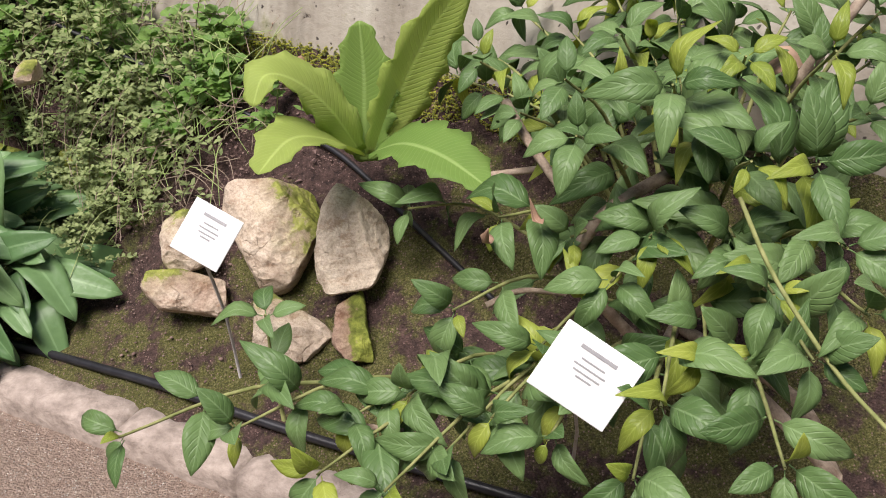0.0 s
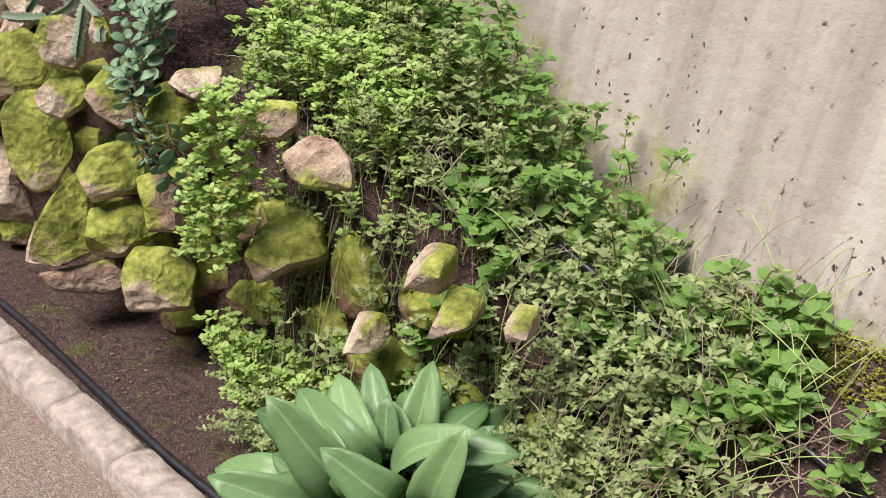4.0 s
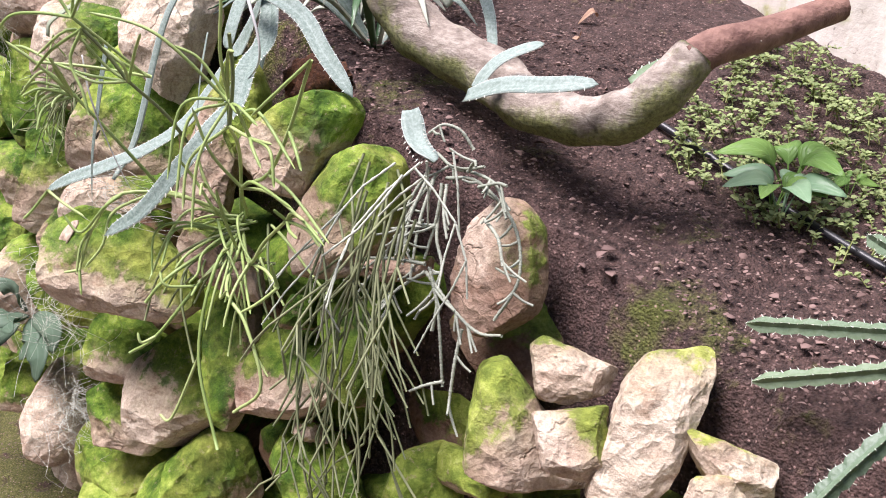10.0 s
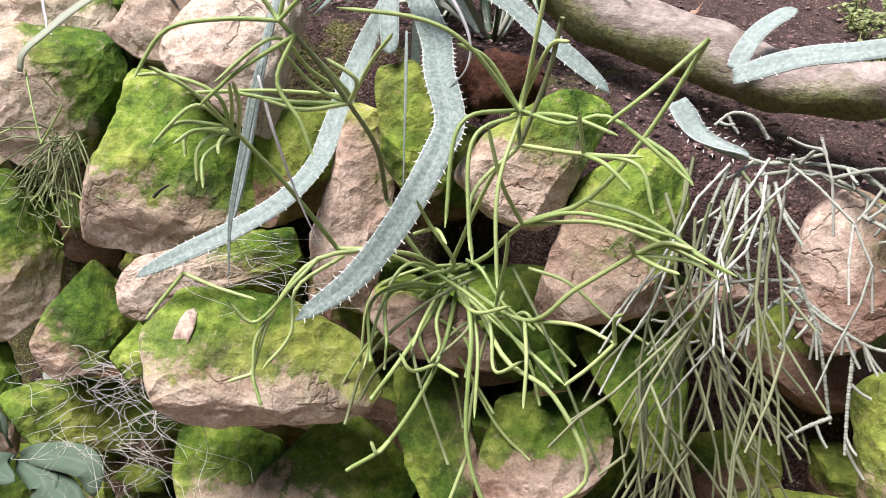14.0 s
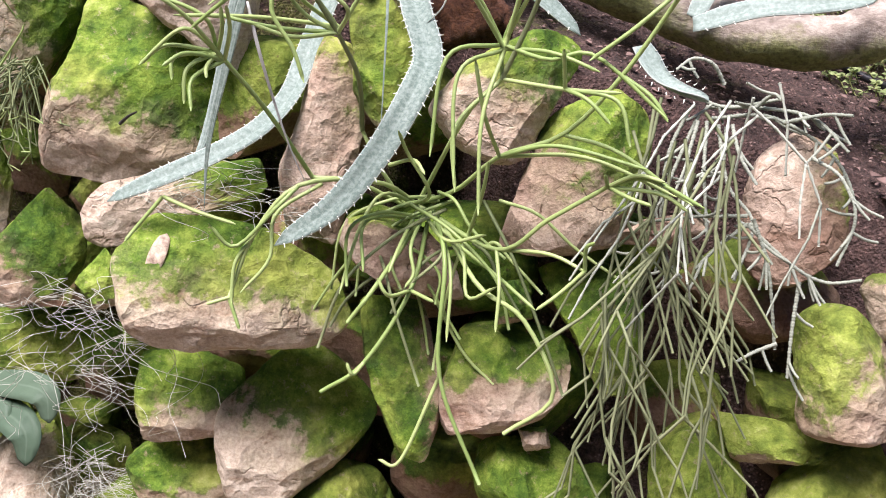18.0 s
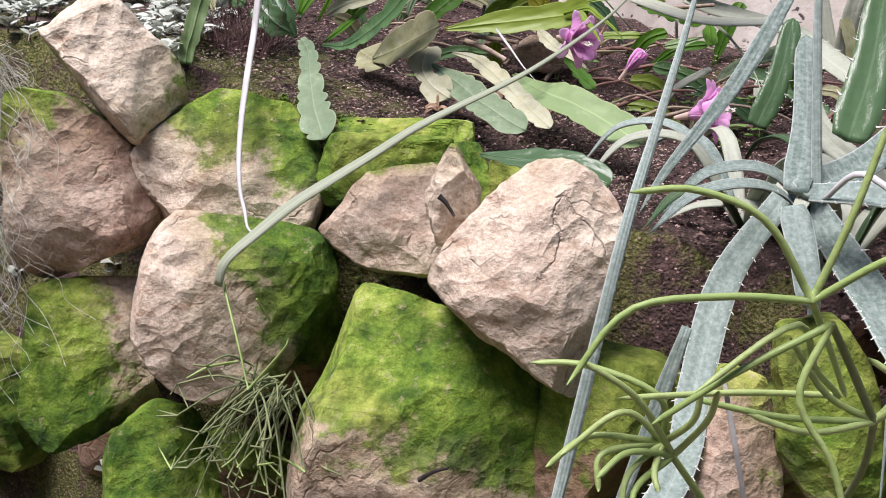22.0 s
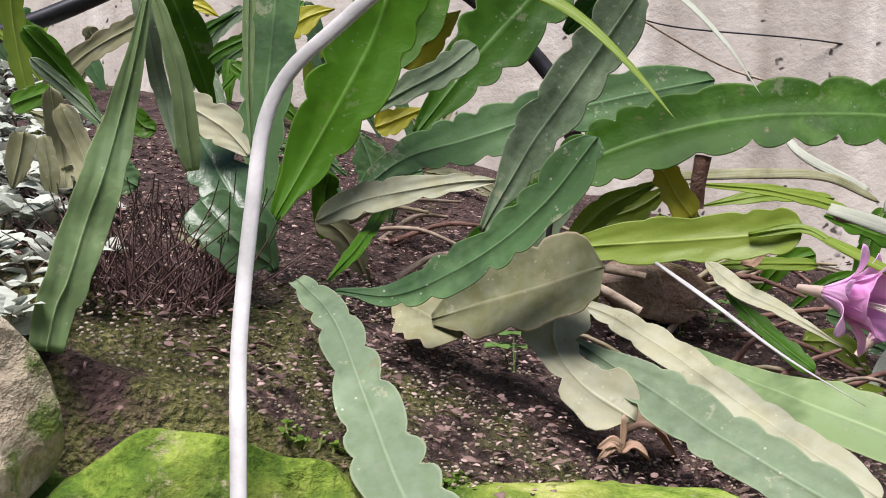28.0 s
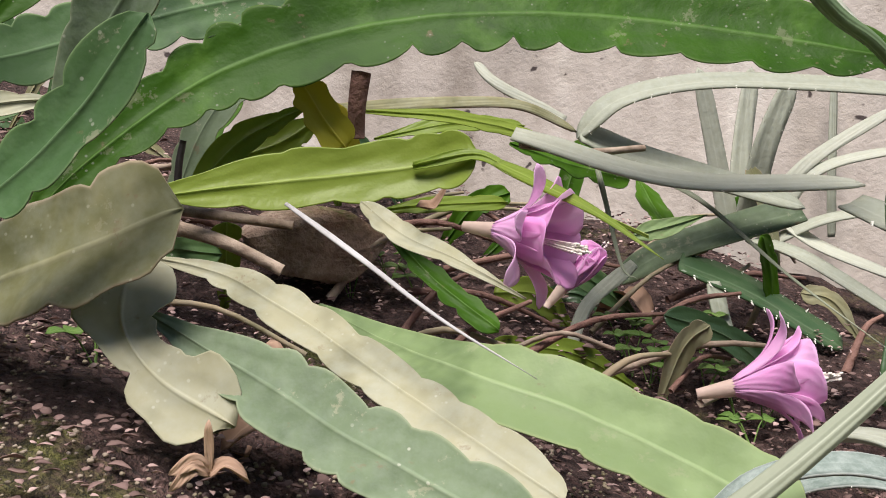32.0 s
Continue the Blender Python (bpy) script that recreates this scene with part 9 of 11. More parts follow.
flat_stem(epi, [(-4.103, 3.500, 1.552), (-4.086, 3.500, 1.548), (-4.069, 3.500, 1.540)], 0.0143, (0, -1, 0.2), 'epiyellow', 0.03, 0.125, label='yellowing flat stem', shape=LANCE)
flat_stem(epi, [(-4.183, 3.400, 1.449), (-4.197, 3.400, 1.443), (-4.221, 3.400, 1.432)], 0.0195, (0, -1, 0.2), 'epi', 0.03, 0.125, label='')
flat_stem(epi, [(-4.144, 3.300, 1.346), (-4.149, 3.300, 1.376), (-4.155, 3.300, 1.402)], 0.0138, (0, -1, 0.2), 'epiold', 0.03, 0.125, label='withered brownish flat stem')
flat_stem(epi, [(-4.142, 3.360, 1.399), (-4.166, 3.360, 1.416), (-4.190, 3.360, 1.425)], 0.0233, (0, -1, 0.2), 'epiold', 0.03, 0.125, label='withered brownish flat stem', shape=LANCE)
flat_stem(epi, [(-4.093, 3.340, 1.368), (-4.107, 3.340, 1.376), (-4.117, 3.340, 1.389)], 0.0273, (0, -1, 0.2), 'epiblue', 0.04, 0.125, label='', shape=ROUND)
flat_stem(epi, [(-4.097, 3.400, 1.419), (-4.109, 3.400, 1.423), (-4.120, 3.400, 1.438)], 0.0196, (0, -1, 0.2), 'epi', 0.04, 0.125, label='', shape=ROUND)
flat_stem(epi, [(-4.026, 3.200, 1.337), (-4.009, 3.190, 1.332), (-3.992, 3.180, 1.329)], 0.0149, (0, -1, 0.2), 'epiold', 0.04, 0.125, label='withered brownish flat stem', shape=ROUND)
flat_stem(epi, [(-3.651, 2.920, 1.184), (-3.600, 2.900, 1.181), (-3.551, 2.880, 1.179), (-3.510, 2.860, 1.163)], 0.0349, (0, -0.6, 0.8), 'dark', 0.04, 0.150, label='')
flat_stem(epi, [(-3.762, 3.312, 1.300), (-3.735, 3.287, 1.295), (-3.713, 3.265, 1.286), (-3.682, 3.229, 1.267), (-3.656, 3.194, 1.248), (-3.633, 3.159, 1.232), (-3.612, 3.125, 1.218), (-3.595, 3.098, 1.206)], 0.026, (-0.1, -0.75, 0.65), 'epibeige', 0.03, 0.16)
flat_stem(epi, [(-3.765, 3.186, 1.281), (-3.744, 3.169, 1.269), (-3.724, 3.153, 1.258), (-3.705, 3.137, 1.247), (-3.688, 3.121, 1.236), (-3.670, 3.106, 1.227), (-3.645, 3.083, 1.214), (-3.620, 3.062, 1.204)], 0.036, (-0.2, -0.8, 0.6), 'epigrey', 0.03, 0.14)
flat_stem(epi, [(-3.669, 3.300, 1.272), (-3.635, 3.240, 1.255), (-3.606, 3.180, 1.246), (-3.573, 3.150, 1.236), (-3.538, 3.130, 1.220), (-3.505, 3.110, 1.203), (-3.482, 3.090, 1.191)], 0.046, (-0.1, -0.75, 0.65), 'epipale', 0.045, 0.07)
flat2 = thing('flat_stemmed_cactus', (-4.051, 3.040, 1.281), 'slender grey-green flat cactus stems standing at the bed edge', 'cactus')
flat_stem(flat2, [(-4.057, 3.057, 1.272), (-4.054, 3.060, 1.295), (-4.049, 3.061, 1.309), (-4.044, 3.069, 1.339), (-4.038, 3.074, 1.364), (-4.035, 3.085, 1.393), (-4.028, 3.085, 1.429), (-4.022, 3.084, 1.468)], 0.0225, (0.2, -1, 0), 'epipale', 0.05, 0.10, shape=lambda u: 0.75 + 0.3 * math.sin(math.pi * min(1, u * 1.3)) if u < 0.6 else max(0.12, 1.02 - 2.1 * (u - 0.6)))
flat_stem(flat2, [(-3.997, 3.100, 1.372), (-3.999, 3.096, 1.387), (-4.005, 3.090, 1.424), (-4.016, 3.085, 1.458), (-4.021, 3.084, 1.470)], 0.013, (0.2, -1, 0), 'epipale', 0.05, 0.10, shape=TAPER)
flat_stem(flat2, [(-4.134, 3.300, 1.348), (-4.146, 3.320, 1.384), (-4.152, 3.300, 1.439)], 0.017, (0.2, -1, 0), 'epiold', 0.05, 0.12)
flat_stem(flat2, [(-4.083, 3.200, 1.345), (-4.096, 3.220, 1.379), (-4.115, 3.220, 1.418)], 0.017, (0.2, -1, 0), 'epiold', 0.05, 0.12)
flat_stem(flat2, [(-4.136, 3.200, 1.358), (-4.132, 3.200, 1.379), (-4.130, 3.200, 1.396)], 0.017, (0.2, -1, 0), 'epiold', 0.05, 0.12)
flower((-3.582, 3.200, 1.319), (0.66, -0.70, -0.10), 0.048)
flower((-3.412, 3.235, 1.227), (0.86, -0.42, 0.22), 0.056)
flower((-3.505, 3.300, 1.288), (0.6, -0.2, 0.75), 0.040, 0.1)
rnd = random.Random(91)
for i in range(46):
    x, y = rnd.uniform(-3.95, -3.15), rnd.uniform(3.28, 3.62)
    w = rnd.uniform(-0.9, 0.9)
    L1 = rnd.uniform(0.05, 0.16)
    a = Vector((x, y, ground_z(x, y) + rnd.uniform(0.004, 0.02)))
    b = Vector((x + math.cos(w) * L1, y + math.sin(w) * L1 * 0.6, 0))
    b.z = ground_z(b.x, b.y) + rnd.uniform(0.005, 0.06)
    local(part('root_stem', tube([a, (a + b) / 2 + Vector((0, 0, 0.012)), b], rnd.uniform(0.0018, 0.0042), 0.0016, 6, 8), ('twig', 'redbark', 'epiold')[i % 3], epi, 'bare brown old stem'), epi)
for i in range(26):
    x, y = rnd.uniform(-4.0, -3.15), rnd.uniform(3.34, 3.72)
    a = Vector((x, y, ground_z(x, y) - 0.004))
    w = rnd.uniform(0.2, 2.9)
    L1 = rnd.uniform(0.06, 0.15)
    b = a + Vector((math.cos(w) * L1, rnd.uniform(-0.03, 0.03), math.sin(w) * L1 * 0.8))
    flat_stem(epi, [a, (a + b) / 2 + Vector((0, 0, 0.015)), b], rnd.uniform(0.012, 0.026), (0, -1, 0.3), ('epi', 'lime', 'epiblue', 'epiold', 'dark')[i % 5], 0.03, 0.15)

rnd = random.Random(95)
for i in range(44):
    x = rnd.uniform(-4.75, -3.75)
    y = rnd.uniform(3.45, min(4.25, wall_y(x) - 0.06))
    a = Vector((x, y, ground_z(x, y) - 0.004))
    w = rnd.uniform(0.6, 2.5)
    L1 = rnd.uniform(0.07, 0.24)
    b = a + Vector((math.cos(w) * L1, rnd.uniform(-0.04, 0.04), math.sin(w) * L1))
    flat_stem(epi, [a, (a + b) / 2 + Vector((rnd.uniform(-.02, .02), 0, 0.015)), b], rnd.uniform(0.010, 0.030), (rnd.uniform(-.5, .5), -1, 0.2), ('epi', 'dark', 'epiold', 'epi', 'epiblue', 'lime', 'epigrey')[i % 7], 0.03, 0.15)


# ---- silvery strap-leaved rosette at the wall ----
brom = thing('silvery_rosette', (-3.162, 3.620, 1.278), 'silvery strap-leaved toothed rosette against the wall', 'rosette plant')
strap_leaf(brom, [(-3.126, 3.420, 1.433), (-3.233, 3.420, 1.435), (-3.333, 3.430, 1.434), (-3.403, 3.440, 1.419), (-3.437, 3.450, 1.389)], 0.026, (0, -0.6, 0.8), 'brom', 18, fold=0.35, seed=50)
strap_leaf(brom, [(-3.435, 3.450, 1.392), (-3.387, 3.450, 1.375), (-3.320, 3.440, 1.357), (-3.244, 3.420, 1.335)], 0.028, (0, -0.8, 0.6), 'brom', 0, fold=0.35, seed=51)
strap_leaf(brom, [(-3.189, 3.620, 1.306), (-3.208, 3.620, 1.387), (-3.230, 3.620, 1.479)], 0.024, (0, -1, 0), 'brom', 14, fold=0.35, seed=52)
strap_leaf(brom, [(-3.176, 3.620, 1.306), (-3.165, 3.600, 1.399), (-3.133, 3.600, 1.469)], 0.03, (0, -1, 0), 'brom', 14, fold=0.35, seed=53)
strap_leaf(brom, [(-3.170, 3.640, 1.305), (-3.153, 3.660, 1.403), (-3.128, 3.680, 1.492)], 0.026, (0, -1, 0), 'brom', 10, fold=0.35, seed=54)
strap_leaf(brom, [(-3.169, 3.600, 1.306), (-3.132, 3.580, 1.376), (-3.045, 3.540, 1.441)], 0.016, (0, -0.7, 0.7), 'brom', 14, fold=0.35, seed=55)
strap_leaf(brom, [(-3.162, 3.600, 1.301), (-3.126, 3.570, 1.370), (-3.047, 3.520, 1.397)], 0.018, (0, -0.6, 0.8), 'brom', 14, fold=0.35, seed=56)
strap_leaf(brom, [(-3.162, 3.600, 1.295), (-3.112, 3.560, 1.325), (-3.032, 3.520, 1.337)], 0.016, (0, -0.6, 0.8), 'brom', 8, fold=0.35, seed=57)
strap_leaf(brom, [(-3.176, 3.600, 1.301), (-3.158, 3.540, 1.286), (-3.107, 3.460, 1.233)], 0.026, (0, -0.5, 0.85), 'brom', 10, fold=0.35, seed=58)
strap_leaf(brom, [(-3.232, 3.440, 1.331), (-3.285, 3.460, 1.315), (-3.338, 3.480, 1.295), (-3.376, 3.500, 1.269)], 0.032, (0, -0.7, 0.7), 'epigrey', 0, fold=0.35, seed=59)
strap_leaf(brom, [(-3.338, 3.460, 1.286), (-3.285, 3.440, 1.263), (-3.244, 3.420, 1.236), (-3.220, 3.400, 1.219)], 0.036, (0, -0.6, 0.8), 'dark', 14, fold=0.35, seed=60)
strap_leaf(brom, [(-3.390, 3.440, 1.288), (-3.439, 3.420, 1.258), (-3.463, 3.400, 1.224)], 0.012, (0, -0.8, 0.5), 'brom', 0, fold=0.35, seed=61)
strap_leaf(brom, [(-3.035, 3.660, 1.305), (-3.037, 3.660, 1.381), (-3.021, 3.680, 1.491)], 0.012, (0, -1, 0), 'brom', 10, fold=0.35, seed=62)
strap_leaf(brom, [(-3.143, 3.600, 1.324), (-3.124, 3.560, 1.296), (-3.074, 3.500, 1.266)], 0.022, (0, -0.6, 0.8), 'brom', 0, fold=0.35, seed=63)
strap_leaf(brom, [(-3.318, 3.440, 1.273), (-3.319, 3.420, 1.238), (-3.315, 3.400, 1.213)], 0.016, (0, -0.9, 0.3), 'brom', 0, fold=0.35, seed=64)
strap_leaf(brom, [(-3.603, 3.600, 1.420), (-3.497, 3.600, 1.429), (-3.430, 3.600, 1.429), (-3.371, 3.600, 1.407)], 0.014, (0, -0.8, 0.6), 'epiold', 0, fold=0.35, seed=65)
strap_leaf(brom, [(-3.375, 3.620, 1.419), (-3.439, 3.640, 1.454), (-3.456, 3.660, 1.478)], 0.012, (0, -0.9, 0.3), 'brom', 0, fold=0.35, seed=66)
strap_leaf(brom, [(-3.296, 3.300, 1.336), (-3.251, 3.200, 1.290), (-3.190, 3.100, 1.239)], 0.04, (0, -0.7, 0.7), 'brom', 8, fold=0.3, seed=80)
strap_leaf(brom, [(-3.510, 3.400, 1.385), (-3.405, 3.350, 1.352), (-3.283, 3.300, 1.351)], 0.024, (0, -0.6, 0.8), 'brom', 8, fold=0.3, seed=81)
strap_leaf(brom, [(-3.267, 3.000, 1.210), (-3.241, 3.050, 1.288), (-3.223, 3.100, 1.390)], 0.05, (0, -1, 0.1), 'dark', 8, fold=0.3, seed=82)
strap_leaf(brom, [(-3.197, 3.100, 1.152), (-3.273, 3.150, 1.218), (-3.297, 3.200, 1.320)], 0.03, (0, -1, 0), 'brom', 8, fold=0.3, seed=83)
strap_leaf(brom, [(-3.138, 3.000, 1.265), (-3.090, 2.980, 1.242), (-3.034, 2.950, 1.209)], 0.036, (0, -0.6, 0.8), 'brom', 8, fold=0.3, seed=84)
strap_leaf(brom, [(-3.106, 3.050, 1.188), (-3.057, 3.000, 1.142), (-3.019, 2.950, 1.093)], 0.02, (0, -0.7, 0.7), 'agave', 8, fold=0.3, seed=85)
strap_leaf(brom, [(-3.342, 3.200, 1.214), (-3.317, 3.220, 1.276), (-3.301, 3.250, 1.353)], 0.034, (0, -1, 0), 'dark', 8, fold=0.3, seed=86)
core = Vector((-3.360, 3.050, 1.203))
core.z = ground_z(core.x, core.y)
star = thing('silvery_rosette', core, 'silvery grey-green toothed rosette growing behind the boulders', 'rosette plant')
rnd = random.Random(200)
for i in range(11):
    w = i * 2.4 + 0
    L1 = rnd.uniform(0.13, 0.25)
    out = Vector((math.cos(w), math.sin(w) - 0.15, 0))
    rise = rnd.uniform(0.25, 0.95)
    pts = [core + out * 0.01, core + out * L1 * 0.45 + Vector((0, 0, rise * L1 * 0.7)), core + out * L1 * 0.9 + Vector((0, 0, rise * L1 * 0.75)), core + out * L1 * 1.2 + Vector((0, 0, rise * L1 * 0.4))]
    strap_leaf(star, pts, rnd.uniform(0.015, 0.026), (0, -0.5, 0.85), ('brom', 'agave', 'brom', 'dark')[i % 4], 9, TAPER, 0.35, seed=i)

core = Vector((-3.268, 2.980, 1.181))
core.z = ground_z(core.x, core.y)
star = thing('silvery_rosette', core, 'silvery grey-green toothed rosette growing behind the boulders', 'rosette plant')
rnd = random.Random(201)
for i in range(10):
    w = i * 2.4 + 1
    L1 = rnd.uniform(0.13, 0.25)
    out = Vector((math.cos(w), math.sin(w) - 0.15, 0))
    rise = rnd.uniform(0.25, 0.95)
    pts = [core + out * 0.01, core + out * L1 * 0.45 + Vector((0, 0, rise * L1 * 0.7)), core + out * L1 * 0.9 + Vector((0, 0, rise * L1 * 0.75)), core + out * L1 * 1.2 + Vector((0, 0, rise * L1 * 0.4))]
    strap_leaf(star, pts, rnd.uniform(0.015, 0.026), (0, -0.5, 0.85), ('brom', 'agave', 'brom', 'dark')[i % 4], 9, TAPER, 0.35, seed=i)


# ---- long grassy blades ----
blade = thing('tall_grass_blade', (-3.885, 2.775, 1.050), 'long pale green arching grass blade crossing in front of the stones', 'grass', 'long grassy blades')
strap_leaf(blade, [(-3.894, 2.789, 1.050), (-3.886, 2.790, 1.075), (-3.863, 2.812, 1.100), (-3.832, 2.840, 1.130), (-3.797, 2.868, 1.156), (-3.759, 2.888, 1.182), (-3.720, 2.900, 1.209), (-3.681, 2.910, 1.231), (-3.642, 2.917, 1.251), (-3.604, 2.921, 1.272), (-3.567, 2.925, 1.297), (-3.530, 2.936, 1.326), (-3.505, 2.943, 1.351), (-3.470, 2.955, 1.385)], 0.0135, (0.2, -0.6, 0.75), 'blade', 0, GRASS, 0.3, n=50, rib=0.0009)
blade = thing('tall_grass_blade', (-3.870, 2.950, 1.520), 'bleached white dry grass blade hanging over the stones', 'grass', 'long grassy blades')
strap_leaf(blade, [(-3.855, 3.045, 1.489), (-3.889, 3.055, 1.474), (-3.919, 3.060, 1.447), (-3.941, 3.062, 1.424), (-3.952, 3.060, 1.396), (-3.953, 3.045, 1.356), (-3.953, 3.032, 1.316), (-3.950, 3.010, 1.281), (-3.943, 2.980, 1.248), (-3.935, 2.948, 1.211), (-3.925, 2.916, 1.168), (-3.912, 2.888, 1.137), (-3.900, 2.872, 1.116), (-3.889, 2.855, 1.099), (-3.869, 2.836, 1.096)], 0.0078, (0, -1, 0.1), 'straw', 0, lambda u: 1.0 if u < 0.55 else max(0.15, 1 - 1.7 * (u - 0.55)), 0.3, n=50, rib=0.0007)
blade = thing('tall_grass_blade', (-3.505, 2.950, 1.330), 'dark green thin grass blade arching over the flowers', 'grass', 'long grassy blades')
strap_leaf(blade, [(-3.659, 2.942, 1.448), (-3.640, 2.949, 1.439), (-3.607, 2.955, 1.419), (-3.574, 2.961, 1.392), (-3.558, 2.958, 1.380), (-3.541, 2.956, 1.362), (-3.500, 2.950, 1.320)], 0.0085, (0.3, -0.8, 0.5), 'darkblade', 0, GRASS, 0.3, n=40, rib=0.0006)
blade = thing('tall_grass_blade', (-3.545, 2.640, 0.860), 'upright blue-green grass blade beside the rosette', 'grass', 'long grassy blades')
strap_leaf(blade, [(-3.545, 2.64, 0.86), (-3.53, 2.68, 0.93), (-3.493, 2.725, 1.13), (-3.468, 2.81, 1.23), (-3.44, 2.9, 1.345), (-3.42, 2.97, 1.45)], 0.0115, (0.3, -1, 0.1), 'agave', 0, TAPER, 0.3, n=40, rib=0.0008)
blade = thing('tall_grass_blade', (-3.330, 2.720, 0.950), 'thin upright blue-green blade beside the rosette', 'grass', 'long grassy blades')
strap_leaf(blade, [(-3.33, 2.72, 0.95), (-3.325, 2.77, 1.1), (-3.33, 2.8, 1.22), (-3.335, 2.83, 1.36), (-3.33, 2.86, 1.48)], 0.011, (0.2, -1, 0), 'agave', 0, TAPER, 0.3, n=40, rib=0.0008)
blade = thing('grass_blade', (-3.337, 3.000, 1.362), 'blue-green arching blade among the rosette leaves', 'grass', 'long grassy blades')
strap_leaf(blade, [(-3.337, 3.000, 1.362), (-3.391, 2.950, 1.266), (-3.455, 2.900, 1.179), (-3.481, 2.880, 1.134)], 0.02, (0, -0.9, 0.3), 'agave', 0, GRASS, 0.25, n=26, thick=0.001, rib=0.0005)
blade = thing('grass_blade', (-3.874, 3.150, 1.490), 'thin lime-green arching stalk', 'grass', 'long grassy blades')
strap_leaf(blade, [(-3.874, 3.150, 1.490), (-3.832, 3.130, 1.495), (-3.793, 3.100, 1.476), (-3.765, 3.060, 1.441), (-3.746, 3.020, 1.406)], 0.011, (0, -0.9, 0.3), 'lime', 0, GRASS, 0.25, n=26, thick=0.001, rib=0.0005)
blade = thing('grass_blade', (-3.817, 3.400, 1.575), 'thin pale arching blade', 'grass', 'long grassy blades')
strap_leaf(blade, [(-3.817, 3.400, 1.575), (-3.748, 3.350, 1.573), (-3.691, 3.300, 1.545), (-3.658, 3.250, 1.497), (-3.636, 3.220, 1.452)], 0.009, (0, -0.9, 0.3), 'brom', 0, GRASS, 0.25, n=26, thick=0.001, rib=0.0005)
blade = thing('grass_blade', (-3.649, 3.100, 1.517), 'pale green strap blade near the wall', 'grass', 'long grassy blades')
strap_leaf(blade, [(-3.649, 3.100, 1.517), (-3.632, 3.050, 1.483), (-3.615, 3.000, 1.442)], 0.018, (0, -0.9, 0.3), 'brom', 0, GRASS, 0.25, n=26, thick=0.001, rib=0.0005)
blade = thing('grass_blade', (-3.476, 3.100, 1.432), 'narrow pale green blade', 'grass', 'long grassy blades')
strap_leaf(blade, [(-3.476, 3.100, 1.432), (-3.470, 3.080, 1.412), (-3.469, 3.050, 1.391)], 0.012, (0, -0.9, 0.3), 'brom', 0, GRASS, 0.25, n=26, thick=0.001, rib=0.0005)
blade = thing('grass_blade', (-3.690, 3.300, 1.335), 'thin bleached straw lying on the leaves', 'grass', 'long grassy blades')
strap_leaf(blade, [(-3.692, 3.266, 1.333), (-3.664, 3.205, 1.307), (-3.637, 3.146, 1.281), (-3.612, 3.088, 1.262)], 0.0036, (0, -0.9, 0.3), 'straw', 0, GRASS, 0.25, n=26, thick=0.001, rib=0.0005)
blade = thing('grass_blade', (-3.577, 3.240, 1.357), 'thin lime pointed stalk', 'grass', 'long grassy blades')
strap_leaf(blade, [(-3.577, 3.240, 1.357), (-3.566, 3.200, 1.344), (-3.552, 3.160, 1.329), (-3.538, 3.120, 1.309)], 0.011, (0, -0.9, 0.3), 'lime', 0, GRASS, 0.25, n=26, thick=0.001, rib=0.0005)
blade = thing('grass_blade', (-3.445, 3.400, 1.373), 'thin green curling stem', 'grass', 'long grassy blades')
strap_leaf(blade, [(-3.445, 3.400, 1.373), (-3.445, 3.380, 1.341), (-3.440, 3.360, 1.292), (-3.432, 3.350, 1.283)], 0.005, (0, -0.9, 0.3), 'blade', 0, GRASS, 0.25, n=26, thick=0.001, rib=0.0005)
blade = thing('grass_blade', (-3.426, 3.400, 1.367), 'thin green trailing stem', 'grass', 'long grassy blades')
strap_leaf(blade, [(-3.426, 3.400, 1.367), (-3.382, 3.360, 1.342), (-3.342, 3.300, 1.287), (-3.334, 3.200, 1.244)], 0.005, (0, -0.9, 0.3), 'blade', 0, GRASS, 0.25, n=26, thick=0.001, rib=0.0005)
blade = thing('grass_blade', (-3.298, 2.620, 1.122), 'thin hanging grey-green blade', 'grass', 'long grassy blades')
strap_leaf(blade, [(-3.298, 2.620, 1.122), (-3.296, 2.600, 1.050), (-3.298, 2.580, 0.905)], 0.004, (0, -0.9, 0.3), 'agave', 0, GRASS, 0.25, n=26, thick=0.001, rib=0.0005)
blade = thing('grass_blade', (-3.421, 2.500, 1.087), 'thin pale straw hanging before the stones', 'grass', 'long grassy blades')
strap_leaf(blade, [(-3.421, 2.500, 1.087), (-3.406, 2.500, 1.024), (-3.385, 2.520, 0.936), (-3.361, 2.540, 0.867)], 0.004, (0, -0.9, 0.3), 'straw', 0, GRASS, 0.25, n=26, thick=0.001, rib=0.0005)
blade = thing('grass_blade', (-3.441, 2.560, 1.098), 'narrow grey-green blade hanging before the stones', 'grass', 'long grassy blades')
strap_leaf(blade, [(-3.441, 2.560, 1.098), (-3.464, 2.560, 1.018), (-3.490, 2.560, 0.921), (-3.499, 2.560, 0.839)], 0.012, (0, -0.9, 0.3), 'agave', 0, GRASS, 0.25, n=26, thick=0.001, rib=0.0005)

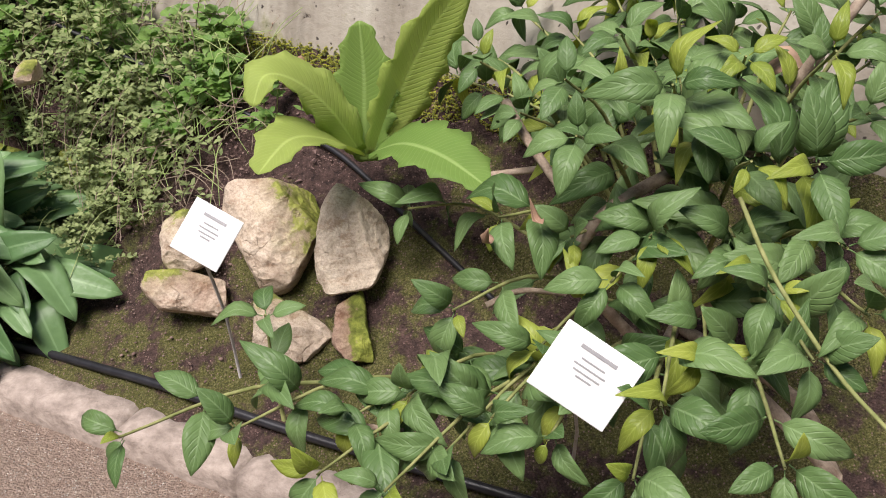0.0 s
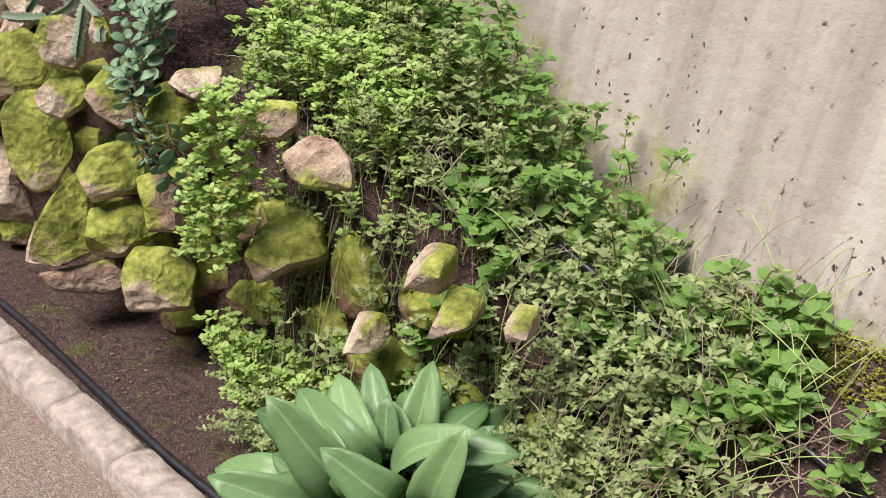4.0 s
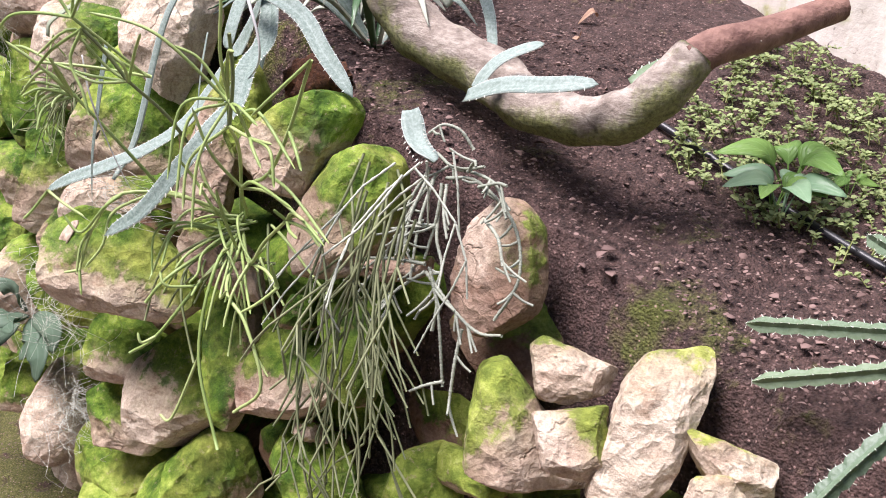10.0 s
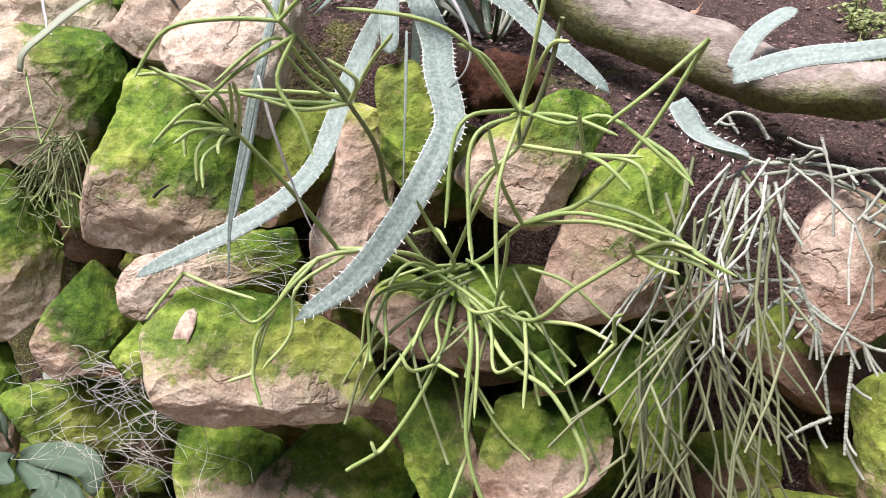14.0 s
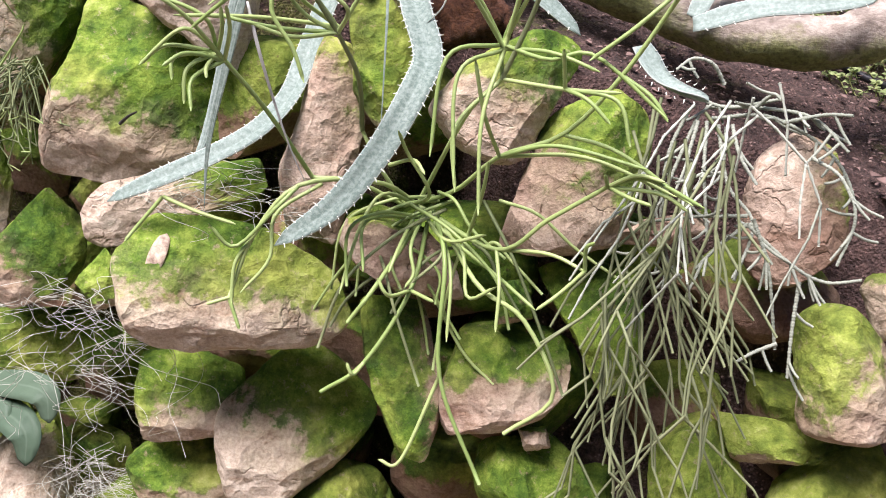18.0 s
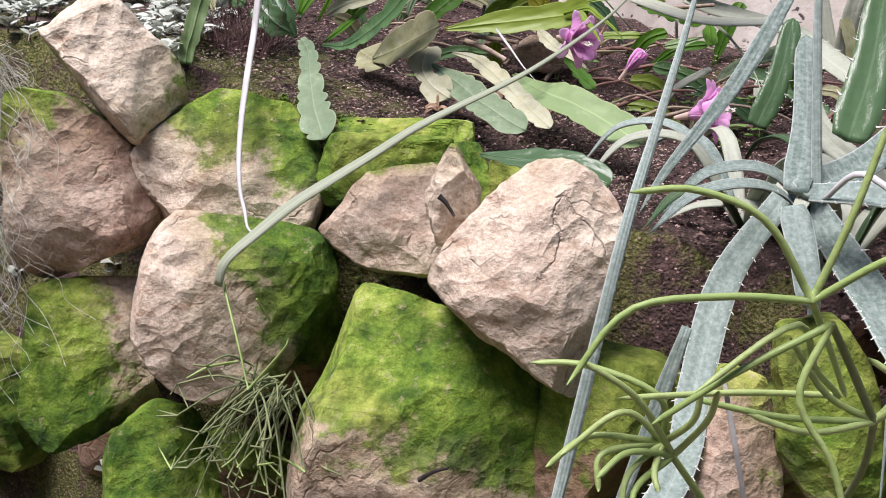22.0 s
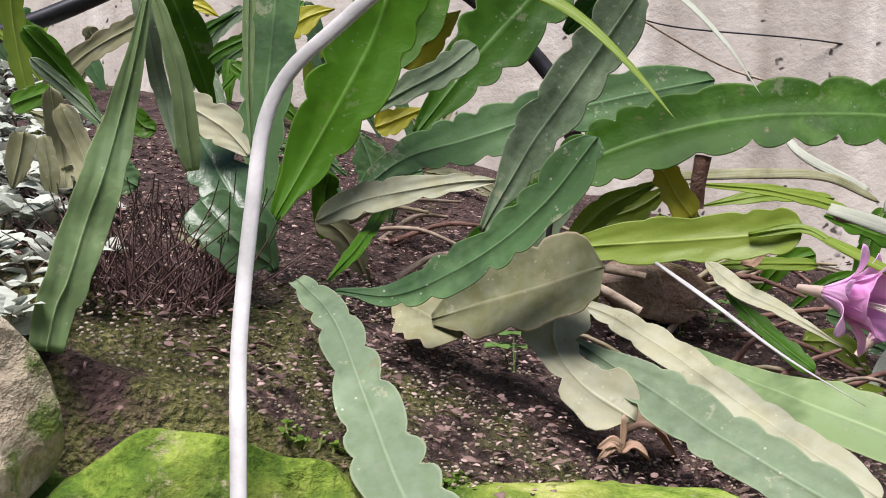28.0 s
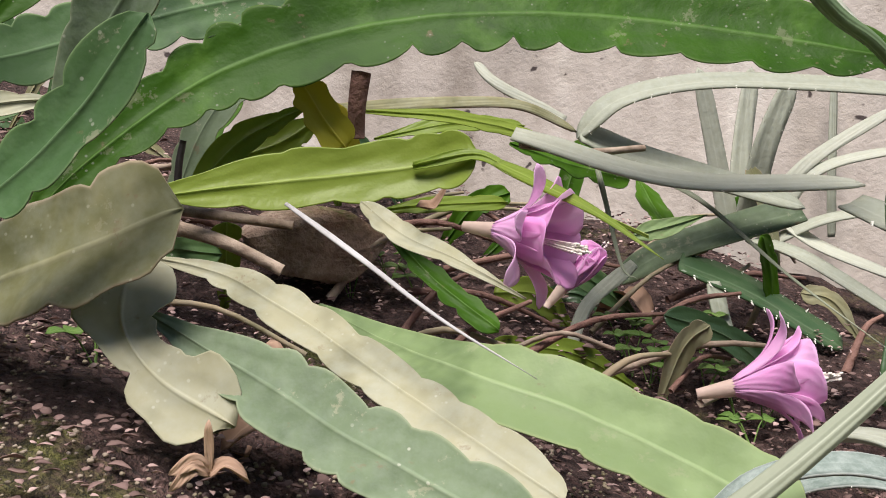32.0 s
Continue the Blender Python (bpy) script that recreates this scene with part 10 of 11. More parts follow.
# ---- small things on the upper bed ----
tagged(part('dry_twig', tube([(-3.749, 3.400, 1.329), (-3.710, 3.380, 1.324), (-3.674, 3.370, 1.319)], 0.004, 0.0032, 6, 10), 'twig'), 'dry brown twig lying under the cactus stems', 'twig', 'dry twigs')
tagged(part('dry_twig', tube([(-3.753, 3.360, 1.319), (-3.720, 3.340, 1.309), (-3.686, 3.330, 1.292)], 0.005, 0.0040, 6, 10), 'twig'), 'dry brown twig lying under the cactus stems', 'twig', 'dry twigs')
tagged(part('dry_twig', tube([(-3.504, 3.400, 1.380), (-3.454, 3.400, 1.375), (-3.393, 3.420, 1.381)], 0.0035, 0.0028, 6, 10), 'twig'), 'dry brown twig lying under the cactus stems', 'twig', 'dry twigs')
tagged(part('dry_twig', tube([(-3.746, 3.460, 1.346), (-3.745, 3.460, 1.362), (-3.742, 3.460, 1.379)], 0.003, 0.0024, 6, 10), 'black'), 'dry brown twig lying under the cactus stems', 'twig', 'dry twigs')
tagged(part('dry_twig', tube([(-3.623, 3.400, 1.426), (-3.626, 3.400, 1.402), (-3.626, 3.400, 1.380)], 0.008, 0.0064, 6, 10), 'redbark'), 'dry brown twig lying under the cactus stems', 'twig', 'dry twigs')
tagged(part('irrigation_hose', tube([(-4.435, 3.850, 1.566), (-4.349, 3.850, 1.604), (-4.252, 3.860, 1.660), (-4.182, 3.870, 1.712)], 0.012, 0.012, 8, 20), 'hose'), 'black hose fixed across the concrete wall', 'hose')
tagged(part('irrigation_hose', tube([(-3.882, 3.750, 1.666), (-3.832, 3.750, 1.645), (-3.768, 3.740, 1.594), (-3.711, 3.730, 1.533), (-3.692, 3.700, 1.469)], 0.011, 0.011, 8, 20), 'hose'), 'black hose hanging in front of the concrete wall', 'hose')
tagged(part('wire', tube([(-3.603, 3.850, 1.647), (-3.526, 3.850, 1.636), (-3.341, 3.850, 1.631), (-3.185, 3.850, 1.612)], 0.0012, 0.0012, 5, 20), 'hose'), 'thin wire strung along the concrete wall', 'wire')
tagged(part('wire', tube([(-3.620, 3.840, 1.659), (-3.551, 3.840, 1.622), (-3.458, 3.840, 1.581), (-3.327, 3.840, 1.557)], 0.0016, 0.0016, 5, 20), 'twig'), 'thin stem strung along the concrete wall', 'wire')
rock(-3.648, 3.450, 1.305, 0.125, 0.055, 0.08, 8, 0, 0, 0, 0.05, -0.2, 401, label='pinkish stone lying under the cactus stems')
bm = bmesh.new()
tube_into(bm, [(-3.284, 2.78, 1.028), (-3.221, 2.78, 1.048), (-3.168, 2.78, 1.045)], 0.038, 0.03, 20, 60, lambda s: math.sin(math.pi * (0.08 + 0.84 * s)) ** 0.5, 0.5)
for v in bm.verts:
    v.co += Vector((noise.noise(v.co * 90), noise.noise(v.co * 90 + Vector((9, 0, 0))), noise.noise(v.co * 90 + Vector((0, 9, 0))))) * 0.006
tagged(part('moss_cushion', bm, 'rust'), 'rust-brown dead moss cushion between stones', 'moss')
LITTER = [leaf_mesh('flake', 0.014, 0.009, OVATE, 0.12, 0.2, 4, 2, 'litter'), leaf_mesh('flake', 0.010, 0.008, ROUND, -0.1, 0.2, 4, 2, 'litter'), leaf_mesh('flake', 0.016, 0.006, LANCE, 0.15, 0.3, 4, 2, 'litter')]
def join_copies(name, meshes, poses, label, category, mat):
    V, F, U = [], [], []
    for me, m in poses:
        k = len(V)
        V += [(m @ v.co)[:] for v in me.vertices]
        F += [tuple(k + i for i in p.vertices) for p in me.polygons]
    out = bpy.data.meshes.new(name)
    out.from_pydata(V, [], F)
    return tagged(shared(name, out, mat), label, category, kind='stuff')
rnd = random.Random(31)
poses = []
for x, y, _ in scatter(6000, -4.25, -3.2, 2.92, 3.75, 41, lambda x, y: float(face_y(x)) + 0.2 < y < float(wall_y(x)) - 0.03):
    w = rnd.uniform(0, 6.28)
    poses.append((LITTER[rnd.randrange(3)], aim((x, y, ground_z(x, y) + rnd.uniform(0.006, 0.022)), (math.cos(w), math.sin(w), rnd.uniform(-0.15, 0.25)), (rnd.uniform(-.5, .5), rnd.uniform(-.5, .5), 1), rnd.uniform(0.22, 0.8))))
join_copies('leaf_litter', LITTER, poses, 'reddish brown leaf litter scattered over the soil', 'leaf litter', 'litter')
poses = []
bm = bmesh.new()
bmesh.ops.create_icosphere(bm, subdivisions=2, radius=0.5)
for v in bm.verts:
    v.co *= 1 + 0.25 * noise.noise(v.co * 3)
pebble = bpy.data.meshes.new('pebble')
bm.to_mesh(pebble)
bm.free()
for x, y, _ in scatter(4500, -4.3, -0.2, 1.5, 3.4, 43, lambda x, y: y > float(kerb_y(x)) + 0.15 and y < float(wall_y(x)) - 0.03 and not float(face_y(x)) - 0.03 < y < float(face_y(x)) + 0.2):
    q = rnd.uniform(0.002, 0.006) * (1.7 if rnd.random() < 0.06 else 1)
    poses.append((pebble, Matrix.Translation((x, y, ground_z(x, y) + 0.004)) @ Matrix.Rotation(rnd.uniform(0, 6), 4, 'Z') @ Matrix.Diagonal((q, q * 0.8, q * 0.6, 1))))
MAT['pebble'] = plain_material('small tan pebbles', (0.11, 0.065, 0.055), (0.32, 0.23, 0.195), 0.9, 9, 0.3)
join_copies('soil_crumbs', None, poses, 'small tan pebbles and crumbs on the soil', 'pebbles', 'pebble')
poses = []
for x, y, _ in scatter(5200, -4.1, -3.45, 2.98, 3.35, 44, lambda x, y: y > float(face_y(x)) + 0.16):
    q = rnd.uniform(0.001, 0.0034)
    poses.append((pebble, Matrix.Translation((x, y, ground_z(x, y) + 0.007)) @ Matrix.Rotation(rnd.uniform(0, 6), 4, 'Z') @ Matrix.Diagonal((q, q * 0.8, q * 0.7, 1))))
MAT['grit'] = plain_material('pale mossy grit', (0.15, 0.14, 0.06), (0.42, 0.34, 0.28), 0.9, 22, 0.3)
join_copies('soil_grit', None, poses, 'pale crumbs and grit on the mossy soil', 'pebbles', 'grit')
rnd = random.Random(32)
poses = []
for x, y, _ in scatter(5200, -3.3, 0.6, 1.6, 3.2, 45, lambda x, y: y > float(kerb_y(x)) + 0.2 and y < float(wall_y(x)) - 0.03 and y > float(face_y(x)) + 0.18 * (x < -1.0)):
    w = rnd.uniform(0, 6.28)
    poses.append((LITTER[rnd.randrange(3)], aim((x, y, ground_z(x, y) + rnd.uniform(0.006, 0.02)), (math.cos(w), math.sin(w), rnd.uniform(-0.12, 0.2)), (rnd.uniform(-.4, .4), rnd.uniform(-.4, .4), 1), rnd.uniform(0.25, 1.0) * (1.7 if rnd.random() < 0.06 else 1))))
join_copies('leaf_litter', LITTER, poses, 'brown leaf crumbs on the planted soil', 'leaf litter', 'litter')
CLOVER = leaf_mesh('leaflet', 0.011, 0.012, lambda s: ROUND(s) * (0.4 + 0.6 * s), 0.1, 0.25, 5, 4, 'clover')
def clover(x, y, h, seed):
    r = random.Random(seed)
    base = Vector((x, y, ground_z(x, y)))
    c = thing('clover', base, 'small three-leaved clover plant on the soil', 'clover', 'clover plants')
    for k in range(3):
        w = r.uniform(0, 6.28)
        head = base + Vector((math.cos(w) * 0.014, math.sin(w) * 0.014, h * r.uniform(0.5, 1.0)))
        local(part('stalk', tube([base, base.lerp(head, 0.6) + Vector((0, 0, 0.004)), head], 0.0006, 0.0005, 4, 4), 'clover', c), c)
        for j in range(3):
            a = w + j * 2.094
            leaf_at('leaflet', CLOVER, c, aim(head, (math.cos(a), math.sin(a), 0.05), (0, -0.3, 1), r.uniform(0.8, 1.3)))

clover(-3.408, 3.421, 0.035, 0)
clover(-3.409, 3.373, 0.035, 1)
clover(-3.371, 3.390, 0.035, 2)
clover(-3.370, 3.359, 0.035, 3)
clover(-3.360, 3.336, 0.035, 4)
clover(-3.347, 3.321, 0.035, 5)
clover(-3.322, 3.324, 0.035, 6)
clover(-3.372, 3.296, 0.035, 7)
clover(-3.402, 3.359, 0.035, 8)
clover(-3.584, 3.474, 0.035, 9)
clover(-3.620, 3.448, 0.035, 10)
clover(-3.570, 3.440, 0.035, 11)
clover(-3.327, 3.422, 0.035, 12)
clover(-3.792, 3.261, 0.035, 13)
clover(-3.416, 3.387, 0.035, 14)
clover(-3.339, 3.420, 0.035, 15)
FELT = [leaf_mesh('blade', 0.024, 0.016, OVATE, 0.3, 0.2, 5, 4, 'felt'), leaf_mesh('blade', 0.018, 0.014, OVATE, 0.1, 0.15, 5, 4, 'felt')]
def felt_plant(x, y, n, seed):
    r = random.Random(seed)
    base = Vector((x, y, ground_z(x, y)))
    c = thing('woolly_leaf_plant', base, 'low woolly grey-leaved plant on the soil', 'ground cover', 'woolly grey plants')
    for k in range(n):
        w = k * 2.4 + r.uniform(-0.3, 0.3)
        leaf_at('leaf', FELT[k % 2], c, aim(base + Vector((math.cos(w) * 0.006, math.sin(w) * 0.006, 0.008 + 0.002 * k)), (math.cos(w), math.sin(w), 0.25 + 0.06 * k), (0, -0.3, 1), r.uniform(0.8, 1.2)))

felt_plant(-4.493, 3.805, 8, 0)
felt_plant(-4.432, 3.750, 8, 1)
felt_plant(-4.399, 3.783, 8, 2)
felt_plant(-4.281, 3.554, 8, 3)
felt_plant(-4.389, 3.598, 8, 4)
felt_plant(-4.323, 3.531, 8, 5)
felt_plant(-4.364, 3.749, 8, 6)
felt_plant(-4.246, 3.524, 8, 7)
felt_plant(-4.216, 3.381, 8, 8)
felt_plant(-4.173, 3.365, 8, 9)
felt_plant(-4.141, 3.345, 8, 10)
felt_plant(-4.414, 3.802, 8, 11)
felt_plant(-4.501, 3.806, 8, 12)
felt_plant(-4.446, 3.803, 8, 13)
felt_plant(-4.307, 3.755, 8, 14)
felt_plant(-4.148, 3.315, 8, 15)
felt_plant(-4.270, 3.471, 8, 16)
felt_plant(-4.307, 3.690, 8, 17)
felt_plant(-4.126, 3.325, 8, 18)
felt_plant(-4.462, 3.805, 8, 19)
leafy_mat('woolly_groundcover', 'carpet of woolly grey-leaved ground cover on the soil', 'ground cover', 'felt', 'twig', scatter(620, -4.75, -3.98, 2.95, 4.4, 47, lambda x, y: float(face_y(x)) + 0.08 < y < float(wall_y(x)) - 0.03 and x + 0.35 * (y - 3.0) < -4.02 and noise.noise((x * 5, y * 5, 7)) > -0.3, (0.0, 0.02)), 0.020, 0.015, 48, 0.015, 4, 0.03, ROUND)
rnd = random.Random(37)
poses = []
MAT['flake'] = leaf_material('pale pinkish leaf flake', (0.30, 0.19, 0.17), (0.62, 0.46, 0.42), 0.8, 0.1, 0.1)
for x, y, _ in scatter(4200, -4.15, -3.2, 2.92, 3.7, 49, lambda x, y: float(face_y(x)) + 0.2 < y < float(wall_y(x)) - 0.03):
    w = rnd.uniform(0, 6.28)
    poses.append((LITTER[rnd.randrange(3)], aim((x, y, ground_z(x, y) + rnd.uniform(0.008, 0.024)), (math.cos(w), math.sin(w), rnd.uniform(-0.15, 0.3)), (rnd.uniform(-.5, .5), rnd.uniform(-.7, .3), 1), rnd.uniform(0.15, 0.5))))
join_copies('leaf_litter', LITTER, poses, 'pale pinkish leaf flakes scattered over the dark soil', 'leaf litter', 'flake')

deadtuft = thing('dry_twig_tuft', (-4.036, 3.182, 1.290), 'tuft of fine dead purplish-brown twigs', 'dry plant')
rnd = random.Random(3)
MAT['deadtwig'] = plain_material('dead purplish twig', (0.07, 0.035, 0.035), (0.20, 0.12, 0.11), 0.9, 60, 0.3)
for i in range(300):
    a = Vector(deadtuft.location) + Vector((rnd.uniform(-0.045, 0.045), rnd.uniform(-0.03, 0.04), -0.005))
    v = Vector((rnd.uniform(-0.8, 0.8), rnd.uniform(-0.6, 0.4), rnd.uniform(0.3, 1.2))).normalized() * rnd.uniform(0.03, 0.095)
    local(part('twig', tube([a, a + v * 0.5 + Vector((rnd.uniform(-.006, .006), 0, 0)), a + v], 0.0008, 0.0004, 3, 4), 'deadtwig', deadtuft), deadtuft)

leafy_mat('moss_tufts', 'bright green moss tufts along the top of the stones', 'moss', 'mosstuft', 'shrubstem', scatter(1500, -3.98, -3.62, 2.93, 3.07, 53, lambda x, y: noise.noise((x * 14, y * 14, 2)) > -0.15, (0.0, 0.0)), 0.0045, 0.003, 54, 0.006, 4, 0.008)

DRY = [leaf_mesh('blade', 0.06, 0.03, OVATE, 0.8, 0.5, 8, 4, 'dryleaf'), leaf_mesh('blade', 0.045, 0.02, LANCE, -0.6, 0.6, 8, 4, 'dryleaf')]
leaf_at('fallen_leaf', DRY[0], None, aim((-3.732, 3.187, 1.216), (1.00, 0.00, 0.25), (0.2, -0.5, 1), 0.75)); tagged(bpy.context.scene.collection.objects[-1], 'curled dry brown fallen leaf', 'dead leaf', 'fallen leaves')
leaf_at('fallen_leaf', DRY[1], None, aim((-3.719, 3.189, 1.212), (-0.50, 0.86, 0.25), (0.2, -0.5, 1), 0.7)); tagged(bpy.context.scene.collection.objects[-1], 'curled dry brown fallen leaf', 'dead leaf', 'fallen leaves')
leaf_at('fallen_leaf', DRY[0], None, aim((-3.579, 3.440, 1.352), (-0.49, -0.87, 0.25), (0.2, -0.5, 1), 0.7)); tagged(bpy.context.scene.collection.objects[-1], 'curled dry brown fallen leaf', 'dead leaf', 'fallen leaves')
leaf_at('fallen_leaf', DRY[1], None, aim((-3.573, 3.437, 1.333), (1.00, 0.02, 0.25), (0.2, -0.5, 1), 0.7)); tagged(bpy.context.scene.collection.objects[-1], 'curled dry brown fallen leaf', 'dead leaf', 'fallen leaves')
leaf_at('fallen_leaf', DRY[0], None, aim((-3.366, 3.455, 1.240), (-0.52, 0.85, 0.25), (0.2, -0.5, 1), 1.0)); tagged(bpy.context.scene.collection.objects[-1], 'curled dry brown fallen leaf', 'dead leaf', 'fallen leaves')
leaf_at('fallen_leaf', DRY[1], None, aim((-0.091, 1.887, 0.470), (-0.48, -0.88, 0.25), (0.2, -0.5, 1), 1.1)); tagged(bpy.context.scene.collection.objects[-1], 'curled dry brown fallen leaf', 'dead leaf', 'fallen leaves')
leaf_at('fallen_leaf', DRY[0], None, aim((-0.040, 1.858, 0.472), (1.00, 0.03, 0.25), (0.2, -0.5, 1), 1.0)); tagged(bpy.context.scene.collection.objects[-1], 'curled dry brown fallen leaf', 'dead leaf', 'fallen leaves')
leaf_at('fallen_leaf', DRY[1], None, aim((-0.453, 2.302, 0.454), (-0.53, 0.85, 0.25), (0.2, -0.5, 1), 1.0)); tagged(bpy.context.scene.collection.objects[-1], 'curled dry brown fallen leaf', 'dead leaf', 'fallen leaves')
leaf_at('fallen_leaf', DRY[0], None, aim((-0.297, 2.078, 0.527), (-0.46, -0.89, 0.25), (0.2, -0.5, 1), 1.2)); tagged(bpy.context.scene.collection.objects[-1], 'curled dry brown fallen leaf', 'dead leaf', 'fallen leaves')
leaf_at('fallen_leaf', DRY[1], None, aim((-0.431, 2.198, 0.556), (1.00, 0.05, 0.25), (0.2, -0.5, 1), 1.2)); tagged(bpy.context.scene.collection.objects[-1], 'curled dry brown fallen leaf', 'dead leaf', 'fallen leaves')
leaf_at('fallen_leaf', DRY[0], None, aim((-3.690, 3.313, 1.233), (-0.55, 0.84, 0.25), (0.2, -0.5, 1), 0.6)); tagged(bpy.context.scene.collection.objects[-1], 'curled dry brown fallen leaf', 'dead leaf', 'fallen leaves')
leaf_at('fallen_leaf', DRY[1], None, aim((0.068, 1.192, 0.633), (-0.45, -0.90, 0.25), (0.2, -0.5, 1), 1.0)); tagged(bpy.context.scene.collection.objects[-1], 'curled dry brown fallen leaf', 'dead leaf', 'fallen leaves')
leaf_at('fallen_leaf', DRY[0], None, aim((0.442, 1.310, 0.821), (1.00, 0.07, 0.25), (0.2, -0.5, 1), 1.4)); tagged(bpy.context.scene.collection.objects[-1], 'curled dry brown fallen leaf', 'dead leaf', 'fallen leaves')
leaf_at('fallen_leaf', DRY[1], None, aim((0.140, 1.200, 0.646), (-0.56, 0.83, 0.25), (0.2, -0.5, 1), 0.8)); tagged(bpy.context.scene.collection.objects[-1], 'curled dry brown fallen leaf', 'dead leaf', 'fallen leaves')
leaf_at('fallen_leaf', DRY[0], None, aim((-2.994, 3.264, 1.139), (-0.43, -0.90, 0.25), (0.2, -0.5, 1), 0.5)); tagged(bpy.context.scene.collection.objects[-1], 'curled dry brown fallen leaf', 'dead leaf', 'fallen leaves')
leaf_at('fallen_leaf', DRY[1], None, aim((-2.994, 3.171, 1.108), (1.00, 0.08, 0.25), (0.2, -0.5, 1), 0.5)); tagged(bpy.context.scene.collection.objects[-1], 'curled dry brown fallen leaf', 'dead leaf', 'fallen leaves')
dead = thing('dried_flower', (-3.741, 3.120, 1.220), 'withered brown cactus flower lying on the mossy soil', 'dead flower')
for way, w in (((0.0, -0.1, 1.3), 0.004), ((-0.8, -0.4, 0.3), 0.007), ((-0.8, -0.5, 0.0), 0.006), ((0.8, -0.3, 0.0), 0.007)):
    a, e = Vector((-3.741, 3.120, 1.222)), Vector(way) * 0.016
    strap_leaf(dead, [a, a + e * 0.5 + Vector((0, 0, 0.004)), a + e, a + e * 1.25 + Vector((0, 0.002, -0.003))], w, (0.1, -0.7, 0.7), 'dryleaf', 0, LANCE, 0.7, name='withered_petal', n=14, thick=0.0008, twist=0.8)
tagged(part('dark_husk', tube([(-3.671, 2.804, 1.151), (-3.664, 2.804, 1.145), (-3.655, 2.804, 1.132)], 0.0035, 0.0015, 6, 8), 'black'), 'dark curled husk stuck on a small stone', 'husk')
tagged(part('dark_husk', tube([(-3.661, 2.701, 0.903), (-3.646, 2.695, 0.915), (-3.631, 2.687, 0.923)], 0.0026, 0.0011, 6, 8), 'black'), 'thin dark twig stuck on a mossy stone', 'husk')
tagged(part('seed_husk', strap([(-3.550, 2.571, 0.805), (-3.556, 2.550, 0.779), (-3.567, 2.542, 0.748)], 0.021, (0, -1, 0.3), BROAD, 0.25, 12, 4, 0.003), 'husk'), 'speckled tan dry seed husk lying on a stone', 'seed husk')

# ---- leafy weeds behind the trunk ----
weed = thing('broad_leaf_weed', (-2.565, 2.950, 0.920), 'young green weed with soft oval leaves', 'weed', 'young weeds')
for k in range(4):
    w = k * 2.4 + 0
    a = Vector((-2.565, 2.950, 0.920))
    e = a + Vector((math.cos(w) * 0.6, math.sin(w) * 0.6 - 0.2, 0.9)) * 0.06
    strap_leaf(weed, [a, a.lerp(e, 0.5) + Vector((0, 0, 0.02)), e, e + Vector((math.cos(w), math.sin(w) - 0.2, -0.2)) * 0.036], 0.027, (0, -0.6, 0.8), 'clover', 0, lambda s: OVATE(min(1, max(0, (s - 0.3) / 0.7))) + 0.05, 0.2, n=14, thick=0.0008)
weed = thing('broad_leaf_weed', (-2.561, 3.000, 0.935), 'young green weed with soft oval leaves', 'weed', 'young weeds')
for k in range(4):
    w = k * 2.4 + 1
    a = Vector((-2.561, 3.000, 0.935))
    e = a + Vector((math.cos(w) * 0.6, math.sin(w) * 0.6 - 0.2, 0.9)) * 0.08
    strap_leaf(weed, [a, a.lerp(e, 0.5) + Vector((0, 0, 0.02)), e, e + Vector((math.cos(w), math.sin(w) - 0.2, -0.2)) * 0.048], 0.036, (0, -0.6, 0.8), 'clover', 0, lambda s: OVATE(min(1, max(0, (s - 0.3) / 0.7))) + 0.05, 0.2, n=14, thick=0.0008)
weed = thing('broad_leaf_weed', (-2.489, 3.050, 0.937), 'young green weed with soft oval leaves', 'weed', 'young weeds')
for k in range(4):
    w = k * 2.4 + 2
    a = Vector((-2.489, 3.050, 0.937))
    e = a + Vector((math.cos(w) * 0.6, math.sin(w) * 0.6 - 0.2, 0.9)) * 0.035
    strap_leaf(weed, [a, a.lerp(e, 0.5) + Vector((0, 0, 0.02)), e, e + Vector((math.cos(w), math.sin(w) - 0.2, -0.2)) * 0.021], 0.016, (0, -0.6, 0.8), 'clover', 0, lambda s: OVATE(min(1, max(0, (s - 0.3) / 0.7))) + 0.05, 0.2, n=14, thick=0.0008)
weed = thing('broad_leaf_weed', (-2.553, 2.950, 0.917), 'young green weed with soft oval leaves', 'weed', 'young weeds')
for k in range(5):
    w = k * 2.4 + 3
    a = Vector((-2.553, 2.950, 0.917))
    e = a + Vector((math.cos(w) * 0.6, math.sin(w) * 0.6 - 0.2, 0.9)) * 0.07
    strap_leaf(weed, [a, a.lerp(e, 0.5) + Vector((0, 0, 0.02)), e, e + Vector((math.cos(w), math.sin(w) - 0.2, -0.2)) * 0.042], 0.032, (0, -0.6, 0.8), 'jade', 0, lambda s: OVATE(min(1, max(0, (s - 0.3) / 0.7))) + 0.05, 0.2, n=14, thick=0.0008)
weed = thing('broad_leaf_weed', (-0.782, 2.600, 0.612), 'young green weed with soft oval leaves', 'weed', 'young weeds')
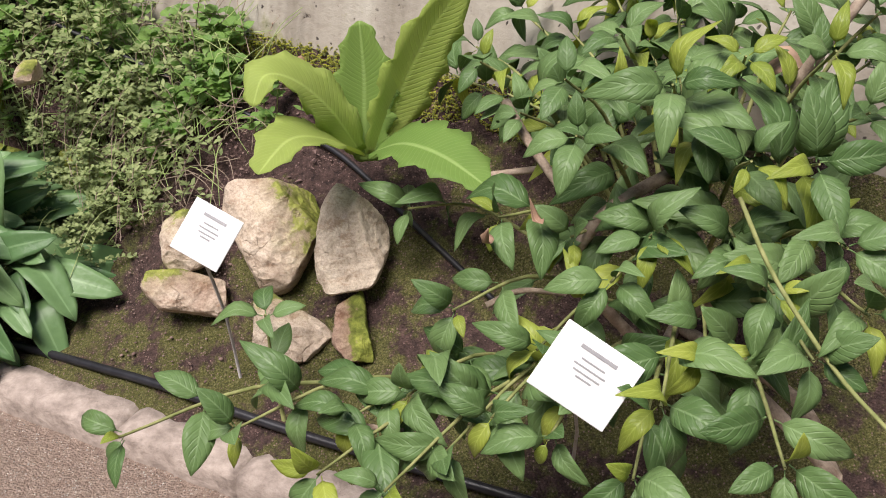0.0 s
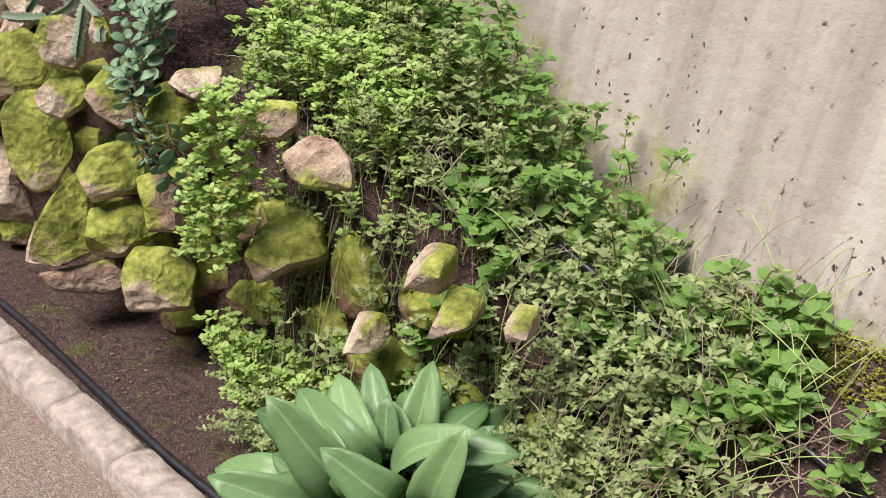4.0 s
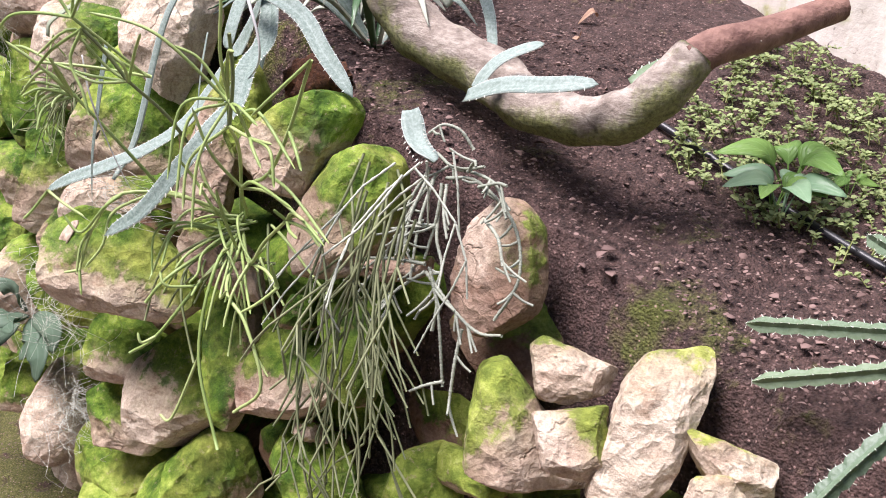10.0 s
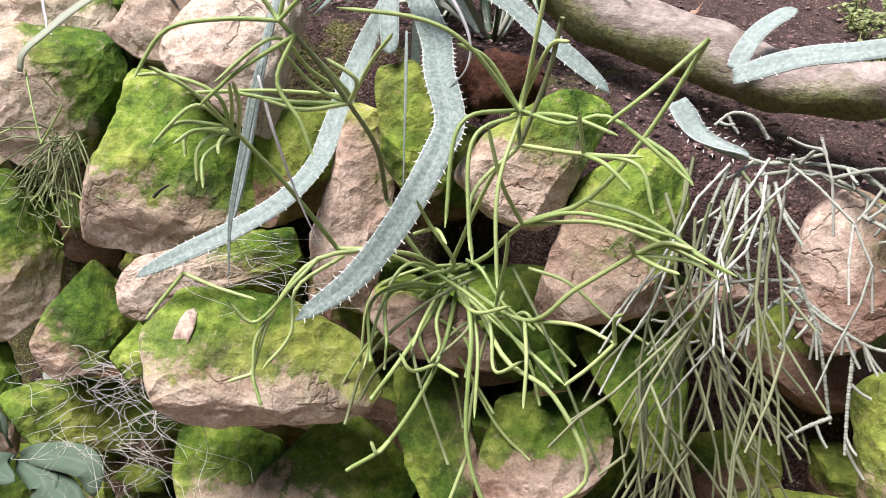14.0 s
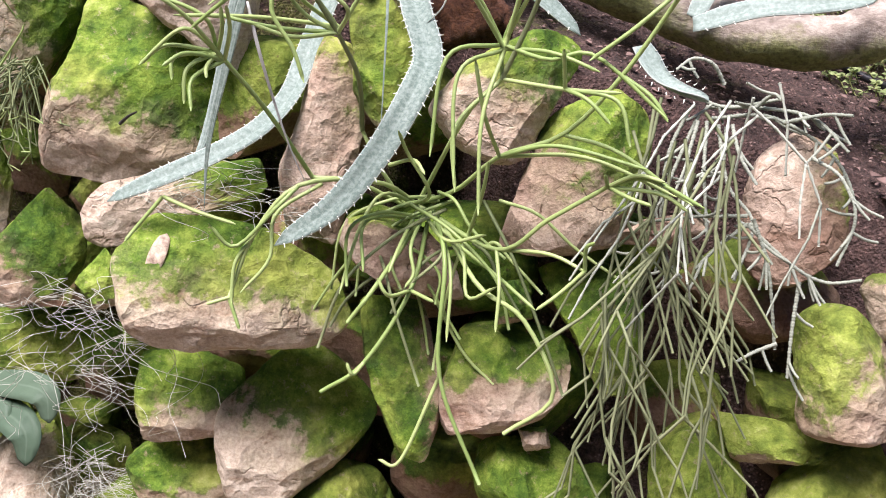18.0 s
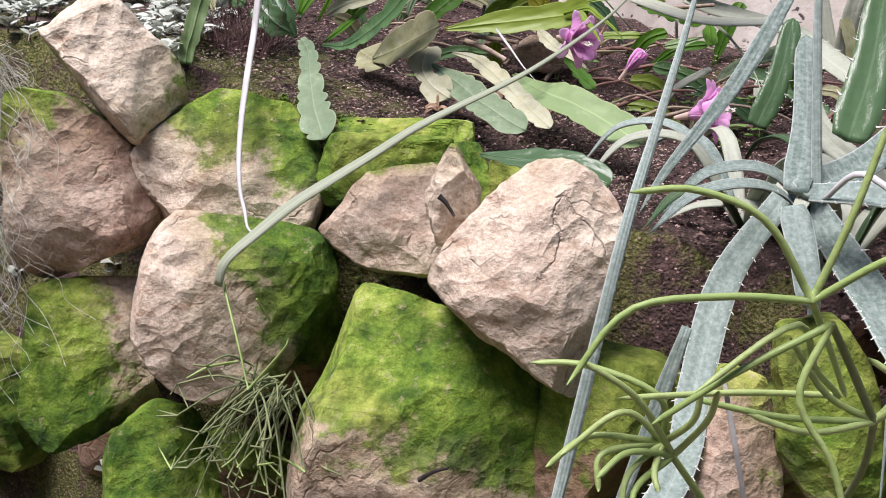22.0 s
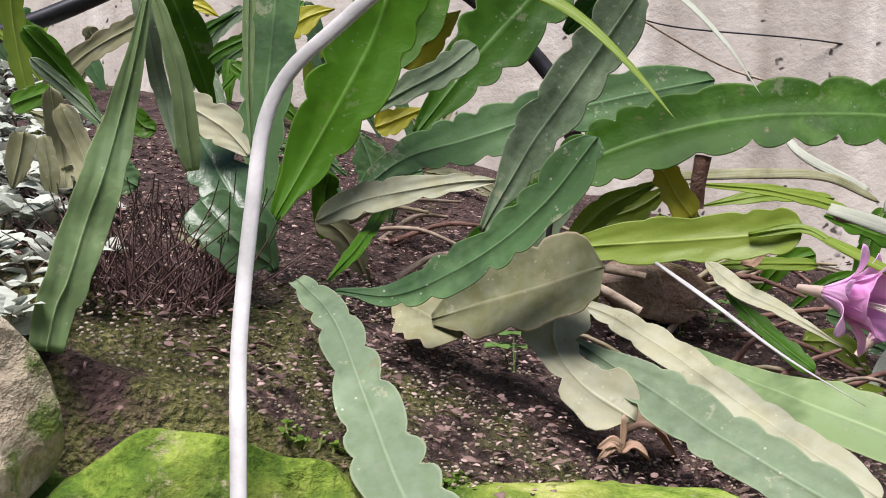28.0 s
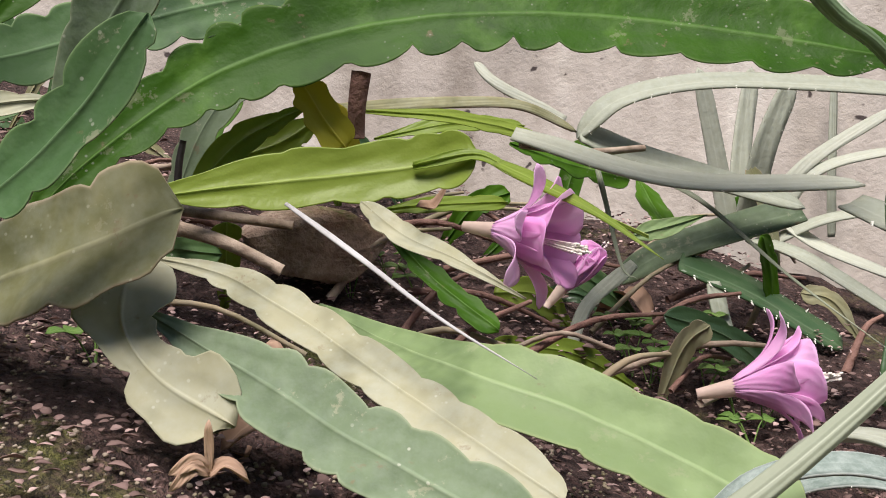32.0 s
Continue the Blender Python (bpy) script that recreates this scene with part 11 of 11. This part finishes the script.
for k in range(6):
    w = k * 2.4 + 4
    a = Vector((-0.782, 2.600, 0.612))
    e = a + Vector((math.cos(w) * 0.6, math.sin(w) * 0.6 - 0.2, 0.9)) * 0.09
    strap_leaf(weed, [a, a.lerp(e, 0.5) + Vector((0, 0, 0.02)), e, e + Vector((math.cos(w), math.sin(w) - 0.2, -0.2)) * 0.054], 0.041, (0, -0.6, 0.8), 'clover', 0, lambda s: OVATE(min(1, max(0, (s - 0.3) / 0.7))) + 0.05, 0.2, n=14, thick=0.0008)
weed = thing('broad_leaf_weed', (-0.888, 2.620, 0.614), 'young green weed with soft oval leaves', 'weed', 'young weeds')
for k in range(5):
    w = k * 2.4 + 5
    a = Vector((-0.888, 2.620, 0.614))
    e = a + Vector((math.cos(w) * 0.6, math.sin(w) * 0.6 - 0.2, 0.9)) * 0.09
    strap_leaf(weed, [a, a.lerp(e, 0.5) + Vector((0, 0, 0.02)), e, e + Vector((math.cos(w), math.sin(w) - 0.2, -0.2)) * 0.054], 0.041, (0, -0.6, 0.8), 'clover', 0, lambda s: OVATE(min(1, max(0, (s - 0.3) / 0.7))) + 0.05, 0.2, n=14, thick=0.0008)
weed = thing('broad_leaf_weed', (-1.441, 2.600, 0.720), 'young green weed with soft oval leaves', 'weed', 'young weeds')
for k in range(5):
    w = k * 2.4 + 6
    a = Vector((-1.441, 2.600, 0.720))
    e = a + Vector((math.cos(w) * 0.6, math.sin(w) * 0.6 - 0.2, 0.9)) * 0.07
    strap_leaf(weed, [a, a.lerp(e, 0.5) + Vector((0, 0, 0.02)), e, e + Vector((math.cos(w), math.sin(w) - 0.2, -0.2)) * 0.042], 0.032, (0, -0.6, 0.8), 'jade', 0, lambda s: OVATE(min(1, max(0, (s - 0.3) / 0.7))) + 0.05, 0.2, n=14, thick=0.0008)
weed = thing('broad_leaf_weed', (-1.160, 2.500, 0.631), 'young green weed with soft oval leaves', 'weed', 'young weeds')
for k in range(5):
    w = k * 2.4 + 7
    a = Vector((-1.160, 2.500, 0.631))
    e = a + Vector((math.cos(w) * 0.6, math.sin(w) * 0.6 - 0.2, 0.9)) * 0.08
    strap_leaf(weed, [a, a.lerp(e, 0.5) + Vector((0, 0, 0.02)), e, e + Vector((math.cos(w), math.sin(w) - 0.2, -0.2)) * 0.048], 0.036, (0, -0.6, 0.8), 'jade', 0, lambda s: OVATE(min(1, max(0, (s - 0.3) / 0.7))) + 0.05, 0.2, n=14, thick=0.0008)
leafy_mat('creeping_groundcover', 'fine pale green creeping moss-like plant behind the cactus', 'ground cover', 'creeper', 'shrubstem', scatter(620, -2.75, -1.75, 2.75, 3.4, 51, lambda x, y: behind_face(x, y) and y > float(face_y(x)) + 0.42, (0.0, 0.02)), 0.010, 0.007, 52, 0.02, 7, 0.05)
